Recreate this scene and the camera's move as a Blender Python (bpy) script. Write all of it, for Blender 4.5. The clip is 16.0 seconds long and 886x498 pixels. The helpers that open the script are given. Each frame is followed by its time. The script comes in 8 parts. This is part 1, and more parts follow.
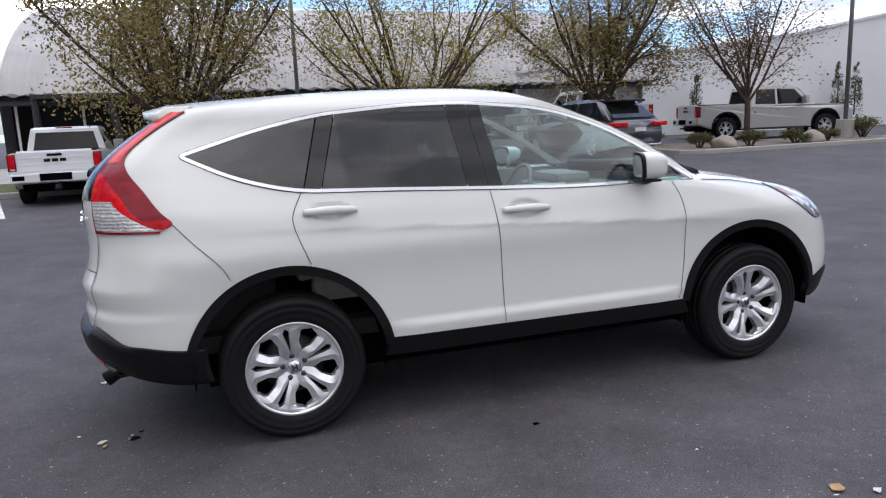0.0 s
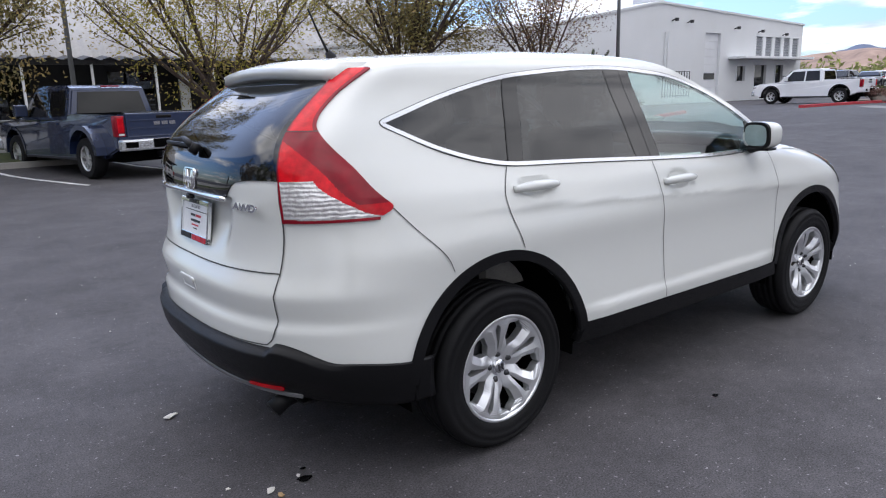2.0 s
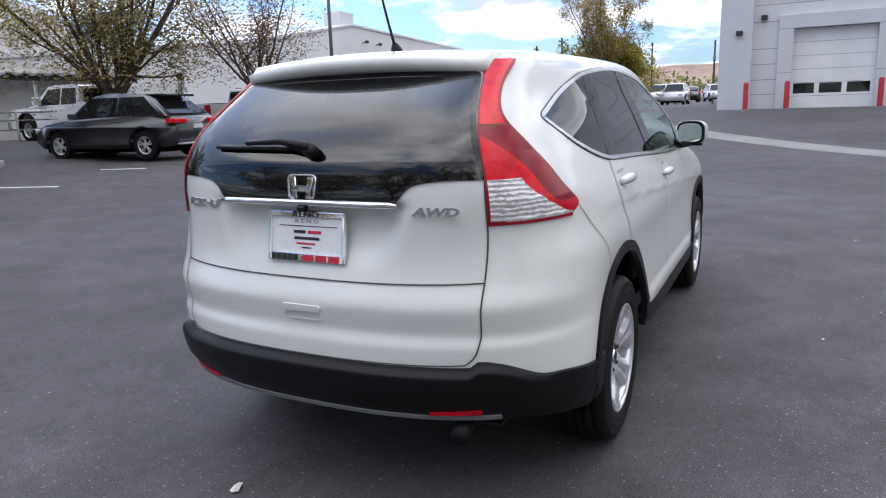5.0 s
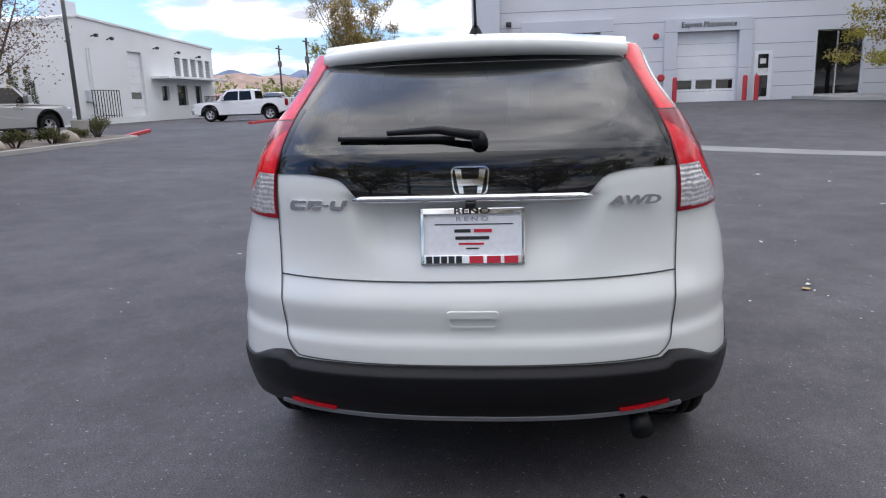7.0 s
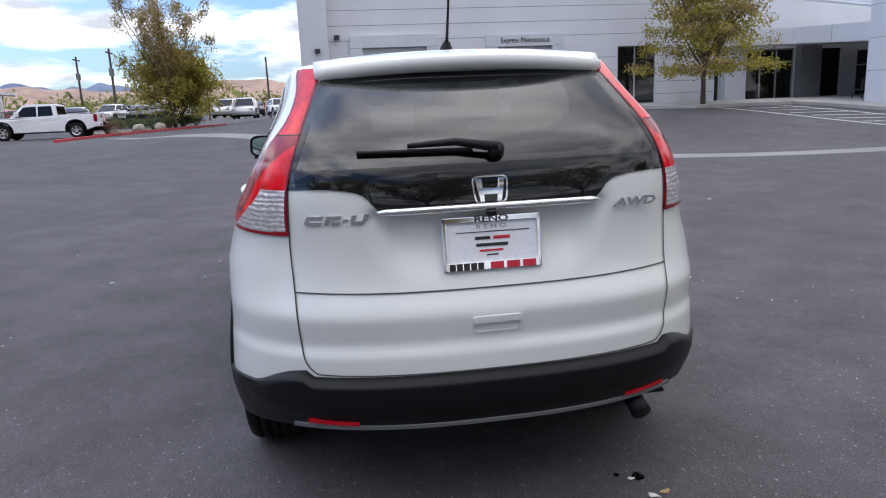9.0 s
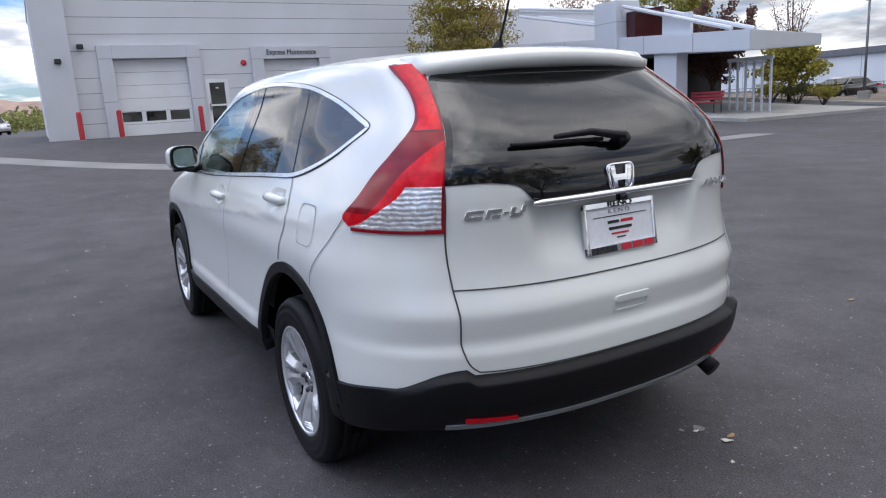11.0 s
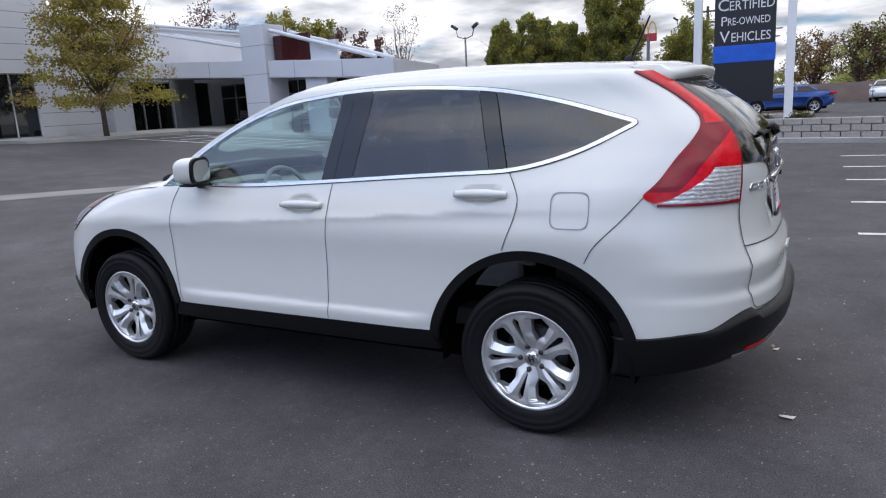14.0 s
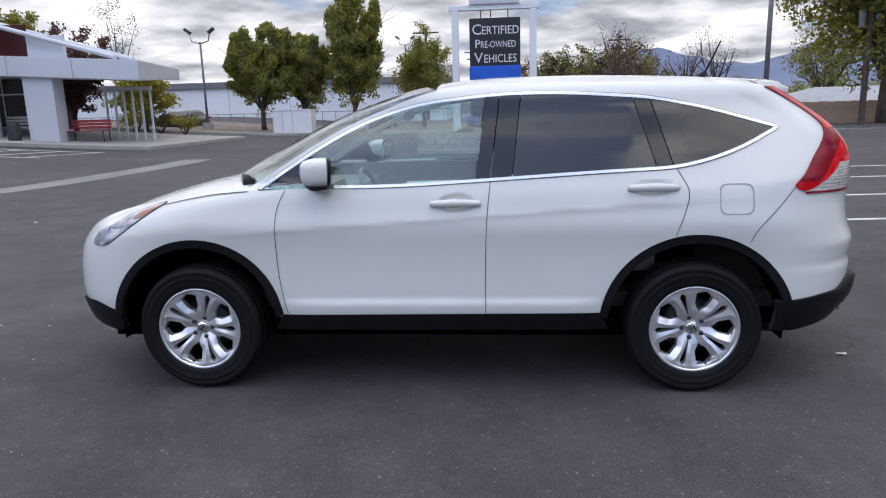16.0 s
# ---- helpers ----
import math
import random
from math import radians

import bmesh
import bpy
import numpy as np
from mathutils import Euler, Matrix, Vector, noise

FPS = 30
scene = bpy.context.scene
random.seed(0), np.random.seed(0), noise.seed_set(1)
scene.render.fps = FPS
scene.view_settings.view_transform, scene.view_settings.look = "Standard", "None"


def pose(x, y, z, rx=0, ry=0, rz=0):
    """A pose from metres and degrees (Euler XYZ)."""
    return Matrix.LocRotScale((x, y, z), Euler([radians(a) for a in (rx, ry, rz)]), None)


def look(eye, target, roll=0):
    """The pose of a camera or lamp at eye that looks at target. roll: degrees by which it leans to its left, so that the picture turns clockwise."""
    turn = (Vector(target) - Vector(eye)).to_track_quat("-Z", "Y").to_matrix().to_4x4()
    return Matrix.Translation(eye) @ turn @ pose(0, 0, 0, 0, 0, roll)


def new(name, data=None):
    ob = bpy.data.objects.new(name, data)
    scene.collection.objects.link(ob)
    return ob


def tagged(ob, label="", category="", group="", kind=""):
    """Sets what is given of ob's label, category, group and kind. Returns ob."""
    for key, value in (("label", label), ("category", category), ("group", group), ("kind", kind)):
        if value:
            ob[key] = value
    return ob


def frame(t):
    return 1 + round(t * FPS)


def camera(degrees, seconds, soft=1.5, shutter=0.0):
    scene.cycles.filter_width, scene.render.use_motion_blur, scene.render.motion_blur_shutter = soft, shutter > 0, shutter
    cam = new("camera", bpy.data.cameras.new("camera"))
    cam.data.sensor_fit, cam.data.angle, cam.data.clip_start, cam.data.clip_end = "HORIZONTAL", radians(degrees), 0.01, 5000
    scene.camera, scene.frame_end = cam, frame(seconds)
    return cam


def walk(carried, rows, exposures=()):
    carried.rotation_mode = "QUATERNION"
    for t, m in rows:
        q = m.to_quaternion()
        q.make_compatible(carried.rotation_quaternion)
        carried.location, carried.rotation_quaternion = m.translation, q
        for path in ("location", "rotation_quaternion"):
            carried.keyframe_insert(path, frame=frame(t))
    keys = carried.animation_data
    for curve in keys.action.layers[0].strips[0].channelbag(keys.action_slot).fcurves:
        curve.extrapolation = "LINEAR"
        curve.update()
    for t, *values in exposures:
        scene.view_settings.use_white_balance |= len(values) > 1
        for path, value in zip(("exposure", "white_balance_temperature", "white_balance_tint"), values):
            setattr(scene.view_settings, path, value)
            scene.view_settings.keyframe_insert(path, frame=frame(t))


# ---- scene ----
cam = camera(65.3, 16.0, soft=1.15)
PATH = [
    (0, (-1.584, -4.063, 1.446), (-0.978, -2.19, 1.092), -2.4),
    (0.5, (-2.005, -3.826, 1.456), (-1.234, -2.02, 1.08), -2.2),
    (1, (-2.411, -3.5, 1.445), (-1.469, -1.78, 1.05), -2.1),
    (1.5, (-2.828, -3.187, 1.455), (-1.744, -1.557, 1.045), -1.8),
    (2, (-3.13, -2.847, 1.446), (-1.933, -1.304, 1.012), -1.6),
    (2.5, (-3.449, -2.576, 1.459), (-2.165, -1.112, 1.006), -1.4),
    (3, (-3.618, -2.408, 1.444), (-2.248, -1.018, 1.01), -1.7),
    (5.5, (-4.238, -1.078, 1.398), (-2.403, -0.393, 0.996), -1.9),
    (6, (-4.352, -0.662, 1.399), (-2.454, -0.176, 0.999), -2.1),
    (6.5, (-4.317, -0.33, 1.386), (-2.385, -0.019, 0.972), -2.0),
    (7, (-4.287, -0.105, 1.391), (-2.342, 0.077, 0.965), -1.9),
    (7.5, (-4.256, -0.058, 1.389), (-2.302, 0.014, 0.968), -2.0),
    (8, (-4.265, -0.036, 1.394), (-2.309, -0.076, 0.978), -2.0),
    (8.5, (-4.282, 0.121, 1.401), (-2.335, -0.051, 0.979), -2.1),
    (9, (-4.32, 0.497, 1.415), (-2.387, 0.186, 1.004), -2.5),
    (11.5, (-3.834, 1.84, 1.415), (-2.21, 0.748, 1.002), -3.2),
    (12, (-3.763, 2.046, 1.418), (-2.217, 0.846, 1.005), -2.9),
    (12.5, (-3.563, 2.45, 1.446), (-2.116, 1.131, 1.036), -3.1),
    (13, (-3.192, 2.792, 1.421), (-1.884, 1.329, 1.034), -3.2),
    (13.5, (-2.811, 3.212, 1.452), (-1.673, 1.618, 1.049), -3.2),
    (14, (-2.386, 3.562, 1.466), (-1.439, 1.848, 1.056), -3.2),
    (14.5, (-1.903, 3.857, 1.481), (-1.156, 2.047, 1.076), -3.0),
    (15, (-1.395, 4.145, 1.51), (-0.845, 2.266, 1.102), -2.6),
    (15.5, (-0.861, 4.257, 1.496), (-0.511, 2.332, 1.084), -2.1),
    (16, (-0.345, 4.365, 1.511), (-0.169, 2.416, 1.1), -1.6),
]
walk(cam, [(t, look(e, g, r)) for t, e, g, r in PATH], [(0, 0.64, 6600, 13), (2.5, 0.76, 6500, 12), (7, 0.80, 6550, 12), (9, 0.72, 6560, 12), (12.5, 0.56, 6560, 11), (16, 0.46, 6560, 12)])


# ---- world, sun, exposure ----
world = bpy.data.worlds.new("world")
scene.world = world
world.use_nodes = True
wn, wl = world.node_tree.nodes, world.node_tree.links
wn.clear()
w_out = wn.new("ShaderNodeOutputWorld")
w_bg = wn.new("ShaderNodeBackground")
w_sky = wn.new("ShaderNodeTexSky")
w_sky.sky_type, w_sky.sun_disc = "NISHITA", False
w_sky.sun_elevation, w_sky.sun_rotation = radians(56), radians(25)
w_co = wn.new("ShaderNodeTexCoord")
w_map = wn.new("ShaderNodeMapping")
w_map.inputs["Scale"].default_value = (0.62, 0.62, 1)
w_map.inputs["Location"].default_value = (3.7, 1.9, 0)
w_map.inputs["Rotation"].default_value = (0, 0, radians(25))
w_noise = wn.new("ShaderNodeTexNoise")
w_noise.inputs["Scale"].default_value = 2.1
w_noise.inputs["Detail"].default_value = 7
w_noise.inputs["Roughness"].default_value = 0.55
w_ramp = wn.new("ShaderNodeValToRGB")
w_ramp.color_ramp.elements[0].position, w_ramp.color_ramp.elements[0].color = 0.40, (0, 0, 0, 1)
w_ramp.color_ramp.elements[1].position, w_ramp.color_ramp.elements[1].color = 0.54, (1, 1, 1, 1)
w_noise2 = wn.new("ShaderNodeTexNoise")
w_noise2.inputs["Scale"].default_value = 3.3
w_noise2.inputs["Detail"].default_value = 6
w_cloud = wn.new("ShaderNodeValToRGB")
w_cloud.color_ramp.elements[0].position, w_cloud.color_ramp.elements[0].color = 0.36, (4.3, 4.6, 5.3, 1)
w_cloud.color_ramp.elements[1].position, w_cloud.color_ramp.elements[1].color = 0.60, (12.2, 12.4, 12.9, 1)
w_mix = wn.new("ShaderNodeMixRGB")
# a flat layer of clouds: the view direction over its height
w_dir = wn.new("ShaderNodeSeparateXYZ")
w_low = wn.new("ShaderNodeMath")
w_low.operation = "MAXIMUM"
w_low.inputs[1].default_value = 0.0
w_add = wn.new("ShaderNodeMath")
w_add.operation = "ADD"
w_add.inputs[1].default_value = 0.16
w_inv = wn.new("ShaderNodeMath")
w_inv.operation = "DIVIDE"
w_inv.inputs[0].default_value = 1.0
w_lay = wn.new("ShaderNodeVectorMath")
w_lay.operation = "SCALE"
wl.new(w_co.outputs["Generated"], w_dir.inputs[0])
wl.new(w_dir.outputs[2], w_low.inputs[0])
wl.new(w_low.outputs[0], w_add.inputs[0])
wl.new(w_add.outputs[0], w_inv.inputs[1])
wl.new(w_co.outputs["Generated"], w_lay.inputs[0])
wl.new(w_inv.outputs[0], w_lay.inputs["Scale"])
wl.new(w_lay.outputs[0], w_map.inputs["Vector"])
wl.new(w_map.outputs[0], w_noise.inputs["Vector"])
wl.new(w_map.outputs[0], w_noise2.inputs["Vector"])
# the cover breaks up towards +y and closes towards -y
w_side = wn.new("ShaderNodeMath")
w_side.operation = "MULTIPLY_ADD"
w_side.inputs[1].default_value = -0.11
wl.new(w_dir.outputs[1], w_side.inputs[0])
wl.new(w_noise.outputs["Fac"], w_side.inputs[2])
wl.new(w_side.outputs[0], w_ramp.inputs[0])
wl.new(w_noise2.outputs["Fac"], w_cloud.inputs[0])
wl.new(w_ramp.outputs[0], w_mix.inputs[0])
w_tint = wn.new("ShaderNodeMixRGB")
w_tint.blend_type = "MULTIPLY"
w_tint.inputs[0].default_value = 1.0
w_tint.inputs[2].default_value = (0.62, 0.82, 1.12, 1)
wl.new(w_sky.outputs[0], w_tint.inputs[1])
wl.new(w_tint.outputs[0], w_mix.inputs[1])
wl.new(w_cloud.outputs[0], w_mix.inputs[2])
w_sep = wn.new("ShaderNodeSeparateXYZ")
w_up = wn.new("ShaderNodeMapRange")
w_up.inputs["From Min"].default_value, w_up.inputs["From Max"].default_value = 0.05, 0.9
w_up.inputs["To Min"].default_value, w_up.inputs["To Max"].default_value = 0.76, 1.06
w_mul = wn.new("ShaderNodeVectorMath")
w_mul.operation = "SCALE"
wl.new(w_co.outputs["Generated"], w_sep.inputs[0])
wl.new(w_sep.outputs[2], w_up.inputs["Value"])
wl.new(w_mix.outputs[0], w_mul.inputs[0])
wl.new(w_up.outputs[0], w_mul.inputs["Scale"])
# the veiled sun brightens the clouds round it
w_dot = wn.new("ShaderNodeVectorMath")
w_dot.operation = "DOT_PRODUCT"
w_dot.inputs[1].default_value = (0.236, 0.507, 0.829)
w_near = wn.new("ShaderNodeMapRange")
w_near.interpolation_type = "SMOOTHERSTEP"
w_near.inputs["From Min"].default_value, w_near.inputs["From Max"].default_value = -0.5, 1.0
w_near.inputs["To Min"].default_value, w_near.inputs["To Max"].default_value = 0.84, 1.50
w_glow = wn.new("ShaderNodeVectorMath")
w_glow.operation = "SCALE"
wl.new(w_co.outputs["Generated"], w_dot.inputs[0])
wl.new(w_dot.outputs["Value"], w_near.inputs["Value"])
wl.new(w_mul.outputs[0], w_glow.inputs[0])
wl.new(w_near.outputs[0], w_glow.inputs["Scale"])
wl.new(w_glow.outputs[0], w_bg.inputs[0])
wl.new(w_bg.outputs[0], w_out.inputs[0])
w_bg.inputs[1].default_value = 0.1

sun = new("sun", bpy.data.lights.new("sun", "SUN"))
sun.data.energy, sun.data.angle, sun.data.color = 0.6, radians(105), (1.0, 0.96, 0.9)
sun.matrix_world = look((7.1, 15.2, 24.9), (0, 0, 0))


# ---- materials ----
def mat(name, color, rough=0.5, metal=0.0, vary=0.0, scale=3.0, fine=0.0, fscale=60.0, bump=0.0, bscale=80.0, spec=0.5, coat=0.0, trans=0.0, ior=1.45, emit=0.0, island=0.0, leafy=0.0):
    """A principled material with broad and fine variation of its colour and a fine relief."""
    m = bpy.data.materials.new(name)
    m.use_nodes = True
    n, l = m.node_tree.nodes, m.node_tree.links
    b = n["Principled BSDF"]
    b.inputs["Base Color"].default_value = (*color, 1)
    b.inputs["Roughness"].default_value = rough
    b.inputs["Metallic"].default_value = metal
    b.inputs["Specular IOR Level"].default_value = spec
    b.inputs["Coat Weight"].default_value = coat
    b.inputs["Coat Roughness"].default_value = 0.04
    b.inputs["Transmission Weight"].default_value = trans
    b.inputs["IOR"].default_value = ior
    if emit:
        b.inputs["Emission Color"].default_value = (*color, 1)
        b.inputs["Emission Strength"].default_value = emit
    co = n.new("ShaderNodeTexCoord")
    last = None
    for amount, sc in ((vary, scale), (fine, fscale)):
        if not amount:
            continue
        t = n.new("ShaderNodeTexNoise")
        t.inputs["Scale"].default_value, t.inputs["Detail"].default_value = sc, 6
        l.new(co.outputs["Object"], t.inputs["Vector"])
        r = n.new("ShaderNodeMapRange")
        r.inputs["From Min"].default_value, r.inputs["From Max"].default_value = 0.3, 0.7
        r.inputs["To Min"].default_value, r.inputs["To Max"].default_value = 1 - amount, 1 + amount
        l.new(t.outputs["Fac"], r.inputs["Value"])
        x = n.new("ShaderNodeVectorMath")
        x.operation = "SCALE"
        if last:
            l.new(last, x.inputs[0])
        else:
            x.inputs[0].default_value = color
        l.new(r.outputs[0], x.inputs["Scale"])
        last = x.outputs[0]
    if island:
        g = n.new("ShaderNodeNewGeometry")
        r = n.new("ShaderNodeMapRange")
        r.inputs["To Min"].default_value, r.inputs["To Max"].default_value = 1 - island, 1 + island
        l.new(g.outputs["Random Per Island"], r.inputs["Value"])
        x = n.new("ShaderNodeVectorMath")
        x.operation = "SCALE"
        if last:
            l.new(last, x.inputs[0])
        else:
            x.inputs[0].default_value = color
        l.new(r.outputs[0], x.inputs["Scale"])
        last = x.outputs[0]
    if last:
        l.new(last, b.inputs["Base Color"])
    if leafy:
        thin = n.new("ShaderNodeBsdfTranslucent")
        thin.inputs[0].default_value = (*color, 1)
        if last:
            l.new(last, thin.inputs[0])
        both = n.new("ShaderNodeMixShader")
        both.inputs[0].default_value = leafy
        l.new(b.outputs[0], both.inputs[1])
        l.new(thin.outputs[0], both.inputs[2])
        l.new(both.outputs[0], n["Material Output"].inputs[0])
    if bump:
        t = n.new("ShaderNodeTexNoise")
        t.inputs["Scale"].default_value, t.inputs["Detail"].default_value = bscale, 4
        l.new(co.outputs["Object"], t.inputs["Vector"])
        u = n.new("ShaderNodeBump")
        u.inputs["Strength"].default_value, u.inputs["Distance"].default_value = bump, 0.01
        l.new(t.outputs["Fac"], u.inputs["Height"])
        l.new(u.outputs[0], b.inputs["Normal"])
    return m


def glass_mat(name, tint, alpha, rough=0.02, gloss_min=0.055):
    """A tinted pane: a clear tinted layer under a mirror gloss that Fresnel drives."""
    m = bpy.data.materials.new(name)
    m.use_nodes = True
    n, l = m.node_tree.nodes, m.node_tree.links
    n.clear()
    out = n.new("ShaderNodeOutputMaterial")
    clear = n.new("ShaderNodeBsdfTransparent")
    clear.inputs[0].default_value = (*tint, 1)
    dark = n.new("ShaderNodeBsdfDiffuse")
    dark.inputs[0].default_value = (0.012, 0.013, 0.014, 1)
    body = n.new("ShaderNodeMixShader")
    body.inputs[0].default_value = alpha
    l.new(clear.outputs[0], body.inputs[1])
    l.new(dark.outputs[0], body.inputs[2])
    gloss = n.new("ShaderNodeBsdfGlossy")
    gloss.inputs["Roughness"].default_value = rough
    lw = n.new("ShaderNodeLayerWeight")
    lw.inputs[0].default_value = 0.5
    p5 = n.new("ShaderNodeMath")
    p5.operation = "POWER"
    p5.inputs[1].default_value = 4.5
    l.new(lw.outputs["Facing"], p5.inputs[0])
    fr = n.new("ShaderNodeMath")
    fr.operation = "MULTIPLY_ADD"
    fr.inputs[1].default_value, fr.inputs[2].default_value = 0.92, gloss_min
    l.new(p5.outputs[0], fr.inputs[0])
    mix = n.new("ShaderNodeMixShader")
    l.new(fr.outputs[0], mix.inputs[0])
    l.new(body.outputs[0], mix.inputs[1])
    l.new(gloss.outputs[0], mix.inputs[2])
    l.new(mix.outputs[0], out.inputs[0])
    return m


def fluted_mat(name, light, dark):
    """Clear lamp plastic over a ribbed reflector: bright and dim cells in rows."""
    m = mat(name, light, 0.10, 0.55, coat=1.0)
    n, l = m.node_tree.nodes, m.node_tree.links
    b = n["Principled BSDF"]
    co = n.new("ShaderNodeTexCoord")
    w = n.new("ShaderNodeTexWave")
    w.bands_direction = "Z"
    w.inputs["Scale"].default_value, w.inputs["Distortion"].default_value = 20, 3.0
    v = n.new("ShaderNodeTexNoise")
    v.inputs["Scale"].default_value, v.inputs["Detail"].default_value = 55, 3
    both = n.new("ShaderNodeMath")
    both.operation = "MULTIPLY_ADD"
    both.inputs[1].default_value = 0.26
    l.new(co.outputs["Object"], w.inputs["Vector"])
    l.new(co.outputs["Object"], v.inputs["Vector"])
    l.new(w.outputs["Fac"], both.inputs[0])
    l.new(v.outputs["Fac"], both.inputs[2])
    r = n.new("ShaderNodeValToRGB")
    r.color_ramp.elements[0].position, r.color_ramp.elements[0].color = 0.50, (*dark, 1)
    r.color_ramp.elements[1].position, r.color_ramp.elements[1].color = 0.78, (*light, 1)
    l.new(both.outputs[0], r.inputs[0])
    l.new(r.outputs[0], b.inputs["Base Color"])
    u = n.new("ShaderNodeBump")
    u.inputs["Strength"].default_value, u.inputs["Distance"].default_value = 0.6, 0.006
    l.new(both.outputs[0], u.inputs["Height"])
    l.new(u.outputs[0], b.inputs["Normal"])
    return m


def asphalt_mat():
    """Worn asphalt: dark binder with fine pale stones, broad worn and oily patches, a fine grain."""
    m = mat("asphalt", (0.07, 0.067, 0.072), 0.82, spec=0.35)
    n, l = m.node_tree.nodes, m.node_tree.links
    b = n["Principled BSDF"]
    co = n.new("ShaderNodeTexCoord")

    def tex(scale, detail, lo, hi, out_lo, out_hi, rough=0.55):
        t = n.new("ShaderNodeTexNoise")
        t.inputs["Scale"].default_value, t.inputs["Detail"].default_value, t.inputs["Roughness"].default_value = scale, detail, rough
        l.new(co.outputs["Object"], t.inputs["Vector"])
        r = n.new("ShaderNodeMapRange")
        r.inputs["From Min"].default_value, r.inputs["From Max"].default_value = lo, hi
        r.inputs["To Min"].default_value, r.inputs["To Max"].default_value = out_lo, out_hi
        l.new(t.outputs["Fac"], r.inputs["Value"])
        return r.outputs[0], t.outputs["Fac"]

    def times(a, c):
        x = n.new("ShaderNodeMath")
        x.operation = "MULTIPLY"
        l.new(a, x.inputs[0])
        l.new(c, x.inputs[1])
        return x.outputs[0]

    broad, _ = tex(0.22, 5, 0.3, 0.7, 0.78, 1.22)
    worn, _ = tex(1.7, 7, 0.3, 0.7, 0.74, 1.26, 0.65)
    grain, g = tex(125, 6, 0.3, 0.7, 0.30, 1.75, 0.7)
    coarse, _ = tex(17, 5, 0.3, 0.7, 0.86, 1.14, 0.6)
    stones, _ = tex(48, 2, 0.66, 0.72, 1.0, 3.2)
    k = times(times(times(broad, worn), coarse), times(grain, stones))
    x = n.new("ShaderNodeVectorMath")
    x.operation = "SCALE"
    x.inputs[0].default_value = (0.0625, 0.0588, 0.0630)
    l.new(k, x.inputs["Scale"])
    l.new(x.outputs[0], b.inputs["Base Color"])
    u = n.new("ShaderNodeBump")
    u.inputs["Strength"].default_value, u.inputs["Distance"].default_value = 0.35, 0.004
    l.new(g, u.inputs["Height"])
    l.new(u.outputs[0], b.inputs["Normal"])
    return m


M_ASPHALT = asphalt_mat()
M_CONC = mat("concrete", (0.33, 0.32, 0.30), 0.9, vary=0.15, scale=0.8, fine=0.12, fscale=40, bump=0.3, bscale=90)
M_LINE = mat("line_paint", (0.62, 0.62, 0.60), 0.8, vary=0.2, scale=4, fine=0.2, fscale=50)
M_RED = mat("red_paint", (0.42, 0.03, 0.04), 0.6, vary=0.15, scale=3)
M_WHITE = mat("pearl_white_paint", (0.65, 0.66, 0.64), 0.22, vary=0.012, scale=1.5, fine=0.02, fscale=900, coat=0.6)
M_CLAD = mat("black_plastic", (0.006, 0.006, 0.007), 0.40, spec=0.24, fine=0.12, fscale=300, bump=0.15, bscale=700)
M_UNDER = mat("underbody_black", (0.004, 0.004, 0.004), 1.0, spec=0.0, vary=0.2, scale=6)
M_TYRE = mat("tyre_rubber", (0.008, 0.008, 0.009), 0.6, spec=0.22, vary=0.15, scale=9, fine=0.15, fscale=200, bump=0.2, bscale=240)
M_ALLOY = mat("alloy", (0.76, 0.77, 0.79), 0.34, 0.80, vary=0.04, scale=5)
M_DARKMETAL = mat("dark_metal", (0.05, 0.05, 0.055), 0.5, 0.6, vary=0.2, scale=12)
M_CHROME = mat("chrome", (0.82, 0.83, 0.85), 0.07, 1.0)
M_TRIM = mat("satin_trim", (0.66, 0.67, 0.69), 0.22, 0.75)
M_BLACK = mat("gloss_black", (0.006, 0.006, 0.007), 0.03, spec=0.6)
M_SEAM = mat("seam_shadow", (0.06, 0.06, 0.06), 0.9)
M_SEAML = mat("shallow_seam", (0.30, 0.30, 0.31), 0.9)
M_MIRROR = mat("mirror_silver", (0.75, 0.77, 0.78), 0.02, 1.0)
M_GLASSD = glass_mat("privacy_glass", (0.085, 0.092, 0.10), 0.3, gloss_min=0.075)
M_GLASSR = glass_mat("tailgate_glass", (0.075, 0.08, 0.085), 0.08, gloss_min=0.09)
M_GLASSC = glass_mat("green_glass", (0.74, 0.88, 0.85), 0.02, gloss_min=0.10)
M_LAMPRED = mat("red_lens", (0.58, 0.004, 0.012), 0.12, vary=0.30, scale=9, fine=0.18, fscale=45, spec=0.4)
M_LAMPDARK = mat("dark_red_lens", (0.22, 0.004, 0.013), 0.12, vary=0.25, scale=12, spec=0.4)
M_LAMPCLR = fluted_mat("clear_lens", (0.86, 0.85, 0.84), (0.58, 0.55, 0.56))
M_HEADLAMP = mat("headlamp_lens", (0.30, 0.31, 0.35), 0.07, 0.5, vary=0.55, scale=16, fine=0.2, fscale=60, coat=1.0)
M_SEAT = mat("grey_fabric", (0.40, 0.39, 0.37), 0.9, vary=0.1, scale=9, fine=0.15, fscale=220, bump=0.2, bscale=300)
M_DASH = mat("dark_dash", (0.20, 0.20, 0.20), 0.7, fine=0.1, fscale=200)
M_WALL = mat("painted_block", (0.60, 0.61, 0.645), 0.75, vary=0.05, scale=0.4, fine=0.05, fscale=30, bump=0.15, bscale=40)
M_WALLW = mat("white_stucco", (0.70, 0.71, 0.72), 0.85, vary=0.06, scale=0.25, fine=0.05, fscale=20, bump=0.2, bscale=30)
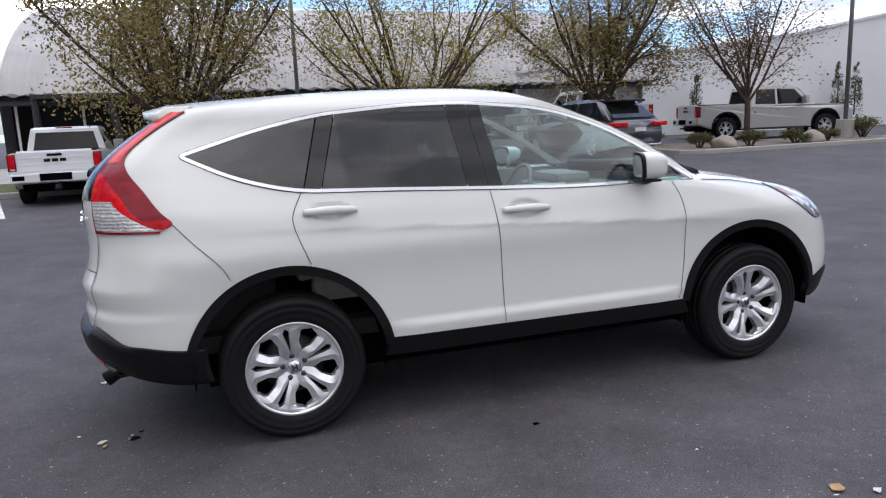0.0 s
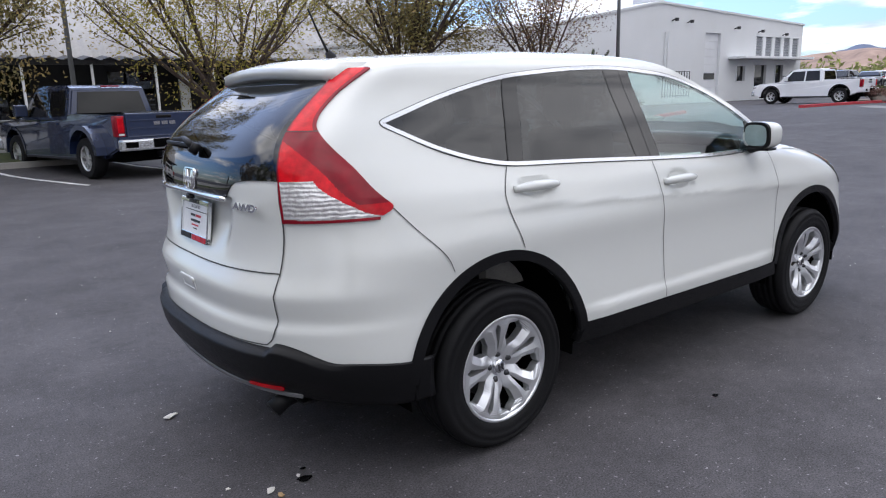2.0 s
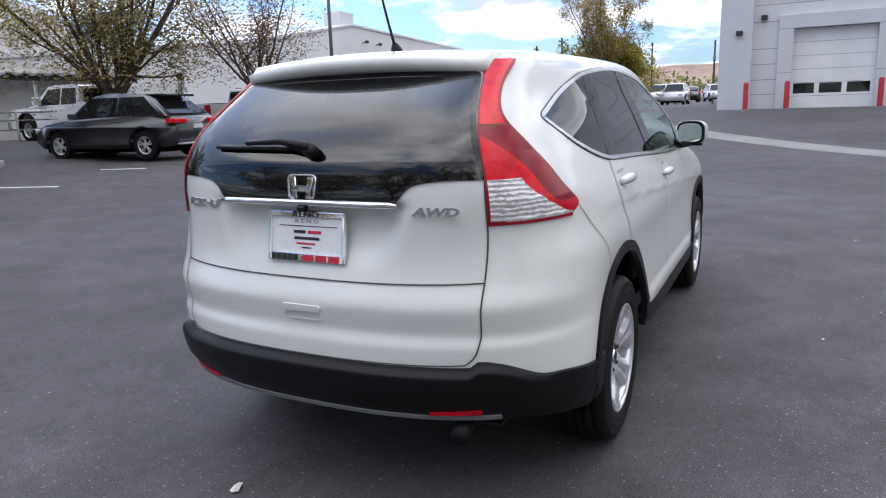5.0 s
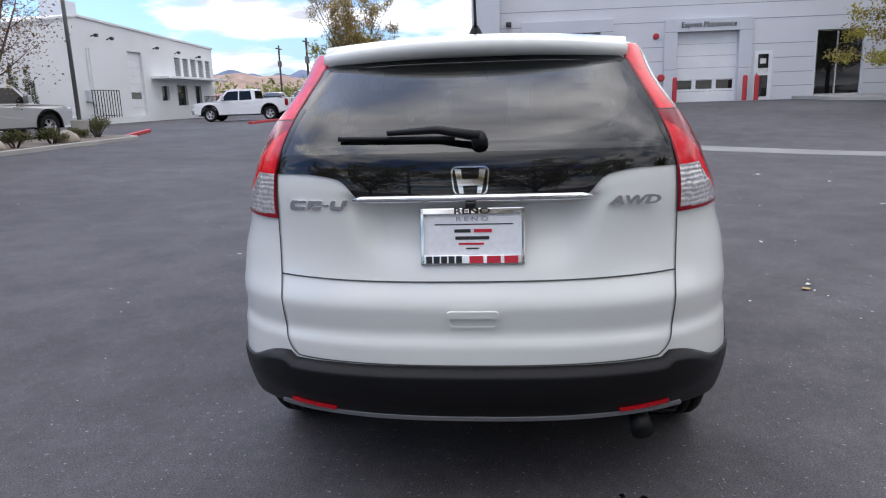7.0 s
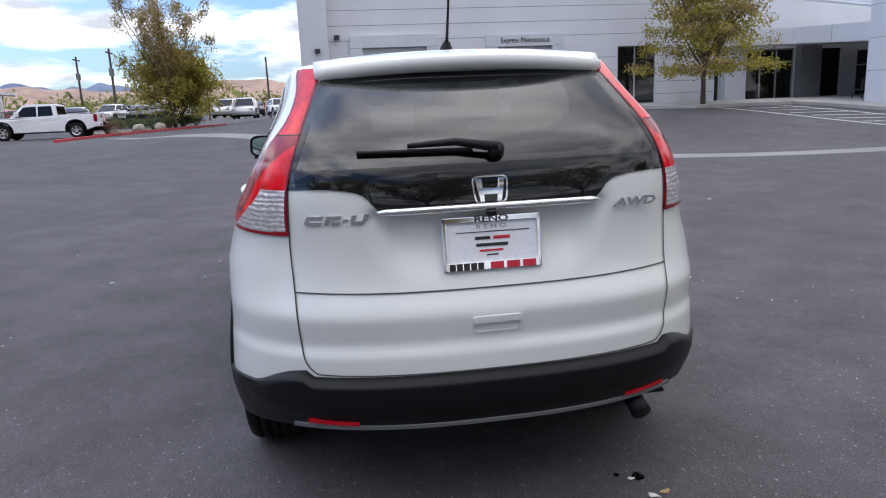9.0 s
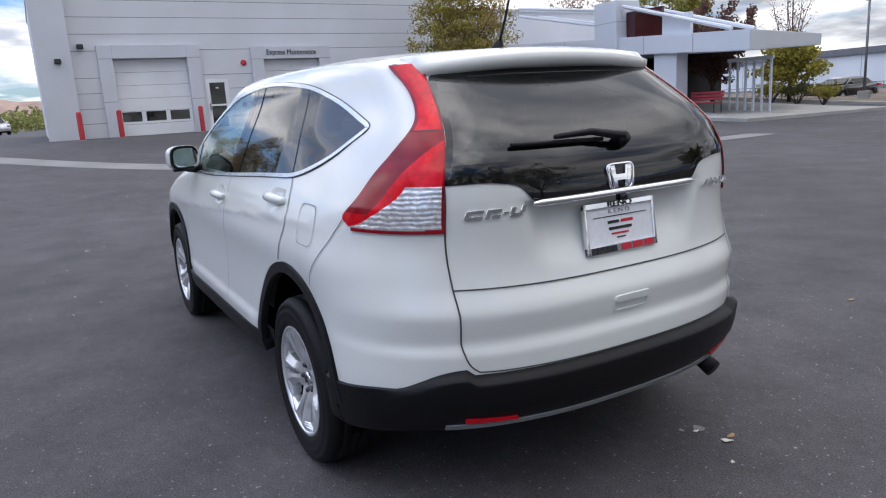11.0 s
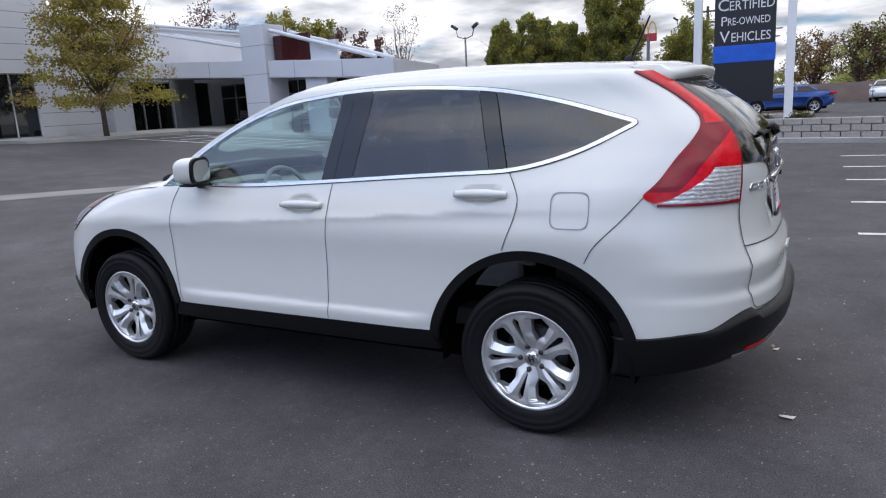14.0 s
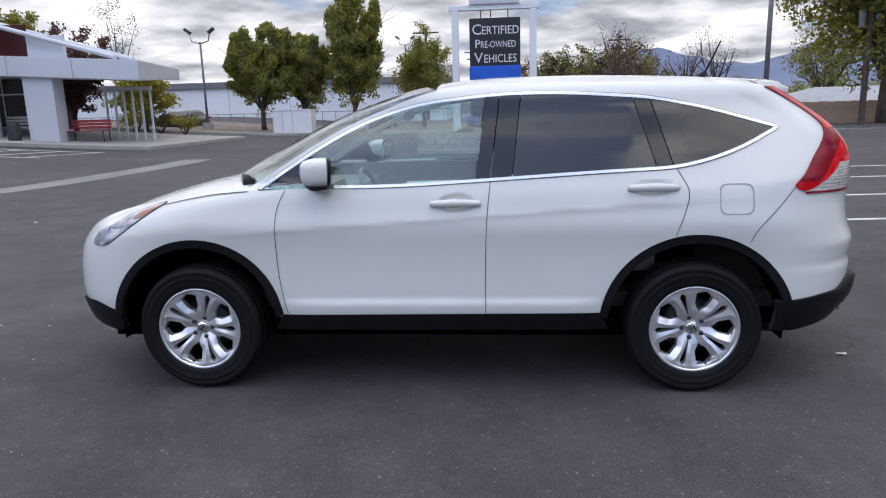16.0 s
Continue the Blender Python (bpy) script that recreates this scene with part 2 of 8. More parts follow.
M_PANEL = mat("metal_panel", (0.54, 0.56, 0.60), 0.45, vary=0.04, scale=0.6, fine=0.03, fscale=20)
M_JOINT = mat("joint_shadow", (0.25, 0.26, 0.28), 0.9)
M_DOORW = mat("white_door_paint", (0.72, 0.73, 0.75), 0.5, vary=0.05, scale=1.2)
M_CARGLASS = glass_mat("car_window_glass", (0.06, 0.065, 0.07), 0.7, gloss_min=0.04)
M_DARKGLASS = glass_mat("dark_window_glass", (0.10, 0.11, 0.12), 0.6)
M_HANGAR = mat("corrugated_steel", (0.37, 0.36, 0.355), 0.7, vary=0.14, scale=0.5, fine=0.06, fscale=12)
# near-black: the shade of rooms and porch is put into the colour
M_SHADEBACK = mat("shade_backing", (0.03, 0.03, 0.032), 0.9, vary=0.3, scale=0.7)
M_POLE = mat("galvanised_pole", (0.16, 0.165, 0.17), 0.6, 0.3, vary=0.15, scale=3)
M_BARK = mat("bark", (0.085, 0.062, 0.052), 0.95, vary=0.3, scale=6, fine=0.25, fscale=60, bump=0.6, bscale=50)
M_LEAFG = mat("leaf_green", (0.25, 0.26, 0.085), 0.75, leafy=0.6, island=0.5, vary=0.3, scale=0.7)
M_LEAFO = mat("leaf_ochre", (0.27, 0.195, 0.07), 0.75, leafy=0.4, island=0.5, vary=0.3, scale=0.8)
M_LEAFY = mat("leaf_yellow", (0.27, 0.235, 0.038), 0.75, leafy=0.4, island=0.4, vary=0.25, scale=0.8)
M_LEAFT = mat("leaf_tan", (0.25, 0.215, 0.08), 0.75, leafy=0.4, island=0.5, vary=0.3, scale=0.8)
M_LEAFP = mat("leaf_plum", (0.13, 0.065, 0.05), 0.75, leafy=0.3, island=0.5)
M_CONIFER = mat("juniper", (0.045, 0.062, 0.022), 0.9, island=0.4, vary=0.2, scale=2)
M_SHRUB = mat("shrub_leaf", (0.085, 0.085, 0.03), 0.9, leafy=0.3, island=0.45, vary=0.25, scale=1.5)
M_GRASS = mat("grass", (0.06, 0.075, 0.02), 0.95, vary=0.3, scale=0.8, fine=0.3, fscale=60, bump=0.5, bscale=80)
M_SOIL = mat("soil_gravel", (0.18, 0.145, 0.115), 0.95, vary=0.25, scale=1.2, fine=0.3, fscale=50, bump=0.6, bscale=40)
M_ROCK = mat("boulder", (0.30, 0.26, 0.22), 0.9, vary=0.2, scale=1.5, fine=0.15, fscale=25, bump=0.5, bscale=12)


# ---- building helpers ----
def part(name, bm, material, parent=None, label="", smooth=False):
    """Links a bmesh as one mesh object under a thing or a part."""
    me = bpy.data.meshes.new(name)
    key = bm.verts.layers.float_vector.get("n")
    given = None
    if key is not None and smooth:
        bm.normal_update()
        given = [tuple(v[key]) if v[key].length > 0.5 else tuple(v.normal) for v in bm.verts]
    bm.to_mesh(me)
    bm.free()
    for m in material if isinstance(material, (list, tuple)) else [material]:
        me.materials.append(m)
    if smooth:
        for p in me.polygons:
            p.use_smooth = True
    if given:
        me.normals_split_custom_set_from_vertices(given)
    ob = new(name, me)
    if parent is not None:
        ob.parent = parent
    if label:
        tagged(ob, label)
    return ob


def thing(name, label, category, at=(0, 0, 0), turn=0.0, group="", kind=""):
    ob = new(name)
    ob.matrix_basis = pose(*at, 0, 0, turn)
    return tagged(ob, label, category, group, kind)


def box(bm, x0, y0, z0, x1, y1, z1, bevel=0.0, m=None):
    """Adds a box between two corners."""
    c = Vector(((x0 + x1) / 2, (y0 + y1) / 2, (z0 + z1) / 2))
    r = bmesh.ops.create_cube(bm, size=1.0)
    bmesh.ops.scale(bm, vec=(abs(x1 - x0), abs(y1 - y0), abs(z1 - z0)), verts=r["verts"])
    bmesh.ops.translate(bm, vec=c, verts=r["verts"])
    vs = r["verts"]
    if bevel:
        es = list({e for v in vs for e in v.link_edges})
        q = bmesh.ops.bevel(bm, geom=es, offset=bevel, segments=2, affect="EDGES", profile=0.6)
        vs = list({v for f in q["faces"] for v in f.verts} | {v for v in vs if v.is_valid})
    if m is not None:
        bmesh.ops.transform(bm, matrix=m, verts=vs)
    return vs


def tube(bm, pts, radii, seg=8, cap=True):
    """Adds a tapered tube along points."""
    pts = [Vector(p) for p in pts]
    rings = []
    for i, p in enumerate(pts):
        d = (pts[min(i + 1, len(pts) - 1)] - pts[max(i - 1, 0)]).normalized()
        a = d.cross(Vector((0, 0, 1)) if abs(d.z) < 0.95 else Vector((1, 0, 0))).normalized()
        b = d.cross(a)
        r = radii[i] if isinstance(radii, (list, tuple)) else radii
        rings.append([bm.verts.new(p + a * r * math.cos(2 * math.pi * k / seg) + b * r * math.sin(2 * math.pi * k / seg)) for k in range(seg)])
    for q, w in zip(rings, rings[1:]):
        for k in range(seg):
            bm.faces.new((q[k], q[(k + 1) % seg], w[(k + 1) % seg], w[k]))
    if cap:
        bm.faces.new(rings[0][::-1])
        bm.faces.new(rings[-1])
    return rings


def lathe(bm, profile, seg=48, m=None):
    """Adds a surface of revolution about the y axis from (radius, y) pairs."""
    rings = []
    for r, y in profile:
        rings.append([bm.verts.new((r * math.cos(2 * math.pi * k / seg), y, r * math.sin(2 * math.pi * k / seg))) for k in range(seg)])
    for q, w in zip(rings, rings[1:]):
        for k in range(seg):
            bm.faces.new((q[k], q[(k + 1) % seg], w[(k + 1) % seg], w[k]))
    if m is not None:
        bmesh.ops.transform(bm, matrix=m, verts=[v for r in rings for v in r])
    return rings


def eased(t):
    t = min(1.0, max(0.0, t))
    return t * t * (3 - 2 * t)


def smooth_curve(*pts):
    """A smooth function through (x, value) pairs, flat outside them."""
    xs = np.array([p[0] for p in pts], float)
    ys = np.array([p[1] for p in pts], float)
    n = len(xs)
    h = np.diff(xs)
    d = np.diff(ys) / h
    a = np.zeros((n, n))
    r = np.zeros(n)
    a[0, 0], a[0, 1], r[0] = 2, 1, 3 * d[0]
    a[-1, -1], a[-1, -2], r[-1] = 2, 1, 3 * d[-1]
    for i in range(1, n - 1):
        a[i, i - 1], a[i, i], a[i, i + 1] = h[i], 2 * (h[i - 1] + h[i]), h[i - 1]
        r[i] = 3 * (d[i - 1] * h[i] + d[i] * h[i - 1])
    g = np.linalg.solve(a, r).tolist()
    xs, ys = xs.tolist(), ys.tolist()

    def value(x):
        if x <= xs[0]:
            return ys[0]
        if x >= xs[-1]:
            return ys[-1]
        i = 0
        while xs[i + 1] < x:
            i += 1
        h = xs[i + 1] - xs[i]
        t = (x - xs[i]) / h
        return ys[i] * (1 + 2 * t) * (1 - t) ** 2 + h * g[i] * t * (1 - t) ** 2 + ys[i + 1] * t * t * (3 - 2 * t) + h * g[i + 1] * t * t * (t - 1)

    return value


def rounded(pts, r=0.03, seg=5):
    """A polygon with its corners rounded; a point may bring its own radius as a third number."""
    out, n = [], len(pts)
    for i in range(n):
        p, a, b = (Vector(pts[k % n][:2]) for k in (i, i - 1, i + 1))
        rr = pts[i][2] if len(pts[i]) > 2 else r
        if rr <= 0:
            out.append(p)
            continue
        u, w = a - p, b - p
        k = min(rr, u.length * 0.45, w.length * 0.45)
        s, e = p + u.normalized() * k, p + w.normalized() * k
        for j in range(seg + 1):
            t = j / seg
            out.append(s * (1 - t) ** 2 + p * 2 * t * (1 - t) + e * t * t)
    return [(v.x, v.y) for v in out]


def inset(poly, d):
    """The polygon moved inwards by d (outwards if negative)."""
    n = len(poly)
    area = sum(poly[i][0] * poly[(i + 1) % n][1] - poly[(i + 1) % n][0] * poly[i][1] for i in range(n))
    s = 1 if area > 0 else -1
    out = []
    for i in range(n):
        p, a, b = (Vector(poly[k % n]) for k in (i, i - 1, i + 1))
        e1, e2 = (p - a), (b - p)
        if e1.length < 1e-7 or e2.length < 1e-7:
            out.append((p.x, p.y))
            continue
        n1 = Vector((-e1.y, e1.x)).normalized() * s
        n2 = Vector((-e2.y, e2.x)).normalized() * s
        k = n1 + n2
        k = k / max(k.length_squared, 0.5) * 2 * d / 2 * 1.0
        q = p + k * (2 / 2)
        out.append((q.x, q.y))
    return out


def inside(poly, x, y):
    hit, n = False, len(poly)
    for i in range(n):
        (x0, y0), (x1, y1) = poly[i], poly[(i + 1) % n]
        if (y0 > y) != (y1 > y) and x < (x1 - x0) * (y - y0) / (y1 - y0) + x0:
            hit = not hit
    return hit


def patch(poly, place, lift=0.004, cell=0.06, depth=0.012):
    """A bmesh of a flat outline laid on a curved surface: place(u, v, lift) gives its points; its rim goes depth deep."""
    bm = bmesh.new()
    f = bm.faces.new([bm.verts.new((u, v, 0)) for u, v in poly])
    bmesh.ops.triangulate(bm, faces=[f])
    us, vs = [p[0] for p in poly], [p[1] for p in poly]
    for axis, lo, hi in ((0, min(us), max(us)), (1, min(vs), max(vs))):
        k = int((hi - lo) / cell)
        for i in range(1, k + 1):
            co, no = [0, 0, 0], [0, 0, 0]
            co[axis], no[axis] = lo + (hi - lo) * i / (k + 1), 1
            bmesh.ops.bisect_plane(bm, geom=bm.verts[:] + bm.edges[:] + bm.faces[:], plane_co=co, plane_no=no, dist=1e-6)
    return lay(bm, place, lift, depth)


def lay(bm, place, lift, depth):
    lay_n = bm.verts.layers.float_vector.new("n")
    rim = [e for e in bm.edges if e.is_boundary]
    flat = {v: (v.co.x, v.co.y) for v in bm.verts}
    if depth:
        r = bmesh.ops.extrude_edge_only(bm, edges=rim)
        low = [v for v in r["geom"] if isinstance(v, bmesh.types.BMVert)]
        for v in low:
            u, w = v.co.x, v.co.y
            v.co = place(u, w, lift - depth)
    for v, (u, w) in flat.items():
        v.co = place(u, w, lift)
        v[lay_n] = (place(u, w, lift + 0.01) - v.co).normalized()
    bmesh.ops.recalc_face_normals(bm, faces=bm.faces[:])
    bm.normal_update()
    keep = set(flat)
    turn = sum(f.normal.dot(f.verts[0][lay_n]) for f in bm.faces if all(v in keep for v in f.verts))
    if turn < 0:
        bmesh.ops.reverse_faces(bm, faces=bm.faces[:])
    return bm


def band(outer, inner, place, lift=0.004, depth=0.012, closed=True, steps=2):
    """A bmesh of the strip between two outlines of as many points, laid on a surface."""
    bm = bmesh.new()
    rows = []
    for k in range(steps + 1):
        t = k / steps
        rows.append([bm.verts.new((o[0] * (1 - t) + i[0] * t, o[1] * (1 - t) + i[1] * t, 0)) for o, i in zip(outer, inner)])
    n = len(outer)
    for a, b in zip(rows, rows[1:]):
        for i in range(n if closed else n - 1):
            bm.faces.new((a[i], a[(i + 1) % n], b[(i + 1) % n], b[i]))
    return lay(bm, place, lift, depth)


def seam(line, place, width=0.006, lift=0.0035):
    """A bmesh of a thin dark joint along a line on a surface."""
    pts = []
    for a, b in zip(line, line[1:]):
        k = max(1, int(math.dist(a, b) / 0.04))
        pts += [(a[0] + (b[0] - a[0]) * i / k, a[1] + (b[1] - a[1]) * i / k) for i in range(k)]
    pts.append(line[-1])
    one, two = [], []
    for i, p in enumerate(pts):
        a, b = pts[max(i - 1, 0)], pts[min(i + 1, len(pts) - 1)]
        d = Vector((b[0] - a[0], b[1] - a[1])).normalized()
        nn = Vector((-d.y, d.x)) * width / 2
        one.append((p[0] + nn.x, p[1] + nn.y))
        two.append((p[0] - nn.x, p[1] - nn.y))
    return band(one, two, place, lift, 0.0, closed=False, steps=1)


def smoothline(pts, k=6):
    """A finer line through points (Catmull-Rom)."""
    out = []
    for i in range(len(pts) - 1):
        p0, p1, p2, p3 = (Vector(pts[min(max(j, 0), len(pts) - 1)][:2]) for j in (i - 1, i, i + 1, i + 2))
        for j in range(k):
            t = j / k
            v = 0.5 * ((2 * p1) + (p2 - p0) * t + (2 * p0 - 5 * p1 + 4 * p2 - p3) * t * t + (3 * p1 - p0 - 3 * p2 + p3) * t ** 3)
            out.append((v.x, v.y))
    out.append(tuple(pts[-1][:2]))
    return out


# ---- ground ----
def ground_z(x, y):
    """The lot lies flat round the car and rises gently towards the buildings."""
    t = min(1, max(0, (x - 10) / 18))
    a = 0.85 * t * t * (3 - 2 * t) * (1 - 0.5 * min(1, max(0, (y - 3) / 6)))
    b = 0.058 * min(7, max(0, y - 14))
    c, d = min(1, max(0, (x - 1) / 9)), min(1, max(0, (y - 5) / 7))
    a = max(a, 0.27 * c * c * (3 - 2 * c) * d * d * (3 - 2 * d))
    return max(a, b) if a < 0.01 else a + b * (1 - t)


bm = bmesh.new()
xs = [-3000, -800, -200, -80, -40] + list(range(-30, 61, 1)) + [80, 120, 250, 800, 3000]
ys = [-3000, -800, -200, -90, -60] + list(range(-50, 51, 1)) + [70, 110, 250, 800, 3000]
vg = [[bm.verts.new((x, y, ground_z(x, y))) for x in xs] for y in ys]
for a, b in zip(vg, vg[1:]):
    for i in range(len(xs) - 1):
        bm.faces.new((a[i], a[i + 1], b[i + 1], b[i]))
tagged(part("ground", bm, M_ASPHALT, smooth=True), "dark grey weathered asphalt parking lot", "asphalt", kind="structure")


def ground_strip(name, line, width, material, label, category, lift=0.004, height=0.0, kind="structure", steps=1.0):
    """A strip along the ground: a painted line, a gutter, or (with a height) a kerb."""
    bm = bmesh.new()
    pts = []
    for a, b in zip(line, line[1:]):
        k = max(1, int(math.dist(a, b) / steps))
        pts += [(a[0] + (b[0] - a[0]) * i / k, a[1] + (b[1] - a[1]) * i / k) for i in range(k)]
    pts.append(line[-1])
    rows = []
    for i, p in enumerate(pts):
        a, b = pts[max(i - 1, 0)], pts[min(i + 1, len(pts) - 1)]
        d = Vector((b[0] - a[0], b[1] - a[1])).normalized()
        n = Vector((-d.y, d.x)) * width / 2
        g = [ground_z(p[0] + s * n.x, p[1] + s * n.y) for s in (1, -1)]
        g = [max(g)] * 2 if height else g
        l, r = (p[0] + n.x, p[1] + n.y), (p[0] - n.x, p[1] - n.y)
        if height:
            rows.append([bm.verts.new((*l, g[0] - 0.1)), bm.verts.new((*l, g[0] + height - 0.015)), bm.verts.new((l[0] * 0.9 + r[0] * 0.1, l[1] * 0.9 + r[1] * 0.1, g[0] + height)), bm.verts.new((l[0] * 0.1 + r[0] * 0.9, l[1] * 0.1 + r[1] * 0.9, g[0] + height)), bm.verts.new((*r, g[1] + height - 0.015)), bm.verts.new((*r, g[1] - 0.1))])
        else:
            rows.append([bm.verts.new((*l, g[0] + lift)), bm.verts.new((*r, g[1] + lift))])
    for a, b in zip(rows, rows[1:]):
        for i in range(len(a) - 1):
            bm.faces.new((a[i], a[i + 1], b[i + 1], b[i]))
    if height:
        bm.faces.new(rows[0])
        bm.faces.new(rows[-1][::-1])
    bmesh.ops.recalc_face_normals(bm, faces=bm.faces[:])
    return tagged(part(name, bm, material), label, category, kind=kind)


def ground_area(name, poly, material, label, category, lift=0.02, edge=0.3):
    """A flat area that follows the ground."""
    bm = bmesh.new()
    f = bm.faces.new([bm.verts.new((*p, 0)) for p in poly])
    bmesh.ops.triangulate(bm, faces=[f])
    for axis in (0, 1):
        lo, hi = min(p[axis] for p in poly), max(p[axis] for p in poly)
        for i in range(1, int((hi - lo) / 1.0) + 1):
            co, no = [0, 0, 0], [0, 0, 0]
            co[axis], no[axis] = lo + i, 1
            bmesh.ops.bisect_plane(bm, geom=bm.verts[:] + bm.edges[:] + bm.faces[:], plane_co=co, plane_no=no)
    r = bmesh.ops.extrude_edge_only(bm, edges=[e for e in bm.edges if e.is_boundary])
    low = {v for v in r["geom"] if isinstance(v, bmesh.types.BMVert)}
    for v in bm.verts:
        v.co.z = ground_z(v.co.x, v.co.y) + (lift if v not in low else -edge)
    bmesh.ops.recalc_face_normals(bm, faces=bm.faces[:])
    return tagged(part(name, bm, material), label, category, kind="structure")


GUTTER = [(9.25, -16.8), (9.2, -14), (9.9, -9), (12, -5.5), (14.4, -2.5), (18, 0.8), (22.5, 4), (27, 7.2), (33, 11)]
ground_strip("gutter", smoothline(GUTTER, 5), 0.95, mat("gutter_concrete", (0.21, 0.205, 0.20), 0.9, vary=0.15, scale=0.8, fine=0.15, fscale=40, bump=0.3, bscale=90), "pale concrete valley gutter across the asphalt", "gutter", 0.006)
for k in range(8):
    x = -8.1 + 2.55 * k
    ground_strip("parking_line", [(x, 11.2), (x - 1.15, 15.4)] if x < 6 else [(x, 11.7), (x - 0.35, 12.8)], 0.10, M_LINE, "white painted parking line", "parking line")
for y in (-4.2, -6.3, -8.6, -10.5, -12.6):
    ground_strip("parking_line", [(-2.75, y), (-8.6, y - 0.35)], 0.10, M_LINE, "white painted parking line", "parking line")
ground_strip("parking_line", [(-10, -28), (-40, -22)], 0.12, M_LINE, "white painted parking line", "parking line")
for i in range(7):
    ground_strip("hatch_line", [(15.2 + i * 1.25, -17.2), (14.2 + i * 1.35, -19.6)], 0.12, M_LINE, "white painted access hatching", "road marking")
ground_strip("hatch_line", [(14.6, -17.0), (24.5, -16.4)], 0.12, M_LINE, "white painted access hatching", "road marking")
ground_strip("hatch_line", [(14.0, -19.7), (24.5, -19.1)], 0.12, M_LINE, "white painted access hatching", "road marking")

# kerbs, pavement and planting by the hangar
ground_strip("kerb", [(-22, 15.6), (6.2, 15.6), (6.5, 15.9), (6.5, 17.8)], 0.16, M_CONC, "concrete kerb along the parking row", "kerb", height=0.13)
ground_area("pavement", [(-22, 15.68), (6.42, 15.68), (6.42, 24.6), (-22, 24.6)], M_CONC, "pale concrete pavement before the hangar", "pavement", 0.12)
ground_area("grass_verge", [(-22, 15.7), (0.2, 15.7), (0.2, 17.6), (-22, 17.6)], M_GRASS, "thin green grass verge", "grass", 0.135)
ground_strip("kerb", [(11.4, 17.8), (11.7, 13.5), (12.2, 13.1), (20.4, 13.4), (21.0, 14.0), (21.0, 15.2)], 0.16, M_CONC, "concrete kerb round the planting bed", "kerb", height=0.13)
ground_area("planting_bed", [(11.5, 17.8), (11.8, 13.5), (12.2, 13.2), (20.4, 13.5), (20.9, 14.0), (20.9, 16.2), (13, 16.2)], M_SOIL, "bare brown soil planting bed", "planting bed", 0.11)
ground_strip("red_kerb", [(21.1, 14.2), (24.2, 14.9)], 0.18, M_RED, "red painted kerb", "kerb", height=0.13)
ISLAND = [(37.0, 12.6), (40, 12.1), (46, 11.2), (58, 8.9), (58, 13.5), (42, 15.5), (40.0, 14.6), (39.6, 12.8)]
ground_area("planting_island", ISLAND, M_SOIL, "brown soil planting island", "planting bed", 0.11)
ground_strip("red_kerb", smoothline([(30.0, 12.6), (33, 12.7), (37.0, 12.5), (40, 12.0), (46, 11.1), (58, 8.8)], 5), 0.2, M_RED, "red painted kerb round the island", "kerb", height=0.13)
# pavement by the showroom
ground_area("pavement", [(28.6, -12.9), (25.6, -13.2), (24.2, -15.5), (24.0, -20.0), (13.2, -21.4), (12.6, -30), (28.6, -30)], M_CONC, "pale concrete pavement before the showroom", "pavement", 0.13)
ground_area("planting_island", [(2.2, -17.4), (-4.6, -15.9), (-9.5, -15.7), (-10, -19), (-4, -23.5), (2.4, -23.5)], M_SOIL, "soil planting bed under the sign", "planting bed", 0.10)
ground_strip("kerb", [(2.3, -23.5), (2.3, -17.4), (-4.6, -15.8), (-9.6, -15.6)], 0.16, M_CONC, "concrete kerb round the sign's bed", "kerb", height=0.13)
ground_strip("kerb", [(26, -33.2), (6, -33.4), (-2, -33.2)], 0.2, M_CONC, "far concrete kerb", "kerb", height=0.14)
ground_area("planting_bed", [(26, -33.3), (-2, -33.3), (-2, -46), (26, -46)], M_SOIL, "brown soil bed under the trees", "planting bed", 0.12)


# ---- buildings ----
def wall_boxes(make, x0, x1, y0, y1, z0, z1, holes):
    """The pieces of a wall between and over its openings, each one a part."""
    cuts = sorted({y0, y1, *[h[0] for h in holes], *[h[1] for h in holes]})
    for a, b in zip(cuts, cuts[1:]):
        spans, z = [], z0
        for h in sorted((h for h in holes if h[0] <= a + 1e-6 and h[1] >= b - 1e-6), key=lambda h: h[2]):
            if h[2] > z + 1e-4:
                spans.append((z, h[2]))
            z = h[3]
        spans.append((z, z1))
        for lo, hi in spans:
            bm = bmesh.new()
            box(bm, x0, a, lo, x1, b, hi)
            make(bm)


def pierced(bm, x0, x1, y0, y1, z0, z1, holes):
    """A wall across x0..x1 along y with rectangular openings (ya, yb, za, zb)."""
    cuts = sorted({y0, y1, *[h[0] for h in holes], *[h[1] for h in holes]})
    for a, b in zip(cuts, cuts[1:]):
        spans, z = [], z0
        for h in sorted((h for h in holes if h[0] <= a + 1e-6 and h[1] >= b - 1e-6), key=lambda h: h[2]):
            if h[2] > z + 1e-4:
                spans.append((z, h[2]))
            z = h[3]
        spans.append((z, z1))
        for lo, hi in spans:
            box(bm, x0, a, lo, x1, b, hi)
    bmesh.ops.remove_doubles(bm, verts=bm.verts[:], dist=0.0005)


WX, WB = 28.7, 0.80
service = thing("service_building", "pale grey block service building with roll-up doors", "building", (WX, -8, 0))
inv = Matrix.Translation((-WX, 8, 0))


def wall_part(name, bm, m, parent, label="", smooth=False):
    bmesh.ops.transform(bm, matrix=inv, verts=bm.verts[:])
    return part(name, bm, m, parent, label, smooth)


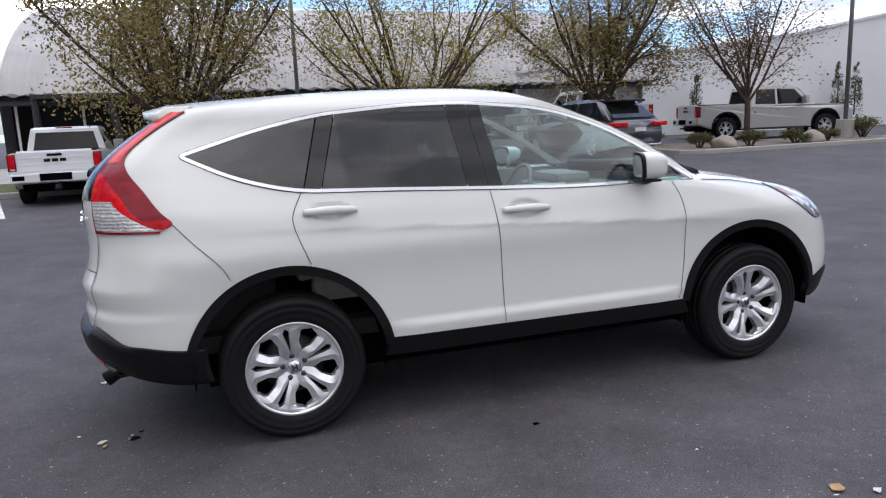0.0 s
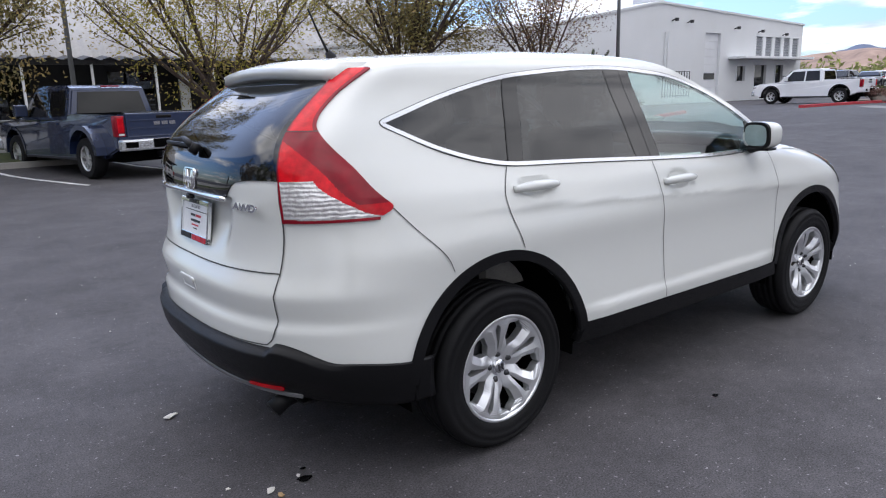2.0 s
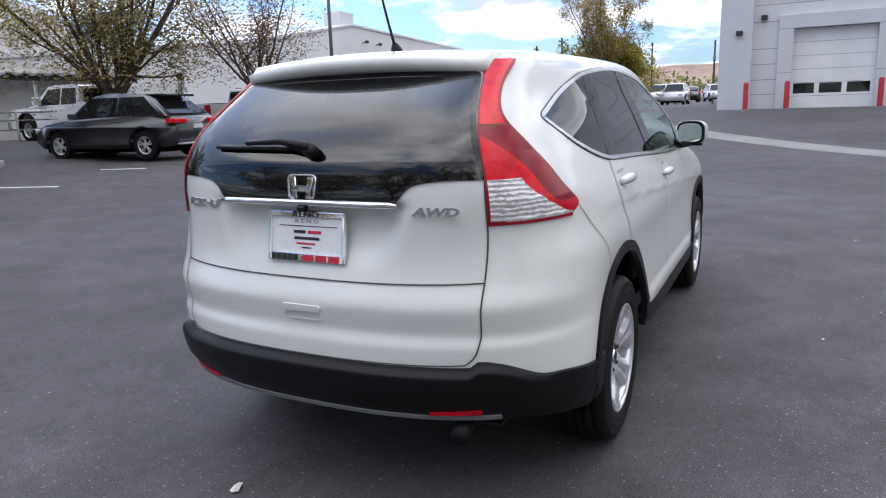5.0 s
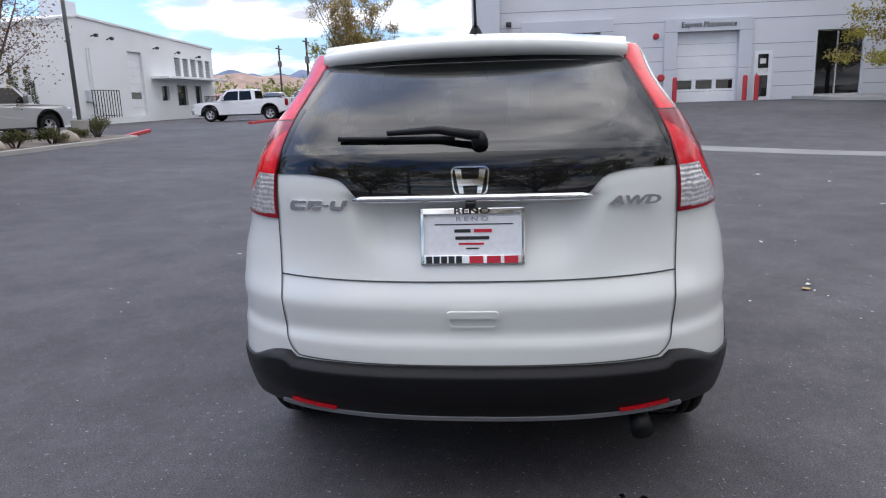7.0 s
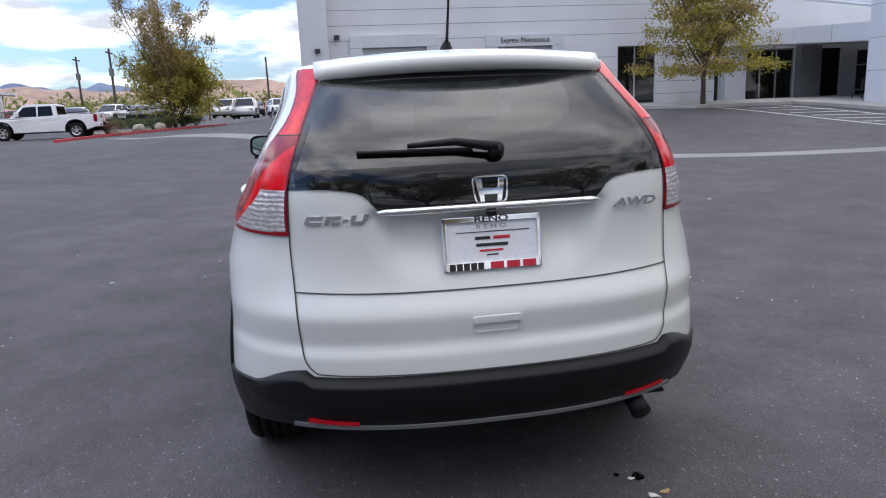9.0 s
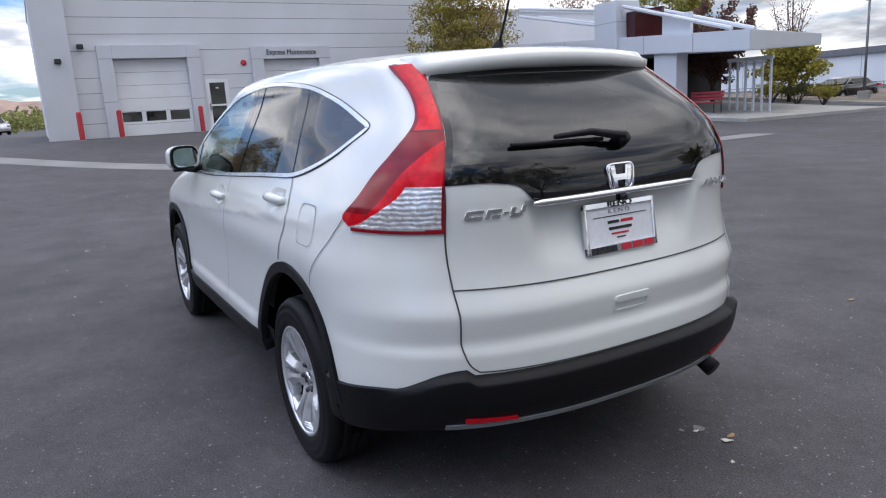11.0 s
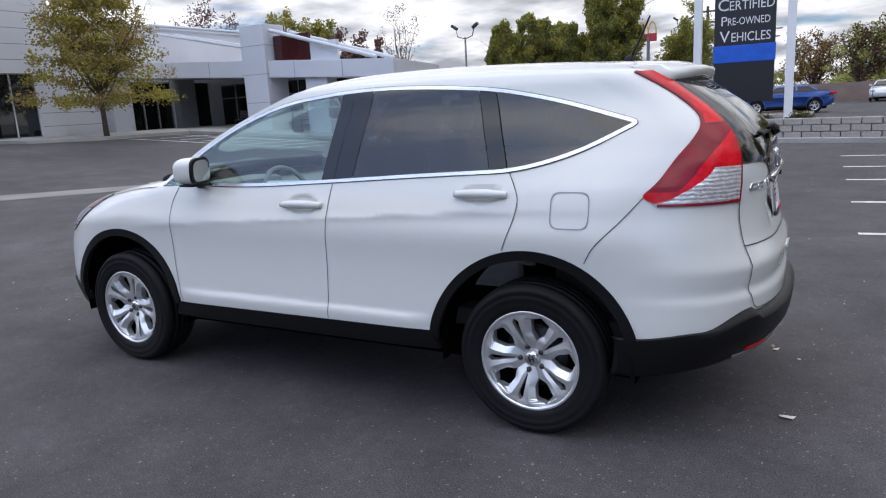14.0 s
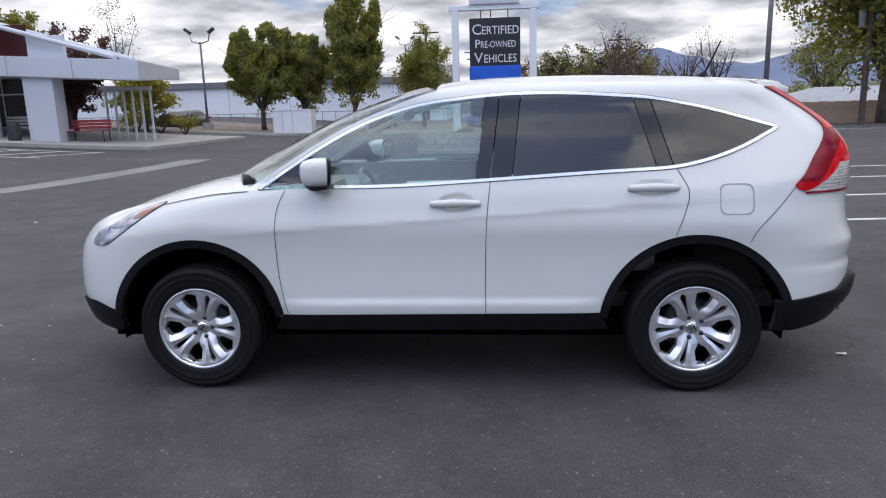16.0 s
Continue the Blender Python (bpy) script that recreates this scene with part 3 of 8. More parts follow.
BAYS = [(-4.45, -1.48, WB, 4.05), (-10.5, -7.82, WB, 3.92)]
DOORS = [(-6.10, -5.13, WB, 3.10), (-12.0, -11.24, WB, 3.00)]
SHOP = [(-15.85, -13.85, 0.98, 3.80)]
wall_boxes(lambda b: wall_part("wall", b, M_WALL, service), WX, WX + 0.35, -17.0, 1.15, 0.3, 8.2, BAYS + DOORS + SHOP)
for q in ((WX + 0.35, 0.8, WX + 22, 1.15), (WX + 0.35, -17.0, WX + 22, -16.65), (WX + 21.7, -16.65, WX + 22, 0.8)):
    bm = bmesh.new()
    box(bm, q[0], q[1], 0.3, q[2], q[3], 8.2)
    wall_part("wall", bm, M_WALL, service)
bm = bmesh.new()
box(bm, WX - 0.05, -17.05, 8.2, WX + 22, 1.2, 8.4)
wall_part("roof", bm, M_PANEL, service)
# added backing behind the doors, its colour standing in for unlit rooms
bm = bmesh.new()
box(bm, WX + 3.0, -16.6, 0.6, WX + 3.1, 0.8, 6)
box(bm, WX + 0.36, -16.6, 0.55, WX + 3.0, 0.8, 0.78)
wall_part("dark_backing", bm, M_SHADEBACK, service)
bm = bmesh.new()
box(bm, WX - 0.55, 0.05, 0.3, WX, 1.3, 8.2, 0.02)
wall_part("corner_pier", bm, M_PANEL, service)
for z in (1.45, 2.05, 2.68, 3.30, 4.38, 5.05, 5.72, 6.40, 7.1):
    edges = sorted([(-17.0, 0.05)])
    y = 0.05
    for a, b, lo, hi in sorted(BAYS + DOORS + SHOP, key=lambda h: -h[1]):
        if lo - 0.02 < z < hi + 0.7 * ((a, b, lo, hi) in BAYS):
            pad = 0.55 if (a, b, lo, hi) in BAYS else 0.08
            if y - (b + pad) > 0.05:
                bm = bmesh.new()
                box(bm, WX - 0.004, b + pad, z - 0.014, WX + 0.01, y, z + 0.014)
                wall_part("joint", bm, M_JOINT, service)
            y = a - pad
    bm = bmesh.new()
    box(bm, WX - 0.004, -17.0, z - 0.014, WX + 0.01, y, z + 0.014)
    wall_part("joint", bm, M_JOINT, service)
for a, b, lo, hi in BAYS:
    for y0, y1, z0, z1 in ((a - 0.56, a, 0.6, hi + 0.55), (b, b + 0.56, 0.6, hi + 0.55), (a, b, hi, hi + 0.55)):
        bm = bmesh.new()
        box(bm, WX - 0.16, y0, z0, WX - 0.003, y1, z1, 0.012)
        wall_part("door_surround", bm, M_PANEL, service)
    for y0, y1 in ((a - 0.56, a), (b, b + 0.56)):
        for z in (2.3, hi):
            bm = bmesh.new()
            box(bm, WX - 0.164, y0, z - 0.012, WX - 0.1, y1, z + 0.012)
            wall_part("joint", bm, M_JOINT, service)
    n = 6
    door = None
    for i in range(n):
        z0 = WB + (hi - WB) * i / n
        z1 = WB + (hi - WB) * (i + 1) / n - 0.012
        bm = bmesh.new()
        if i == 1:
            w = (b - a) / 3
            holes = [(a + w * j + 0.12, a + w * (j + 1) - 0.06 * (j < 2) - 0.1 * (j == 2), z0 + 0.1, z1 - 0.02) for j in range(3)]
            pierced(bm, WX + 0.18, WX + 0.22, a, b, z0, z1, holes)
            for h in holes:
                g = bmesh.new()
                box(g, WX + 0.195, h[0], h[2], WX + 0.205, h[1], h[3])
                wall_part("door_window", g, M_DARKGLASS, service)
        else:
            box(bm, WX + 0.18, a, z0, WX + 0.22, b, z1, 0.006)
        wall_part("door_panel", bm, M_DOORW, service, "white roll-up door panel")
for a, b, lo, hi in DOORS:
    bm = bmesh.new()
    pierced(bm, WX - 0.02, WX + 0.1, a, b, lo, hi, [(a + 0.15, b - 0.15, lo + 0.2, hi - 0.15)])
    box(bm, WX + 0.0, a + 0.15, 1.93, WX + 0.08, b - 0.15, 2.01)
    wall_part("glazed_door", bm, M_DOORW, service, "white framed glazed door")
    bm = bmesh.new()
    box(bm, WX + 0.03, a + 0.15, lo + 0.2, WX + 0.04, b - 0.15, hi - 0.15)
    wall_part("door_glass", bm, M_DARKGLASS, service)
    bm = bmesh.new()
    box(bm, WX - 0.06, b - 0.12, 1.75, WX - 0.02, b - 0.08, 2.05, 0.006)
    wall_part("door_handle", bm, M_DARKMETAL, service)
    for z, h, w in (((2.72, 0.06, 0.12), (2.2, 0.22, 0.5))[0:1] if a > -8 else ((2.55, 0.22, 0.26), (2.1, 0.28, 0.46))):
        bm = bmesh.new()
        box(bm, WX + 0.022, (a + b) / 2 - w / 2, z - h / 2, WX + 0.028, (a + b) / 2 + w / 2, z + h / 2)
        wall_part("door_notice", bm, M_LINE, service)
for a, b, lo, hi in SHOP:
    bm = bmesh.new()
    box(bm, WX + 0.1, a, lo, WX + 0.11, b, hi)
    wall_part("shop_window", bm, M_DARKGLASS, service)
    for y0, y1, z0, z1 in ((a, a + 0.06, lo, hi), (b - 0.06, b, lo, hi), ((a + b) / 2 + 0.06, (a + b) / 2 + 0.13, lo, hi), (a, b, lo, lo + 0.06), (a, b, hi - 0.06, hi)):
        bm = bmesh.new()
        box(bm, WX + 0.06, y0, z0, WX + 0.16, y1, z1, 0.004)
        wall_part("window_bar", bm, M_TRIM, service)
for y, z, r in ((-6.91, 3.78, 0.13), (-7.15, 1.96, 0.16), (-6.75, 1.93, 0.10)):
    bm = bmesh.new()
    lathe(bm, [(0.001, 0.09), (r * 0.7, 0.085), (r, 0.05), (r, 0.0)], 20, pose(WX - (0.16 if y == -7.15 else 0), y, z, 0, 0, 90))
    wall_part("alarm_bell" if z > 3 else "fire_valve", bm, M_RED, service)
for y, z in ((0.55, 3.95), (-0.35, 4.55)):
    bm = bmesh.new()
    box(bm, WX - 0.75 if y > 0 else WX - 0.25, y - 0.12, z - 0.09, WX - 0.54 if y > 0 else WX, y + 0.12, z + 0.09, 0.02)
    wall_part("wall_lamp", bm, M_DARKMETAL, service)


def bollard(x, y, lean=0.0):
    b = thing("bollard", "red painted steel bollard on asphalt", "bollard", (x, y, ground_z(x, y) - 0.05), group="bollards by the service doors")
    bm = bmesh.new()
    lathe(bm, [(0.001, 1.16), (0.06, 1.15), (0.09, 1.12), (0.10, 1.07), (0.10, 0.0)], 20, pose(0, 0, 0, 90, 0, 0))
    part("post", bm, M_RED, b, smooth=True)
    bm = bmesh.new()
    lathe(bm, [(0.11, 0.06), (0.16, 0.04), (0.17, 0.0)], 20, pose(0, 0, 0, 90, 0, 0))
    part("footing", bm, M_CONC, b, smooth=True)
    return b


for x, y in ((27.4, 0.15), (27.9, -1.36), (27.9, -4.62), (27.9, -7.62), (27.9, -10.62), (27.9, -11.12)):
    bollard(x, y)

# showroom with its entrance and canopy
show = thing("showroom", "white panelled showroom with glazed entrance and flat canopy", "building")
bm = bmesh.new()
pierced(bm, WX + 0.4, WX + 0.7, -34, -16.65, 0.3, 6.2, [(-19.5, -19.25, 0.9, 3.7), (-23.7, -20.9, 0.9, 3.45), (-26.4, -25.2, 0.9, 3.4)])
box(bm, WX + 0.7, -34, 0.3, WX + 20, -33.7, 6.2)
part("wall", bm, M_WALL, show)
bm = bmesh.new()
box(bm, WX + 0.3, -34.1, 6.2, WX + 20, -16.6, 6.35)
part("roof", bm, M_PANEL, show)
# added backing behind the entrance glass, room shade painted in
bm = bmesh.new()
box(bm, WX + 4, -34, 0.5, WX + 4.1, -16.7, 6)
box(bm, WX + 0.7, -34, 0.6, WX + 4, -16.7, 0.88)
part("dark_backing", bm, M_SHADEBACK, show)
for z in (1.45, 2.05, 2.68, 3.30):
    bm = bmesh.new()
    box(bm, WX + 0.396, -19.2, z - 0.014, WX + 0.41, -16.65, z + 0.014)
    part("joint", bm, M_JOINT, show)
for y0, y1 in ((-20.7, -19.55), (-24.9, -23.75)):
    bm = bmesh.new()
    box(bm, WX - 0.1, y0, 0.6, WX + 0.397, y1, 3.6, 0.02)
    part("column", bm, M_PANEL if y0 > -22 else mat("grey_panel", (0.22, 0.23, 0.24), 0.6, vary=0.05), show)
for y in (-23.7, -22.75, -21.85, -20.98):
    bm = bmesh.new()
    box(bm, WX + 0.45, y, 0.9, WX + 0.58, y + 0.08, 3.45, 0.005)
    part("door_frame", bm, M_TRIM, show)
for z in (0.9, 2.75, 3.38):
    bm = bmesh.new()
    box(bm, WX + 0.45, -23.7, z, WX + 0.58, -20.9, z + 0.08, 0.005)
    part("door_frame", bm, M_TRIM, show)
for a, b in ((-23.7, -20.9), (-26.4, -25.2), (-19.5, -19.25)):
    bm = bmesh.new()
    box(bm, WX + 0.5, a, 0.9, WX + 0.51, b, 3.45)
    part("entrance_glass", bm, M_DARKGLASS, show)
# canopy slab: slightly lower at its free end
bm = bmesh.new()
under = [(28.6, -18.5, 3.55), (27.0, -22, 3.50), (13.6, -22, 2.70), (15.5, -29.5, 3.02), (29.0, -30, 3.55)]
vs = [bm.verts.new(p) for p in under]
tops = [bm.verts.new((p[0], p[1], p[2] + (0.78 if i != 3 else 0.5))) for i, p in enumerate(under)]
bm.faces.new(vs[::-1])
bm.faces.new(tops)
for i in range(5):
    bm.faces.new((vs[i], vs[(i + 1) % 5], tops[(i + 1) % 5], tops[i]))
bmesh.ops.recalc_face_normals(bm, faces=bm.faces[:])
bmesh.ops.bevel(bm, geom=bm.edges[:], offset=0.03, segments=2, affect="EDGES")
part("canopy", bm, M_PANEL, show)
for k in range(1, 5):
    bm = bmesh.new()
    x = 27.0 - 13.4 * k / 5
    z = 3.50 - 0.8 * k / 5
    box(bm, x - 0.012, -22.035, z + 0.03, x + 0.012, -21.99, z + 0.75)
    part("canopy_joint", bm, M_JOINT, show)
bm = bmesh.new()
box(bm, 20.5, -23.3, 0.3, 21.95, -21.85, 5.55, 0.03)
part("pylon", bm, M_PANEL, show)
for z in (2.0, 3.3, 4.6):
    bm = bmesh.new()
    box(bm, 20.49, -23.31, z - 0.012, 21.96, -21.845, z + 0.012)
    part("joint", bm, M_JOINT, show)
bm = bmesh.new()
box(bm, 17.3, -22.9, 0.3, 18.55, -22.2, 3.0, 0.02)
part("pillar", bm, M_PANEL, show)
bm = bmesh.new()
box(bm, 18.35, -22.6, 3.75, 20.45, -22.45, 5.0, 0.01)
part("tinted_panel", bm, mat("maroon_glass", (0.05, 0.008, 0.012), 0.12, coat=0.6), show, "dark maroon glass panel")
bm = bmesh.new()
box(bm, 16.8, -22.62, 3.6, 18.3, -22.42, 4.55, 0.02)
part("upper_panel", bm, M_PANEL, show)
# glazed front under the canopy
for k in range(6):
    x = 22.0 + 1.18 * k
    bm = bmesh.new()
    box(bm, x + 0.06, -27.33, 0.95, x + 1.18, -27.32, 3.2)
    part("entrance_glass", bm, M_DARKGLASS, show)
    bm = bmesh.new()
    box(bm, x, -27.4, 0.5, x + 0.06, -27.26, 3.3, 0.005)
    part("door_frame", bm, M_TRIM, show)
for z in (0.5, 2.45, 3.2):
    bm = bmesh.new()
    box(bm, 22.0, -27.39, z, 29.1, -27.27, z + (0.4 if z < 1 else 0.07), 0.005)
    part("door_frame", bm, M_PANEL if z < 1 else M_TRIM, show)
# added backing under the canopy, coloured as dark as the shade there
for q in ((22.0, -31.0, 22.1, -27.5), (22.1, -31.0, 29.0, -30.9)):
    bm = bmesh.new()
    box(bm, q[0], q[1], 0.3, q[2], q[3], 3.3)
    part("dark_backing", bm, M_SHADEBACK, show)
perg = thing("windbreak", "row of pale posts with a top rail beside the canopy", "screen", (15.8, -25.0, ground_z(15.8, -25) - 0.02))
for k in range(6):
    bm = bmesh.new()
    box(bm, -1.0 + 0.4 * k - 0.04, -0.04, 0, -1.0 + 0.4 * k + 0.04, 0.04, 2.25, 0.006)
    part("post", bm, M_PANEL, perg)
bm = bmesh.new()
box(bm, -1.1, -0.06, 2.25, 1.1, 0.06, 2.4, 0.01)
part("top_rail", bm, M_PANEL, perg)
for y in (-22.2, -23.6):
    bm = bmesh.new()
    tube(bm, [(20.4, y, 5.25), (14.6, y, 3.62)], 0.09, 8)
    part("stay", bm, M_PANEL, show)
    bm = bmesh.new()
    tube(bm, [(22.0, y, 4.6), (28.6, y - 0.2, 5.9)], 0.07, 8)
    part("stay", bm, M_PANEL, show)
    bm = bmesh.new()
    tube(bm, [(22.0, y, 5.3), (28.6, y - 0.2, 6.3)], 0.07, 8)
    part("stay", bm, M_PANEL, show)


def bench(x, y, turn, color, label):
    b = thing("bench", label, "bench", (x, y, ground_z(x, y) + 0.13), turn)
    for i in range(4):
        bm = bmesh.new()
        box(bm, -0.85, -0.22 + i * 0.12, 0.42, 0.85, -0.13 + i * 0.12, 0.46, 0.006)
        part("seat_slat", bm, color, b)
    for i in range(3):
        bm = bmesh.new()
        box(bm, -0.85, 0.25 + i * 0.02, 0.52 + i * 0.13, 0.85, 0.29 + i * 0.02, 0.62 + i * 0.13, 0.006)
        part("back_slat", bm, color, b)
    for s in (-0.75, 0.75):
        bm = bmesh.new()
        tube(bm, [(s, -0.2, 0), (s, -0.2, 0.42), (s, 0.24, 0.42), (s, 0.33, 0.9)], 0.025, 6)
        tube(bm, [(s, 0.24, 0.42), (s, 0.26, 0)], 0.025, 6)
        part("leg", bm, M_DARKMETAL, b)


bench(16.5, -22.9, 180, mat("red_bench", (0.33, 0.04, 0.05), 0.6, vary=0.1), "red slatted bench under the canopy")
bench(22.9, -22.9, 180, M_DARKMETAL, "dark slatted bench by the entrance")
bench(19.6, -23.3, 180, M_CONC, "pale slatted bench under the canopy")
b = thing("litter_bin", "grey round litter bin on the pavement", "bin", (18.9, -21.8, 0.45))
bm = bmesh.new()
lathe(bm, [(0.001, 0.8), (0.2, 0.8), (0.24, 0.7), (0.24, 0.0)], 20, pose(0, 0, 0, 90, 0, 0))
part("drum", bm, M_DARKMETAL, b, smooth=True)

# white workshop
work = thing("workshop", "long white stucco workshop with a shallow gable", "building", (38, 26, 0))
wi = Matrix.Translation((-38, -26, 0))


def wpart(name, bm, m, label="", parent=None):
    bmesh.ops.transform(bm, matrix=wi, verts=bm.verts[:])
    return part(name, bm, m, parent or work, label)


def gable(x):
    return 7.0 - (x - 38) * 0.035 if x > 38 else 7.0 - (38 - x) * 0.17 * (1 if x > 28 else 1)


holes = [(43.5, 45.5, 0.9, 5.3)] + [(50.6 + i * 1.45, 51.6 + i * 1.45, 3.75, 5.25) for i in range(5)] + [(47.9, 49.1, 1.9, 3.0), (50.5, 52.3, 1.5, 3.1), (53.8, 55.0, 1.6, 3.1)]
bm = bmesh.new()
cuts = sorted({12.0, 28.0, 38.0, 58.0, *[h[0] for h in holes], *[h[1] for h in holes]})
for a, b in zip(cuts, cuts[1:]):
    z = 0.2
    spans = []
    for h in sorted((h for h in holes if h[0] <= a + 1e-6 and h[1] >= b - 1e-6), key=lambda h: h[2]):
        spans.append((z, h[2], z, h[2]))
        z = h[3]
    spans.append((z, max(gable(a), 3.6), z, max(gable(b), 3.6)))
    for z0a, z1a, z0b, z1b in spans:
        q = [bm.verts.new(p) for p in ((a, 26, z0a), (b, 26, z0b), (b, 26, z1b), (a, 26, z1a), (a, 26.35, z0a), (b, 26.35, z0b), (b, 26.35, z1b), (a, 26.35, z1a))]
        for f in ((0, 1, 2, 3), (7, 6, 5, 4), (0, 4, 5, 1), (3, 2, 6, 7), (0, 3, 7, 4), (1, 5, 6, 2)):
            bm.faces.new([q[i] for i in f])
box(bm, 57.65, 26.35, 0.2, 58, 52, 6.25)
wpart("wall", bm, M_WALLW)
bm = bmesh.new()
for a, b in ((12.0, 28.0), (28, 38), (38, 58.1)):
    za, zb = max(gable(a), 3.6), max(gable(b), 3.6)
    q = [bm.verts.new(p) for p in ((a, 25.9, za), (b, 25.9, zb), (b, 52, zb), (a, 52, za), (a, 25.9, za + 0.14), (b, 25.9, zb + 0.14), (b, 52, zb + 0.14), (a, 52, za + 0.14))]
    for f in ((0, 1, 2, 3), (7, 6, 5, 4), (0, 4, 5, 1), (3, 2, 6, 7), (0, 3, 7, 4), (1, 5, 6, 2)):
        bm.faces.new([q[i] for i in f])
bmesh.ops.recalc_face_normals(bm, faces=bm.faces[:])
wpart("roof", bm, M_WALLW)
bm = bmesh.new()
box(bm, 38.2, 27.0, 6.7, 39.9, 28.4, 8.1, 0.05)
wpart("roof_vent", bm, M_PANEL)
for i in range(8):
    bm = bmesh.new()
    z0 = 0.9 + 0.55 * i
    box(bm, 43.5, 26.2, z0, 45.5, 26.24, z0 + 0.54, 0.006)
    d = wpart("door_panel", bm, M_DOORW)
bm = bmesh.new()
box(bm, 43.8, 26.18, 2.05, 45.2, 26.199, 2.5)
wpart("door_window", bm, M_DARKGLASS)
for h in holes[1:6]:
    for j in range(7):
        bm = bmesh.new()
        z0 = h[2] + 0.05 + j * 0.2
        box(bm, h[0], 26.1, z0, h[1], 26.13, z0 + 0.17, 0, pose(0, 0, 0))
        wpart("louvre", bm, M_JOINT)
for h in holes[6:]:
    bm = bmesh.new()
    box(bm, h[0], 26.15, h[2], h[1], 26.16, h[3])
    wpart("window_pane", bm, M_DARKGLASS)
    for x0, x1, z0, z1 in ((h[0] - 0.06, h[0], h[2] - 0.06, h[3] + 0.06), (h[1], h[1] + 0.06, h[2] - 0.06, h[3] + 0.06), (h[0], h[1], h[3], h[3] + 0.06), (h[0], h[1], h[2] - 0.08, h[2])):
        bm = bmesh.new()
        box(bm, x0, 25.94, z0, x1, 26.05, z1)
        wpart("window_frame", bm, M_DOORW)
bm = bmesh.new()
box(bm, 46.6, 24.6, 3.5, 57.4, 26.0, 3.68, 0.02)
wpart("awning", bm, M_DOORW)
for x in (39.4, 41.2, 47.3, 50.8, 54.6):
    bm = bmesh.new()
    tube(bm, [(x, 26.0, gable(x) - 1.0), (x, 25.7, gable(x) - 0.9)], 0.04, 6)
    box(bm, x - 0.12, 25.55, gable(x) - 1.05, x + 0.12, 25.72, gable(x) - 0.85, 0.02)
    wpart("flood_lamp", bm, M_DARKMETAL)
for x, z0, z1 in ((38.6, 1.2, 5.2), (38.9, 1.2, 5.2)):
    bm = bmesh.new()
    tube(bm, [(x, 25.93, z0), (x, 25.93, z1)], 0.035, 6)
    wpart("conduit", bm, M_WALLW)
bm = bmesh.new()
box(bm, 38.0, 25.8, 1.9, 38.5, 26.0, 2.6, 0.02)
wpart("meter_box", bm, M_PANEL)


def railing(x0, x1, y, z, h, label, step=0.14, m=None):
    f = thing("metal_fence", label, "fence", (x0, y, z))
    for zz in (0.12, h - 0.05):
        bm = bmesh.new()
        box(bm, 0, -0.02, zz, x1 - x0, 0.02, zz + 0.04)
        part("rail", bm, m or M_DARKMETAL, f)
    n = int((x1 - x0) / step)
    me = None
    for i in range(n + 1):
        if me is None:
            bm = bmesh.new()
            box(bm, -0.018, -0.018, 0, 0.018, 0.018, h)
            o = part("bar", bm, m or M_DARKMETAL, f)
            me = o.data
        else:
            o = new("bar", me)
            o.parent = f
        o.location = ((x1 - x0) * i / n, 0, 0)
    return f


railing(37.4, 40.5, 25.2, 0.85, 1.75, "black metal fence before the white wall", 0.3, M_CLAD)
railing(52, 57.5, 24.4, 1.0, 1.2, "black metal fence by the workshop door", 0.25, M_CLAD)

# hangar: a corrugated vault over a low dark front
hang = thing("hangar", "grey corrugated barrel-vault hangar with a dark open front", "building", (4, 25, 0))
hi_ = Matrix.Translation((-4, -25, 0))


def hpart(name, bm, m, label="", smooth=False, parent=None):
    bmesh.ops.transform(bm, matrix=hi_, verts=bm.verts[:])
    return part(name, bm, m, parent or hang, label, smooth)


HX0, HX1, HR, HC = -8.9, 18.6, 21.0, 46.0
bm = bmesh.new()
rows = []
n = 480
for i in range(n + 1):
    x = HX0 + (HX1 - HX0) * i / n
    wave = 0.05 * math.sin(2 * math.pi * x / 0.62) + 0.012 * math.sin(2 * math.pi * x / 0.155)
    row = []
    for k in range(25):
        a = math.radians(166) - k / 24 * math.radians(100)
        row.append(bm.verts.new((x, HC + (HR + wave) * math.cos(a), 1.2 + (7.6 + wave) * math.sin(a))))
    rows.append(row)
for a, b in zip(rows, rows[1:]):
    for i in range(24):
        bm.faces.new((a[i], a[i + 1], b[i + 1], b[i]))
bmesh.ops.recalc_face_normals(bm, faces=bm.faces[:])
hpart("vault", bm, M_HANGAR, "weathered grey corrugated vault", True)
for x in (HX0 + 0.05, HX1 - 0.05):
    bm = bmesh.new()
    q = [bm.verts.new((x, HC + HR * math.cos(math.radians(166 - k / 24 * 100)), 1.15 + 7.6 * math.sin(math.radians(166 - k / 24 * 100)))) for k in range(25)]
    q += [bm.verts.new((x, HC + HR * 0.40, 0.4)), bm.verts.new((x, 25.7, 0.4))]
    bm.faces.new(q)
    hpart("end_wall", bm, M_HANGAR)
bm = bmesh.new()
box(bm, -9.2, 25.6, 3.02, 18.7, 27.0, 3.10)
box(bm, -9.2, 25.0, 2.86, 18.7, 25.12, 3.02)
hpart("fascia", bm, M_DARKMETAL, "dark metal porch fascia")
bm = bmesh.new()
m_ = 220
rows = [[bm.verts.new((-9.2 + 27.9 * i / m_, y, z + 0.05 * math.sin(2 * math.pi * i / m_ * 45))) for i in range(m_ + 1)] for y, z in ((24.7, 3.06), (27.2, 3.35))]
for i in range(m_):
    bm.faces.new((rows[0][i], rows[0][i + 1], rows[1][i + 1], rows[1][i]))
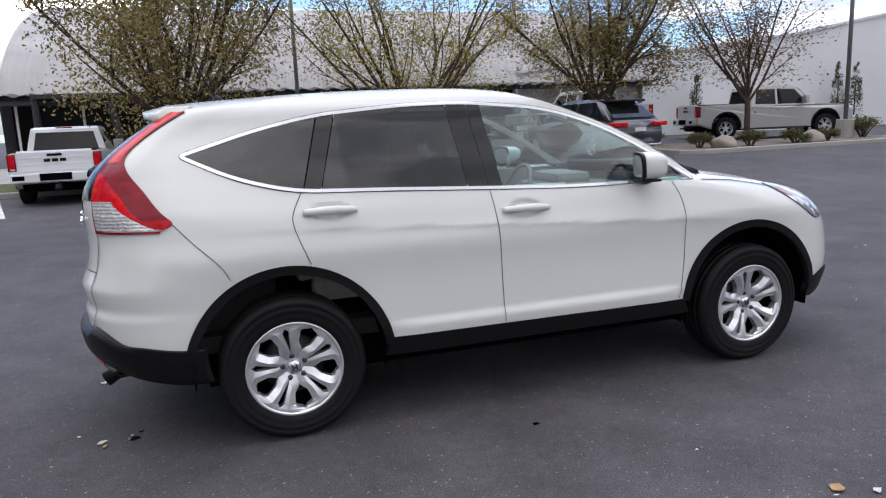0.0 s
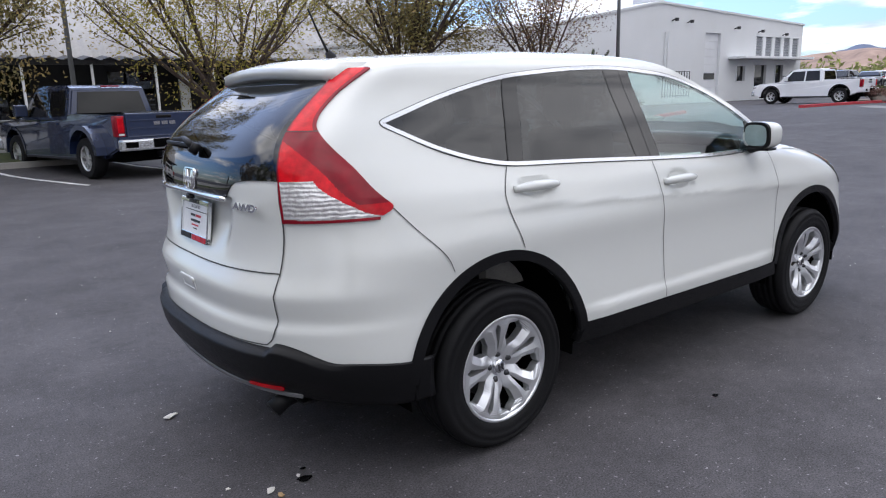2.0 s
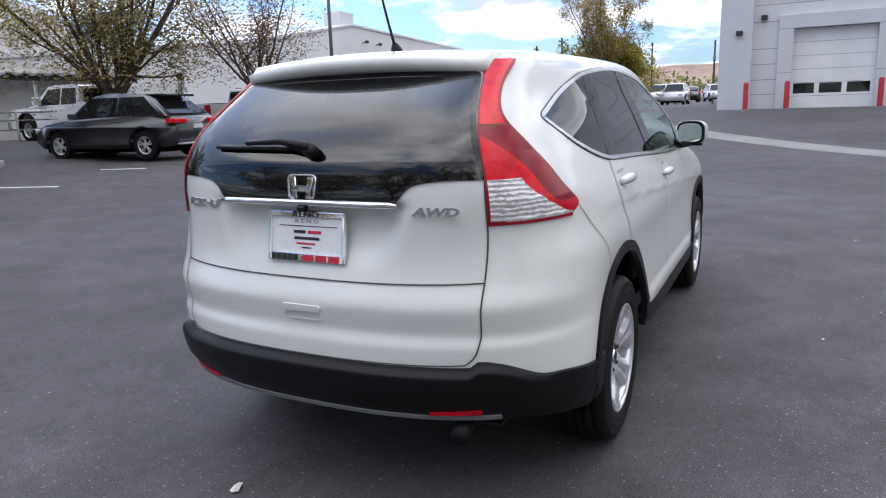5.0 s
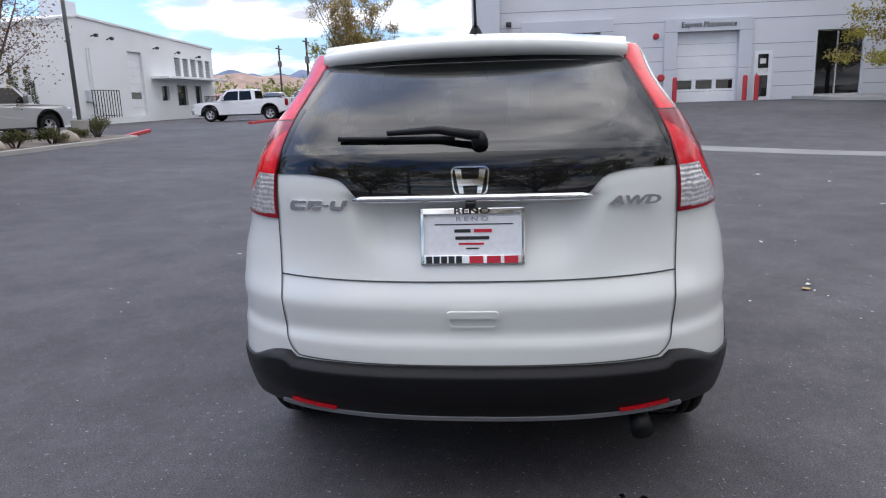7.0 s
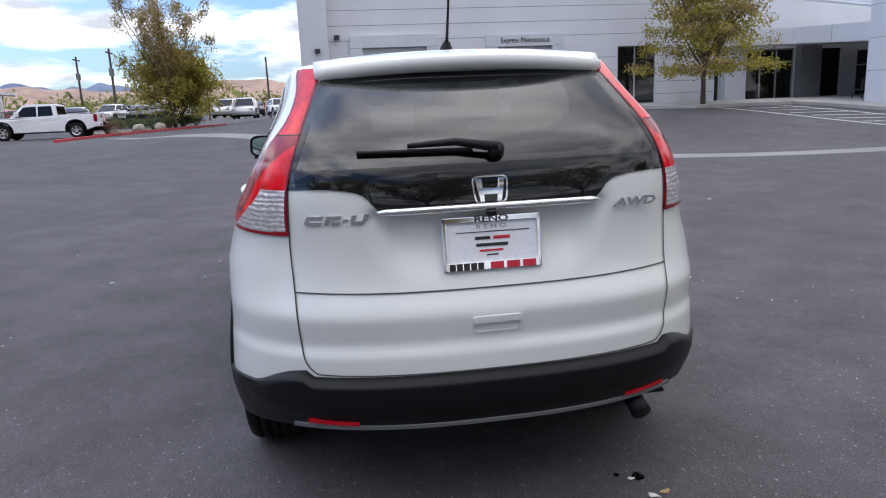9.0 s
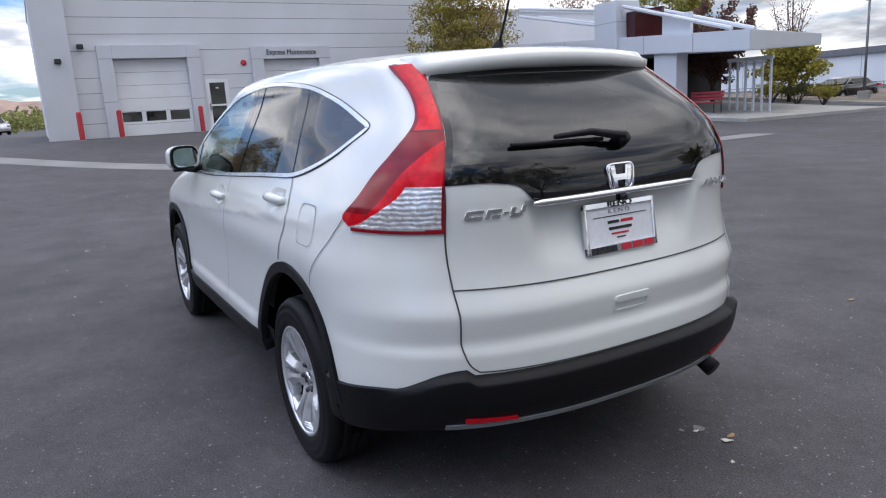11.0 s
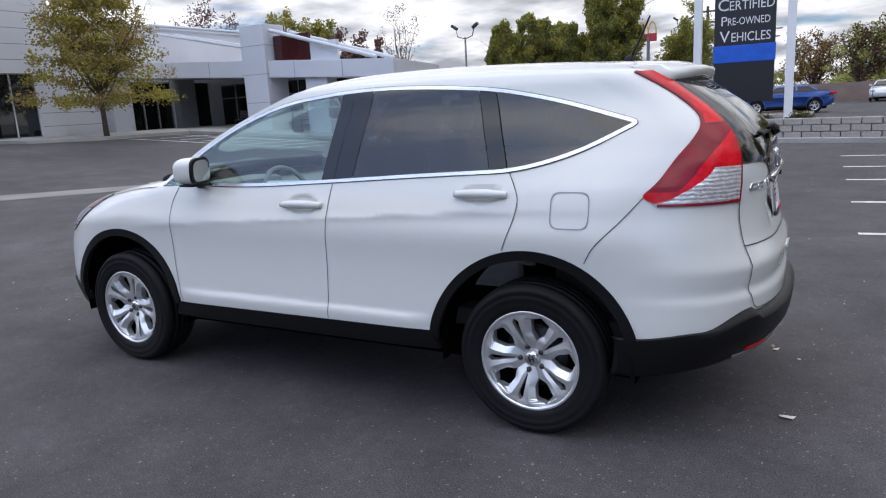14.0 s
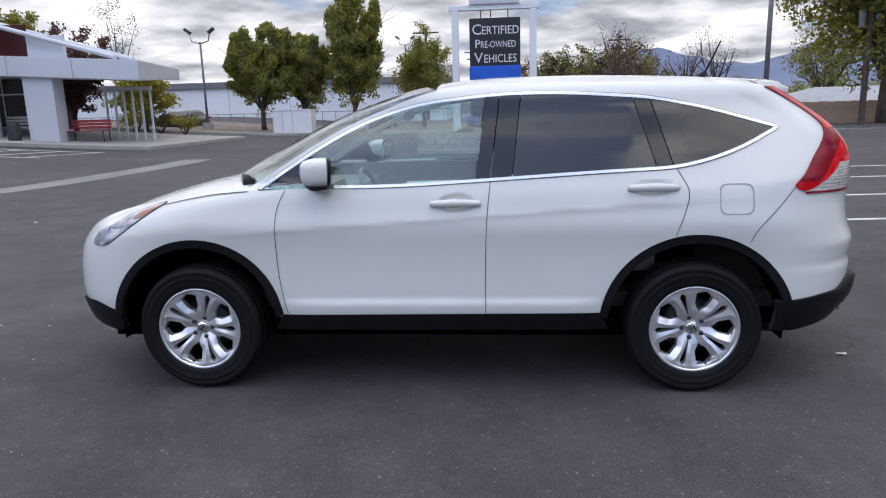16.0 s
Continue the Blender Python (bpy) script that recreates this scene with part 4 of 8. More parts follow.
hpart("porch_roof", bm, M_DARKMETAL, "dark corrugated porch roof", True)
# the porch's shade is put into this wall's colour
bm = bmesh.new()
box(bm, -9.0, 27.3, 0.5, 18.6, 27.5, 3.1)
hpart("front_wall", bm, M_SHADEBACK, "front wall coloured dark for the porch's shade")
for i in range(13):
    x = -8.2 + 2.2 * i
    bm = bmesh.new()
    box(bm, x - 0.04, 25.0, 0.6, x + 0.04, 25.08, 2.9)
    hpart("porch_post", bm, M_DOORW)
for x0, x1 in ((-2.6, -0.8), (6.35, 6.75)):
    bm = bmesh.new()
    box(bm, x0, 26.6, 0.6, x1, 26.7, 2.7)
    hpart("white_panel", bm, M_DOORW)
for x in (-0.6, 3.8, 8.2, 10.4):
    bm = bmesh.new()
    box(bm, x, 27.25, 0.9, x + 1.7, 27.29, 2.7)
    hpart("shop_window", bm, M_DARKGLASS)
# old frame at the hangar's open end
bm = bmesh.new()
box(bm, -7.4, 23.6, 2.9, -2.8, 25.6, 3.05)
box(bm, -8.9, 24.2, 2.72, -4.5, 25.2, 2.84)
tube(bm, [(-4.6, 23.8, 0.5), (-4.9, 23.8, 2.9)], 0.14, 8)
tube(bm, [(-7.3, 23.8, 0.5), (-7.3, 23.8, 2.9)], 0.12, 8)
hpart("porch_frame", bm, M_DARKMETAL)
fence = thing("rail_fence", "pale pipe rail fence before the hangar", "fence", (6.2, 20.8, 0.62))
for i in range(4):
    bm = bmesh.new()
    tube(bm, [(i * 2.0, 0, -0.1), (i * 2.0, 0, 1.05)], 0.04, 8)
    part("post", bm, M_TRIM, fence)
for z in (0.45, 0.75, 1.0):
    bm = bmesh.new()
    tube(bm, [(0, 0, z), (6.4, 0, z)], 0.03, 6)
    part("rail", bm, M_TRIM, fence)


def picnic_table(x, y, turn):
    t = thing("picnic_table", "grey weathered picnic table with benches", "table", (x, y, ground_z(x, y) + 0.12), turn, group="picnic tables")
    for i in range(5):
        bm = bmesh.new()
        box(bm, -0.95, -0.36 + i * 0.145, 0.72, 0.95, -0.23 + i * 0.145, 0.76, 0.006)
        part("top_board", bm, M_CONC, t)
    for s in (-1, 1):
        bm = bmesh.new()
        box(bm, -0.95, s * 0.62 - 0.13, 0.43, 0.95, s * 0.62 + 0.13, 0.47, 0.006)
        part("bench_board", bm, M_CONC, t)
        bm = bmesh.new()
        tube(bm, [(s * 0.6, -0.66, 0.0), (s * 0.6, -0.3, 0.70), (s * 0.6, 0.3, 0.70), (s * 0.6, 0.66, 0.0)], 0.03, 6)
        tube(bm, [(s * 0.6, -0.62, 0.42), (s * 0.6, 0.62, 0.42)], 0.03, 6)
        part("leg", bm, M_DARKMETAL, t)


picnic_table(-1.3, 18.2, 5)
picnic_table(6.9, 18.6, 80)
picnic_table(-3.6, 19.0, 3)
b = thing("refuse_bin", "dark round refuse bin on the pavement", "bin", (7.9, 19.8, 0.62))
bm = bmesh.new()
lathe(bm, [(0.001, 0.9), (0.22, 0.88), (0.28, 0.8), (0.26, 0.0)], 18, pose(0, 0, 0, 90, 0, 0))
part("drum", bm, M_DARKMETAL, b, smooth=True)


# ---- poles, sign ----
def light_pole(x, y, h, base=0.55, r=0.075, head=True, label="grey steel light pole on a concrete base", twin=False):
    z = ground_z(x, y)
    p = thing("light_pole", label, "light pole", (x, y, z))
    bm = bmesh.new()
    lathe(bm, [(0.001, base), (0.28, base), (0.30, base - 0.03), (0.30, -0.1)], 20, pose(0, 0, 0, 90, 0, 0))
    part("base", bm, M_CONC, p, smooth=False)
    bm = bmesh.new()
    tube(bm, [(0, 0, base), (0, 0, h)], [r, r * 0.8], 10)
    part("mast", bm, M_POLE, p, smooth=True)
    if twin:
        for s in (-1, 1):
            bm = bmesh.new()
            tube(bm, [(0, 0, h - 0.1), (s * 0.5, 0, h + 0.05), (s * 0.62, 0, h + 0.55)], 0.035, 6)
            part("arm", bm, M_POLE, p)
            bm = bmesh.new()
            box(bm, -0.22, -0.12, -0.08, 0.22, 0.12, 0.08, 0.03, pose(s * 0.70, 0, h + 0.62, 0, -s * 35, 0))
            part("lamp_head", bm, M_DARKMETAL, p)
    elif head:
        bm = bmesh.new()
        box(bm, -0.25, -0.7, h - 0.05, 0.25, 0.7, h + 0.12, 0.03)
        part("lamp_head", bm, M_DARKMETAL, p)


light_pole(1.5, 21.6, 9.4)
light_pole(19.9, 15.2, 8.8, 0.75)
light_pole(17.1, -36, 5.1, 0.5, 0.07, twin=True)
light_pole(-12.6, -30, 8.6, 0.5, 0.12, label="tall dark light pole beyond the parking lot")
light_pole(-16.5, 2.6, 7.5, twin=True)
light_pole(8.65, -62, 7.0, 0.4, 0.08, twin=True)
light_pole(5.9, -84, 6.2, 0.4, 0.08, twin=True)

cpo = thing("roadside_sign", "black certified-vehicles sign between two white posts", "sign", (0, -21, ground_z(0, -21)))
for x in (1.30, -1.42):
    bm = bmesh.new()
    box(bm, x - 0.12, -0.12, -0.1, x + 0.12, 0.12, 4.66, 0.02)
    part("post", bm, M_DOORW, cpo)
bm = bmesh.new()
box(bm, -1.65, -0.12, 4.66, 1.52, 0.12, 4.84, 0.02)
part("crossbeam", bm, M_DOORW, cpo)
bm = bmesh.new()
box(bm, -0.98, -0.06, 1.0, 0.80, 0.06, 4.40, 0.015)
part("panel", bm, mat("sign_black", (0.016, 0.016, 0.02), 0.35, vary=0.1), cpo)
bm = bmesh.new()
box(bm, -1.0, -0.075, 2.25, 0.82, 0.075, 2.78, 0.02)
part("blue_cover", bm, mat("blue_tarp", (0.01, 0.10, 0.55), 0.4, vary=0.15, scale=3, bump=0.6, bscale=8), cpo, "blue plastic cover")
for x in (-0.55, 0.05, 0.4):
    bm = bmesh.new()
    tube(bm, [(x, 0, 4.38), (x, 0, 4.68)], 0.02, 6)
    part("hanger", bm, M_DARKMETAL, cpo)
bm = bmesh.new()
box(bm, -0.95, -0.2, 4.84, 0.80, 0.2, 6.6, 0.03)
part("upper_cabinet", bm, M_PANEL, cpo)

# stone planter wall of separate blocks
wall = thing("planter_wall", "low grey stone-block planter wall", "wall", (0, 0, 0.08))
stone = mat("stone_block", (0.30, 0.28, 0.26), 0.9, vary=0.2, scale=2, fine=0.15, fscale=30, bump=0.5, bscale=20)
p0, p1 = Vector((2.2, -18.0)), Vector((-4.3, -16.45))
d = (p1 - p0).normalized()
me = None
for course in range(3):
    for i in range(15):
        q = p0 + d * (i * 0.45 + (0.22 if course % 2 else 0))
        if me is None:
            bm = bmesh.new()
            box(bm, -0.215, -0.15, 0, 0.215, 0.15, 0.165, 0.02)
            o = part("stone", bm, stone, wall)
            me = o.data
        else:
            o = new("stone", me)
            o.parent = wall
        o.matrix_basis = pose(q.x, q.y, course * 0.175, 0, 0, math.degrees(math.atan2(d.y, d.x)))


# ---- plants ----
def leaf_cloud(bm, centre, radius, count, size, rnd, flat=1.0):
    for _ in range(count):
        v = Vector((rnd.gauss(0, 1), rnd.gauss(0, 1), rnd.gauss(0, 1)))
        v = v.normalized() * radius * rnd.random() ** 0.45
        v.z *= flat
        p = centre + v
        a = Vector((rnd.gauss(0, 1), rnd.gauss(0, 1), rnd.gauss(0, 1))).normalized()
        b = a.orthogonal().normalized()
        s = size * rnd.uniform(0.6, 1.3)
        q = [bm.verts.new(p + a * s), bm.verts.new(p + b * s * 0.55), bm.verts.new(p - a * s), bm.verts.new(p - b * s * 0.55)]
        bm.faces.new(q)


def tree(x, y, h, spread, fork, leaf, leaves, label, seed, size=0.07, trunk=0.13, lean=0.45, limbs=9, mix=None, z=None, full=0, cone=0.25):
    """A tree: tapered trunk, limbs and twigs, and a crown of many single leaves."""
    rnd = random.Random(seed)
    t = thing("tree", label, "tree", (x, y, (ground_z(x, y) if z is None else z) + 0.08))
    wood, crown = bmesh.new(), bmesh.new()
    crown2 = bmesh.new() if mix else None
    tube(wood, [(0, 0, -0.2), (0.02, 0, fork * 0.5), (0, 0.02, fork)], [trunk * 1.25, trunk, trunk * 0.9], 10)
    tips = []

    def grow(p, d, length, r, depth):
        pts, rad = [p], [r]
        n = 5
        for i in range(1, n + 1):
            d = (d + Vector((rnd.gauss(0, 0.10), rnd.gauss(0, 0.10), rnd.gauss(0.05, 0.06)))).normalized()
            p = p + d * length / n
            pts.append(p)
            rad.append(r * (1 - 0.75 * i / n))
            if depth < 2 and i >= 1:
                for _ in range(1 if depth == 0 else rnd.choice((0, 1, 1))):
                    side = Vector((rnd.gauss(0, 1), rnd.gauss(0, 1), rnd.gauss(0.2, 0.5))).normalized()
                    grow(p, (d * 0.75 + side * 0.8).normalized(), length * rnd.uniform(0.3, 0.5) * (1.15 - 0.1 * i), rad[-1] * 0.6, depth + 1)
            if depth >= 1:
                tips.append(p)
        tips.append(p)
        tube(wood, pts, rad, 6 if depth == 0 else 4, cap=False)

    for i in range(limbs):
        a = 2 * math.pi * i / limbs + rnd.uniform(-0.3, 0.3)
        k = lean * rnd.uniform(0.35, 1.25)
        d = Vector((math.cos(a) * k, math.sin(a) * k, 1)).normalized()
        grow(Vector((0, 0, fork * rnd.uniform(0.75, 1.0))), d, (h - fork) * rnd.uniform(0.72, 1.02), trunk * rnd.uniform(0.45, 0.62), 0)
    per = max(1, leaves // len(tips))
    for p in tips:
        q = p.copy()
        r = math.hypot(q.x, q.y)
        wide = spread * (1 - cone * eased((q.z / h - 0.45) / 0.55)) if cone > 0.3 else spread
        if r > wide:
            q.x, q.y = q.x * wide / r, q.y * wide / r
        leaf_cloud(crown2 if mix and rnd.random() < 0.4 else crown, q, 0.36 * spread / 2.4, per, size, rnd, 0.9)
    low = fork * 0.75
    for _ in range(full):
        # clumps that fill an egg-shaped crown
        while True:
            v = Vector((rnd.uniform(-1, 1), rnd.uniform(-1, 1), rnd.uniform(-1, 1)))
            if 0.35 < v.length < 1:
                break
        if cone > 0.6:
            # a pointed crown in loose tiers
            a, k = rnd.uniform(0, 6.28), rnd.random() ** 0.5
            tier = rnd.randrange(7) / 3.5 - 1 + rnd.uniform(-0.06, 0.10)
            wide = spread * (1 - cone * (tier + 1) / 2) * rnd.uniform(0.85, 1.12)
            q = Vector((math.cos(a) * k * wide, math.sin(a) * k * wide, (h + low) / 2 + tier * (h - low) / 2 + 0.25 * k))
            leaf_cloud(crown2 if mix and rnd.random() < 0.4 else crown, q, spread * rnd.uniform(0.12, 0.2), 46, size, rnd, 0.55)
            continue
        w = spread * (0.92 if v.z < 0 else 0.92 - cone * v.z) * rnd.uniform(0.8, 1.05)
        q = Vector((v.x * w, v.y * w, (h + low) / 2 + v.z * (h - low) / 2))
        leaf_cloud(crown2 if mix and rnd.random() < 0.4 else crown, q, spread * rnd.uniform(0.14, 0.24), 46, size, rnd, 0.8)
    part("trunk", wood, M_BARK, t, smooth=True)
    part("crown", crown, leaf, t)
    if mix:
        part("crown", crown2, mix, t)
    return t


PEAR = "ornamental pear tree with thinning olive and rust leaves"
tree(-2.4, 16.4, 7.4, 3.8, 1.3, M_LEAFT, 28000, PEAR, 1, 0.052, 0.15, 0.95, 12, M_LEAFO, full=230)
tree(4.3, 16.7, 7.4, 3.8, 0.9, M_LEAFY, 18000, "ornamental pear tree with sparse yellowing leaves", 2, 0.048, 0.13, 0.85, 12, M_LEAFO, full=130)
tree(11.3, 17.5, 7.4, 4.3, 1.4, M_LEAFT, 32000, PEAR, 3, 0.055, 0.17, 1.0, 12, M_LEAFO, full=260)
tree(16.3, 16.0, 6.6, 3.4, 1.7, M_LEAFP, 11000, "ornamental pear tree with sparse dark leaves", 4, 0.05, 0.10, 0.85, 10, M_LEAFO, full=50)
tree(24.8, -16.2, 6.8, 3.2, 1.9, M_LEAFY, 9000, "young maple with yellow-green leaves by the showroom", 5, 0.058, 0.10, 0.62, 11, M_LEAFO, full=430, cone=0.78)
tree(51.5, 11.6, 10.2, 3.2, 1.2, M_LEAFO, 17000, "tall half-bare tree with brown leaves", 6, 0.085, 0.12, 0.4, 9, full=40)
tree(52.5, 11.3, 5.6, 4.6, 0.7, M_LEAFY, 16000, "low spreading yellow-green tree on the island", 7, 0.11, 0.12, 0.9, 9, full=110)
tree(14.2, -37.5, 5.5, 2.1, 1.4, M_LEAFG, 52000, "full green tree beside the far kerb", 8, 0.085, 0.14, 0.5, 10, M_LEAFY, full=70, cone=0.35)
tree(11.9, -38.5, 5.3, 2.1, 1.4, M_LEAFG, 52000, "full green tree beside the far kerb", 9, 0.085, 0.14, 0.5, 10, M_LEAFY, full=70, cone=0.35)
tree(8.5, -37.5, 7.0, 2.2, 1.4, M_LEAFG, 52000, "tall green tree beside the far kerb", 10, 0.085, 0.14, 0.4, 10, M_LEAFY, full=75, cone=0.35)
tree(4.6, -40, 5.2, 2.2, 1.2, M_LEAFG, 14000, "green tree with yellowing leaves", 11, 0.07, 0.12, 0.5, 9, M_LEAFY, full=140)
tree(19.3, -33, 3.0, 2.1, 0.9, M_LEAFY, 5000, "yellow-green tree behind the canopy", 12, 0.09, 0.1, 0.7, 9, full=70)
tree(20.6, -28.6, 4.4, 1.7, 0.9, M_LEAFP, 7000, "plum-leaved tree behind the canopy", 13, 0.09, 0.12, 0.5, 9, full=60)
tree(30, -36, 6.9, 2.6, 2.0, M_LEAFY, 9000, "yellowing tree behind the showroom", 14, 0.1, 0.14, 0.5, 9, M_LEAFG)
tree(34, -31, 7.4, 2.2, 2.0, M_LEAFP, 3000, "bare reddish tree behind the showroom", 15, 0.08, 0.14, 0.45, 9)
tree(26.6, -44, 7.6, 1.4, 2.0, M_LEAFP, 200, "bare slender tree behind the canopy", 16, 0.06, 0.1, 0.25, 7)
tree(-19.0, -32, 10.5, 5.2, 2.4, M_LEAFG, 16000, "large green and yellow roadside tree", 17, 0.15, 0.28, 0.75, 11, M_LEAFY, full=200)
for i, (x, y, h, s) in enumerate(((-8, -62, 5.6, 3.2), (-14, -66, 5.4, 3.4), (-1.5, -70, 5.6, 3.0), (-29, -62, 7.0, 4.0), (-11, -62, 6.2, 3.2), (-17.5, -64, 3.4, 3.0), (-4.8, -63, 5.4, 3.0), (-22, -64, 3.0, 2.8))):
    tree(x, y, h, s, 1.2, (M_LEAFG, M_LEAFT, M_LEAFO)[i % 3], 3200, "roadside tree with thinning autumn leaves", 20 + i, 0.13, 0.16, 0.6, 9, (M_LEAFP, M_LEAFT)[i % 2], full=30)
for i, (x, y, h, s) in enumerate(((-16.8, -61.5, 6.4, 3.0), (-19.6, -62, 7.0, 3.4))):
    tree(x, y, h, s, 2.0, M_LEAFP, 120, "bare crooked tree beyond the road wall", 40 + i, 0.07, 0.2, 0.8, 6)
tree(-8.5, -44, 6.2, 2.8, 1.8, M_LEAFP, 60, "bare leaning tree without leaves", 30, 0.06, 0.18, 0.7, 7)


# trees behind the walk, which the tailgate's glass mirrors
for i, (x, y, h, s) in enumerate(((-18, 5.5, 9.5, 4.2), (-19, -1.5, 8.8, 4.0), (-18, -8.5, 9.6, 4.2), (-19, 13, 9.8, 4.2))):
    tree(x, y, h, s, 1.5, (M_LEAFG, M_LEAFO)[i % 2], 6000, "autumn tree across the lot, mirrored in glass", 50 + i, 0.12, 0.16, 0.8, 10, full=70)


def shrub(x, y, r, h, m, seed, label="low rounded olive shrub", sink=0.0):
    rnd = random.Random(seed)
    z = ground_z(x, y)
    s = thing("shrub", label, "shrub", (x, y, z + 0.1 - sink))
    bm, st = bmesh.new(), bmesh.new()
    for i in range(9):
        a = rnd.uniform(0, 6.28)
        e = Vector((math.cos(a) * r * 0.7, math.sin(a) * r * 0.7, h * rnd.uniform(0.5, 0.8)))
        tube(st, [(0, 0, -0.1), e * 0.5, e], [0.03, 0.02, 0.01], 4, cap=False)
    for i in range(22):
        a, k = rnd.uniform(0, 6.28), rnd.random() ** 0.5
        c = Vector((math.cos(a) * r * 0.75 * k, math.sin(a) * r * 0.75 * k, h * (0.35 + 0.4 * rnd.random() * (1 - 0.4 * k))))
        leaf_cloud(bm, c, r * 0.36, 70, 0.035 * (r / 0.5) ** 0.5, rnd, 0.8)
    part("stems", st, M_BARK, s)
    part("foliage", bm, m, s)


for i, (x, y, r, h) in enumerate(((12.9, 14.2, 0.42, 0.6), (14.6, 13.9, 0.5, 0.65), (16.6, 14.1, 0.5, 0.62), (18.0, 14.2, 0.45, 0.55), (20.4, 14.9, 0.62, 0.9), (12.4, 16.0, 0.5, 0.7))):
    shrub(x, y, r, h, M_SHRUB, 40 + i)
for i in range(11):
    x = 40.6 + i * 1.5
    shrub(x, 13.0 - 0.22 * i + (0.5 if i % 2 else 0), 0.85, 1.05, M_CONIFER if i % 3 else M_SHRUB, 60 + i, "low dark shrub on the planting island")
shrub(38.4, 12.7, 0.7, 0.9, M_LEAFP, 75, "low reddish shrub on the planting island")
for i, (x, y) in enumerate(((-7.0, -17.2), (-8.4, -17.6), (-0.6, -19.4), (0.9, -19.2), (-1.8, -18.8))):
    shrub(x, y, 0.55, 0.75, M_SHRUB, 80 + i, "low olive shrub in the sign's bed")
for i, (x, y) in enumerate(((18.6, -30.5), (17.4, -30.8), (16.3, -31.2))):
    shrub(x, y, 0.9, 1.3, (M_LEAFY, M_SHRUB, M_LEAFY)[i], 90 + i, "yellow-green shrub behind the canopy")


def columnar(x, y, h, r, seed):
    rnd = random.Random(seed)
    s = thing("cypress", "narrow dark green columnar cypress by the wall", "conifer", (x, y, ground_z(x, y) + 0.05))
    bm, st = bmesh.new(), bmesh.new()
    tube(st, [(0, 0, -0.1), (0, 0, h * 0.8)], [0.05, 0.02], 6)
    for i in range(60):
        t = rnd.random()
        rr = r * (1 - 0.75 * t ** 2) * min(1, 0.5 + t * 3)
        a = rnd.uniform(0, 6.28)
        leaf_cloud(bm, Vector((math.cos(a) * rr * 0.6, math.sin(a) * rr * 0.6, 0.1 + t * (h - 0.1))), rr * 0.5, 40, 0.045, rnd, 1.5)
    part("trunk", st, M_BARK, s)
    part("foliage", bm, M_CONIFER, s)


for x, y, h in ((30.3, 25.1, 3.4), (31.5, 25.1, 3.3), (21.3, 25.1, 2.8)):
    columnar(x, y, h, 0.48, int(x * 10))


def boulder(x, y, sx, sy, sz, seed, sink=0.25):
    bm = bmesh.new()
    bmesh.ops.create_icosphere(bm, subdivisions=3, radius=1)
    for v in bm.verts:
        k = 1 + 0.28 * noise.noise(v.co * 1.3 + Vector((seed, 0, 0))) + 0.08 * noise.noise(v.co * 4 + Vector((0, seed, 0)))
        v.co = Vector((v.co.x * sx * k, v.co.y * sy * k, v.co.z * sz * k))
    o = part("boulder", bm, M_ROCK, smooth=True)
    o.location = (x, y, ground_z(x, y) + 0.1 + sz * (1 - sink * 2))
    tagged(o, "rounded tan boulder in the planting bed", "boulder")


for i, (x, y, a, b, c) in enumerate(((13.6, 13.9, 0.42, 0.35, 0.26), (17.2, 14.0, 0.4, 0.34, 0.27), (-5.3, -16.5, 0.6, 0.4, 0.45), (38.6, 12.5, 0.5, 0.4, 0.3), (42.4, 12.0, 0.5, 0.4, 0.3), (46, 11.5, 0.45, 0.4, 0.3))):
    boulder(x, y, a, b, c, i * 3.1)


# ---- other vehicles ----
def prism(bm, profile, half):
    """A solid from a side outline (x, z) and a half-width by height."""
    l = [bm.verts.new((x, half(x, z), z)) for x, z in profile]
    r = [bm.verts.new((x, -half(x, z), z)) for x, z in profile]
    bm.faces.new(l)
    bm.faces.new(r[::-1])
    n = len(profile)
    for i in range(n):
        bm.faces.new((l[i], r[i], r[(i + 1) % n], l[(i + 1) % n]))
    bmesh.ops.recalc_face_normals(bm, faces=bm.faces[:])


def arch_pts(cx, cz, r, z0, k=8):
    a0 = math.asin(max(-1, min(1, (z0 - cz) / r)))
    return [(cx + r * math.cos(a), cz + r * math.sin(a)) for a in [math.pi - a0 - (math.pi - 2 * a0) * i / k for i in range(k + 1)]]


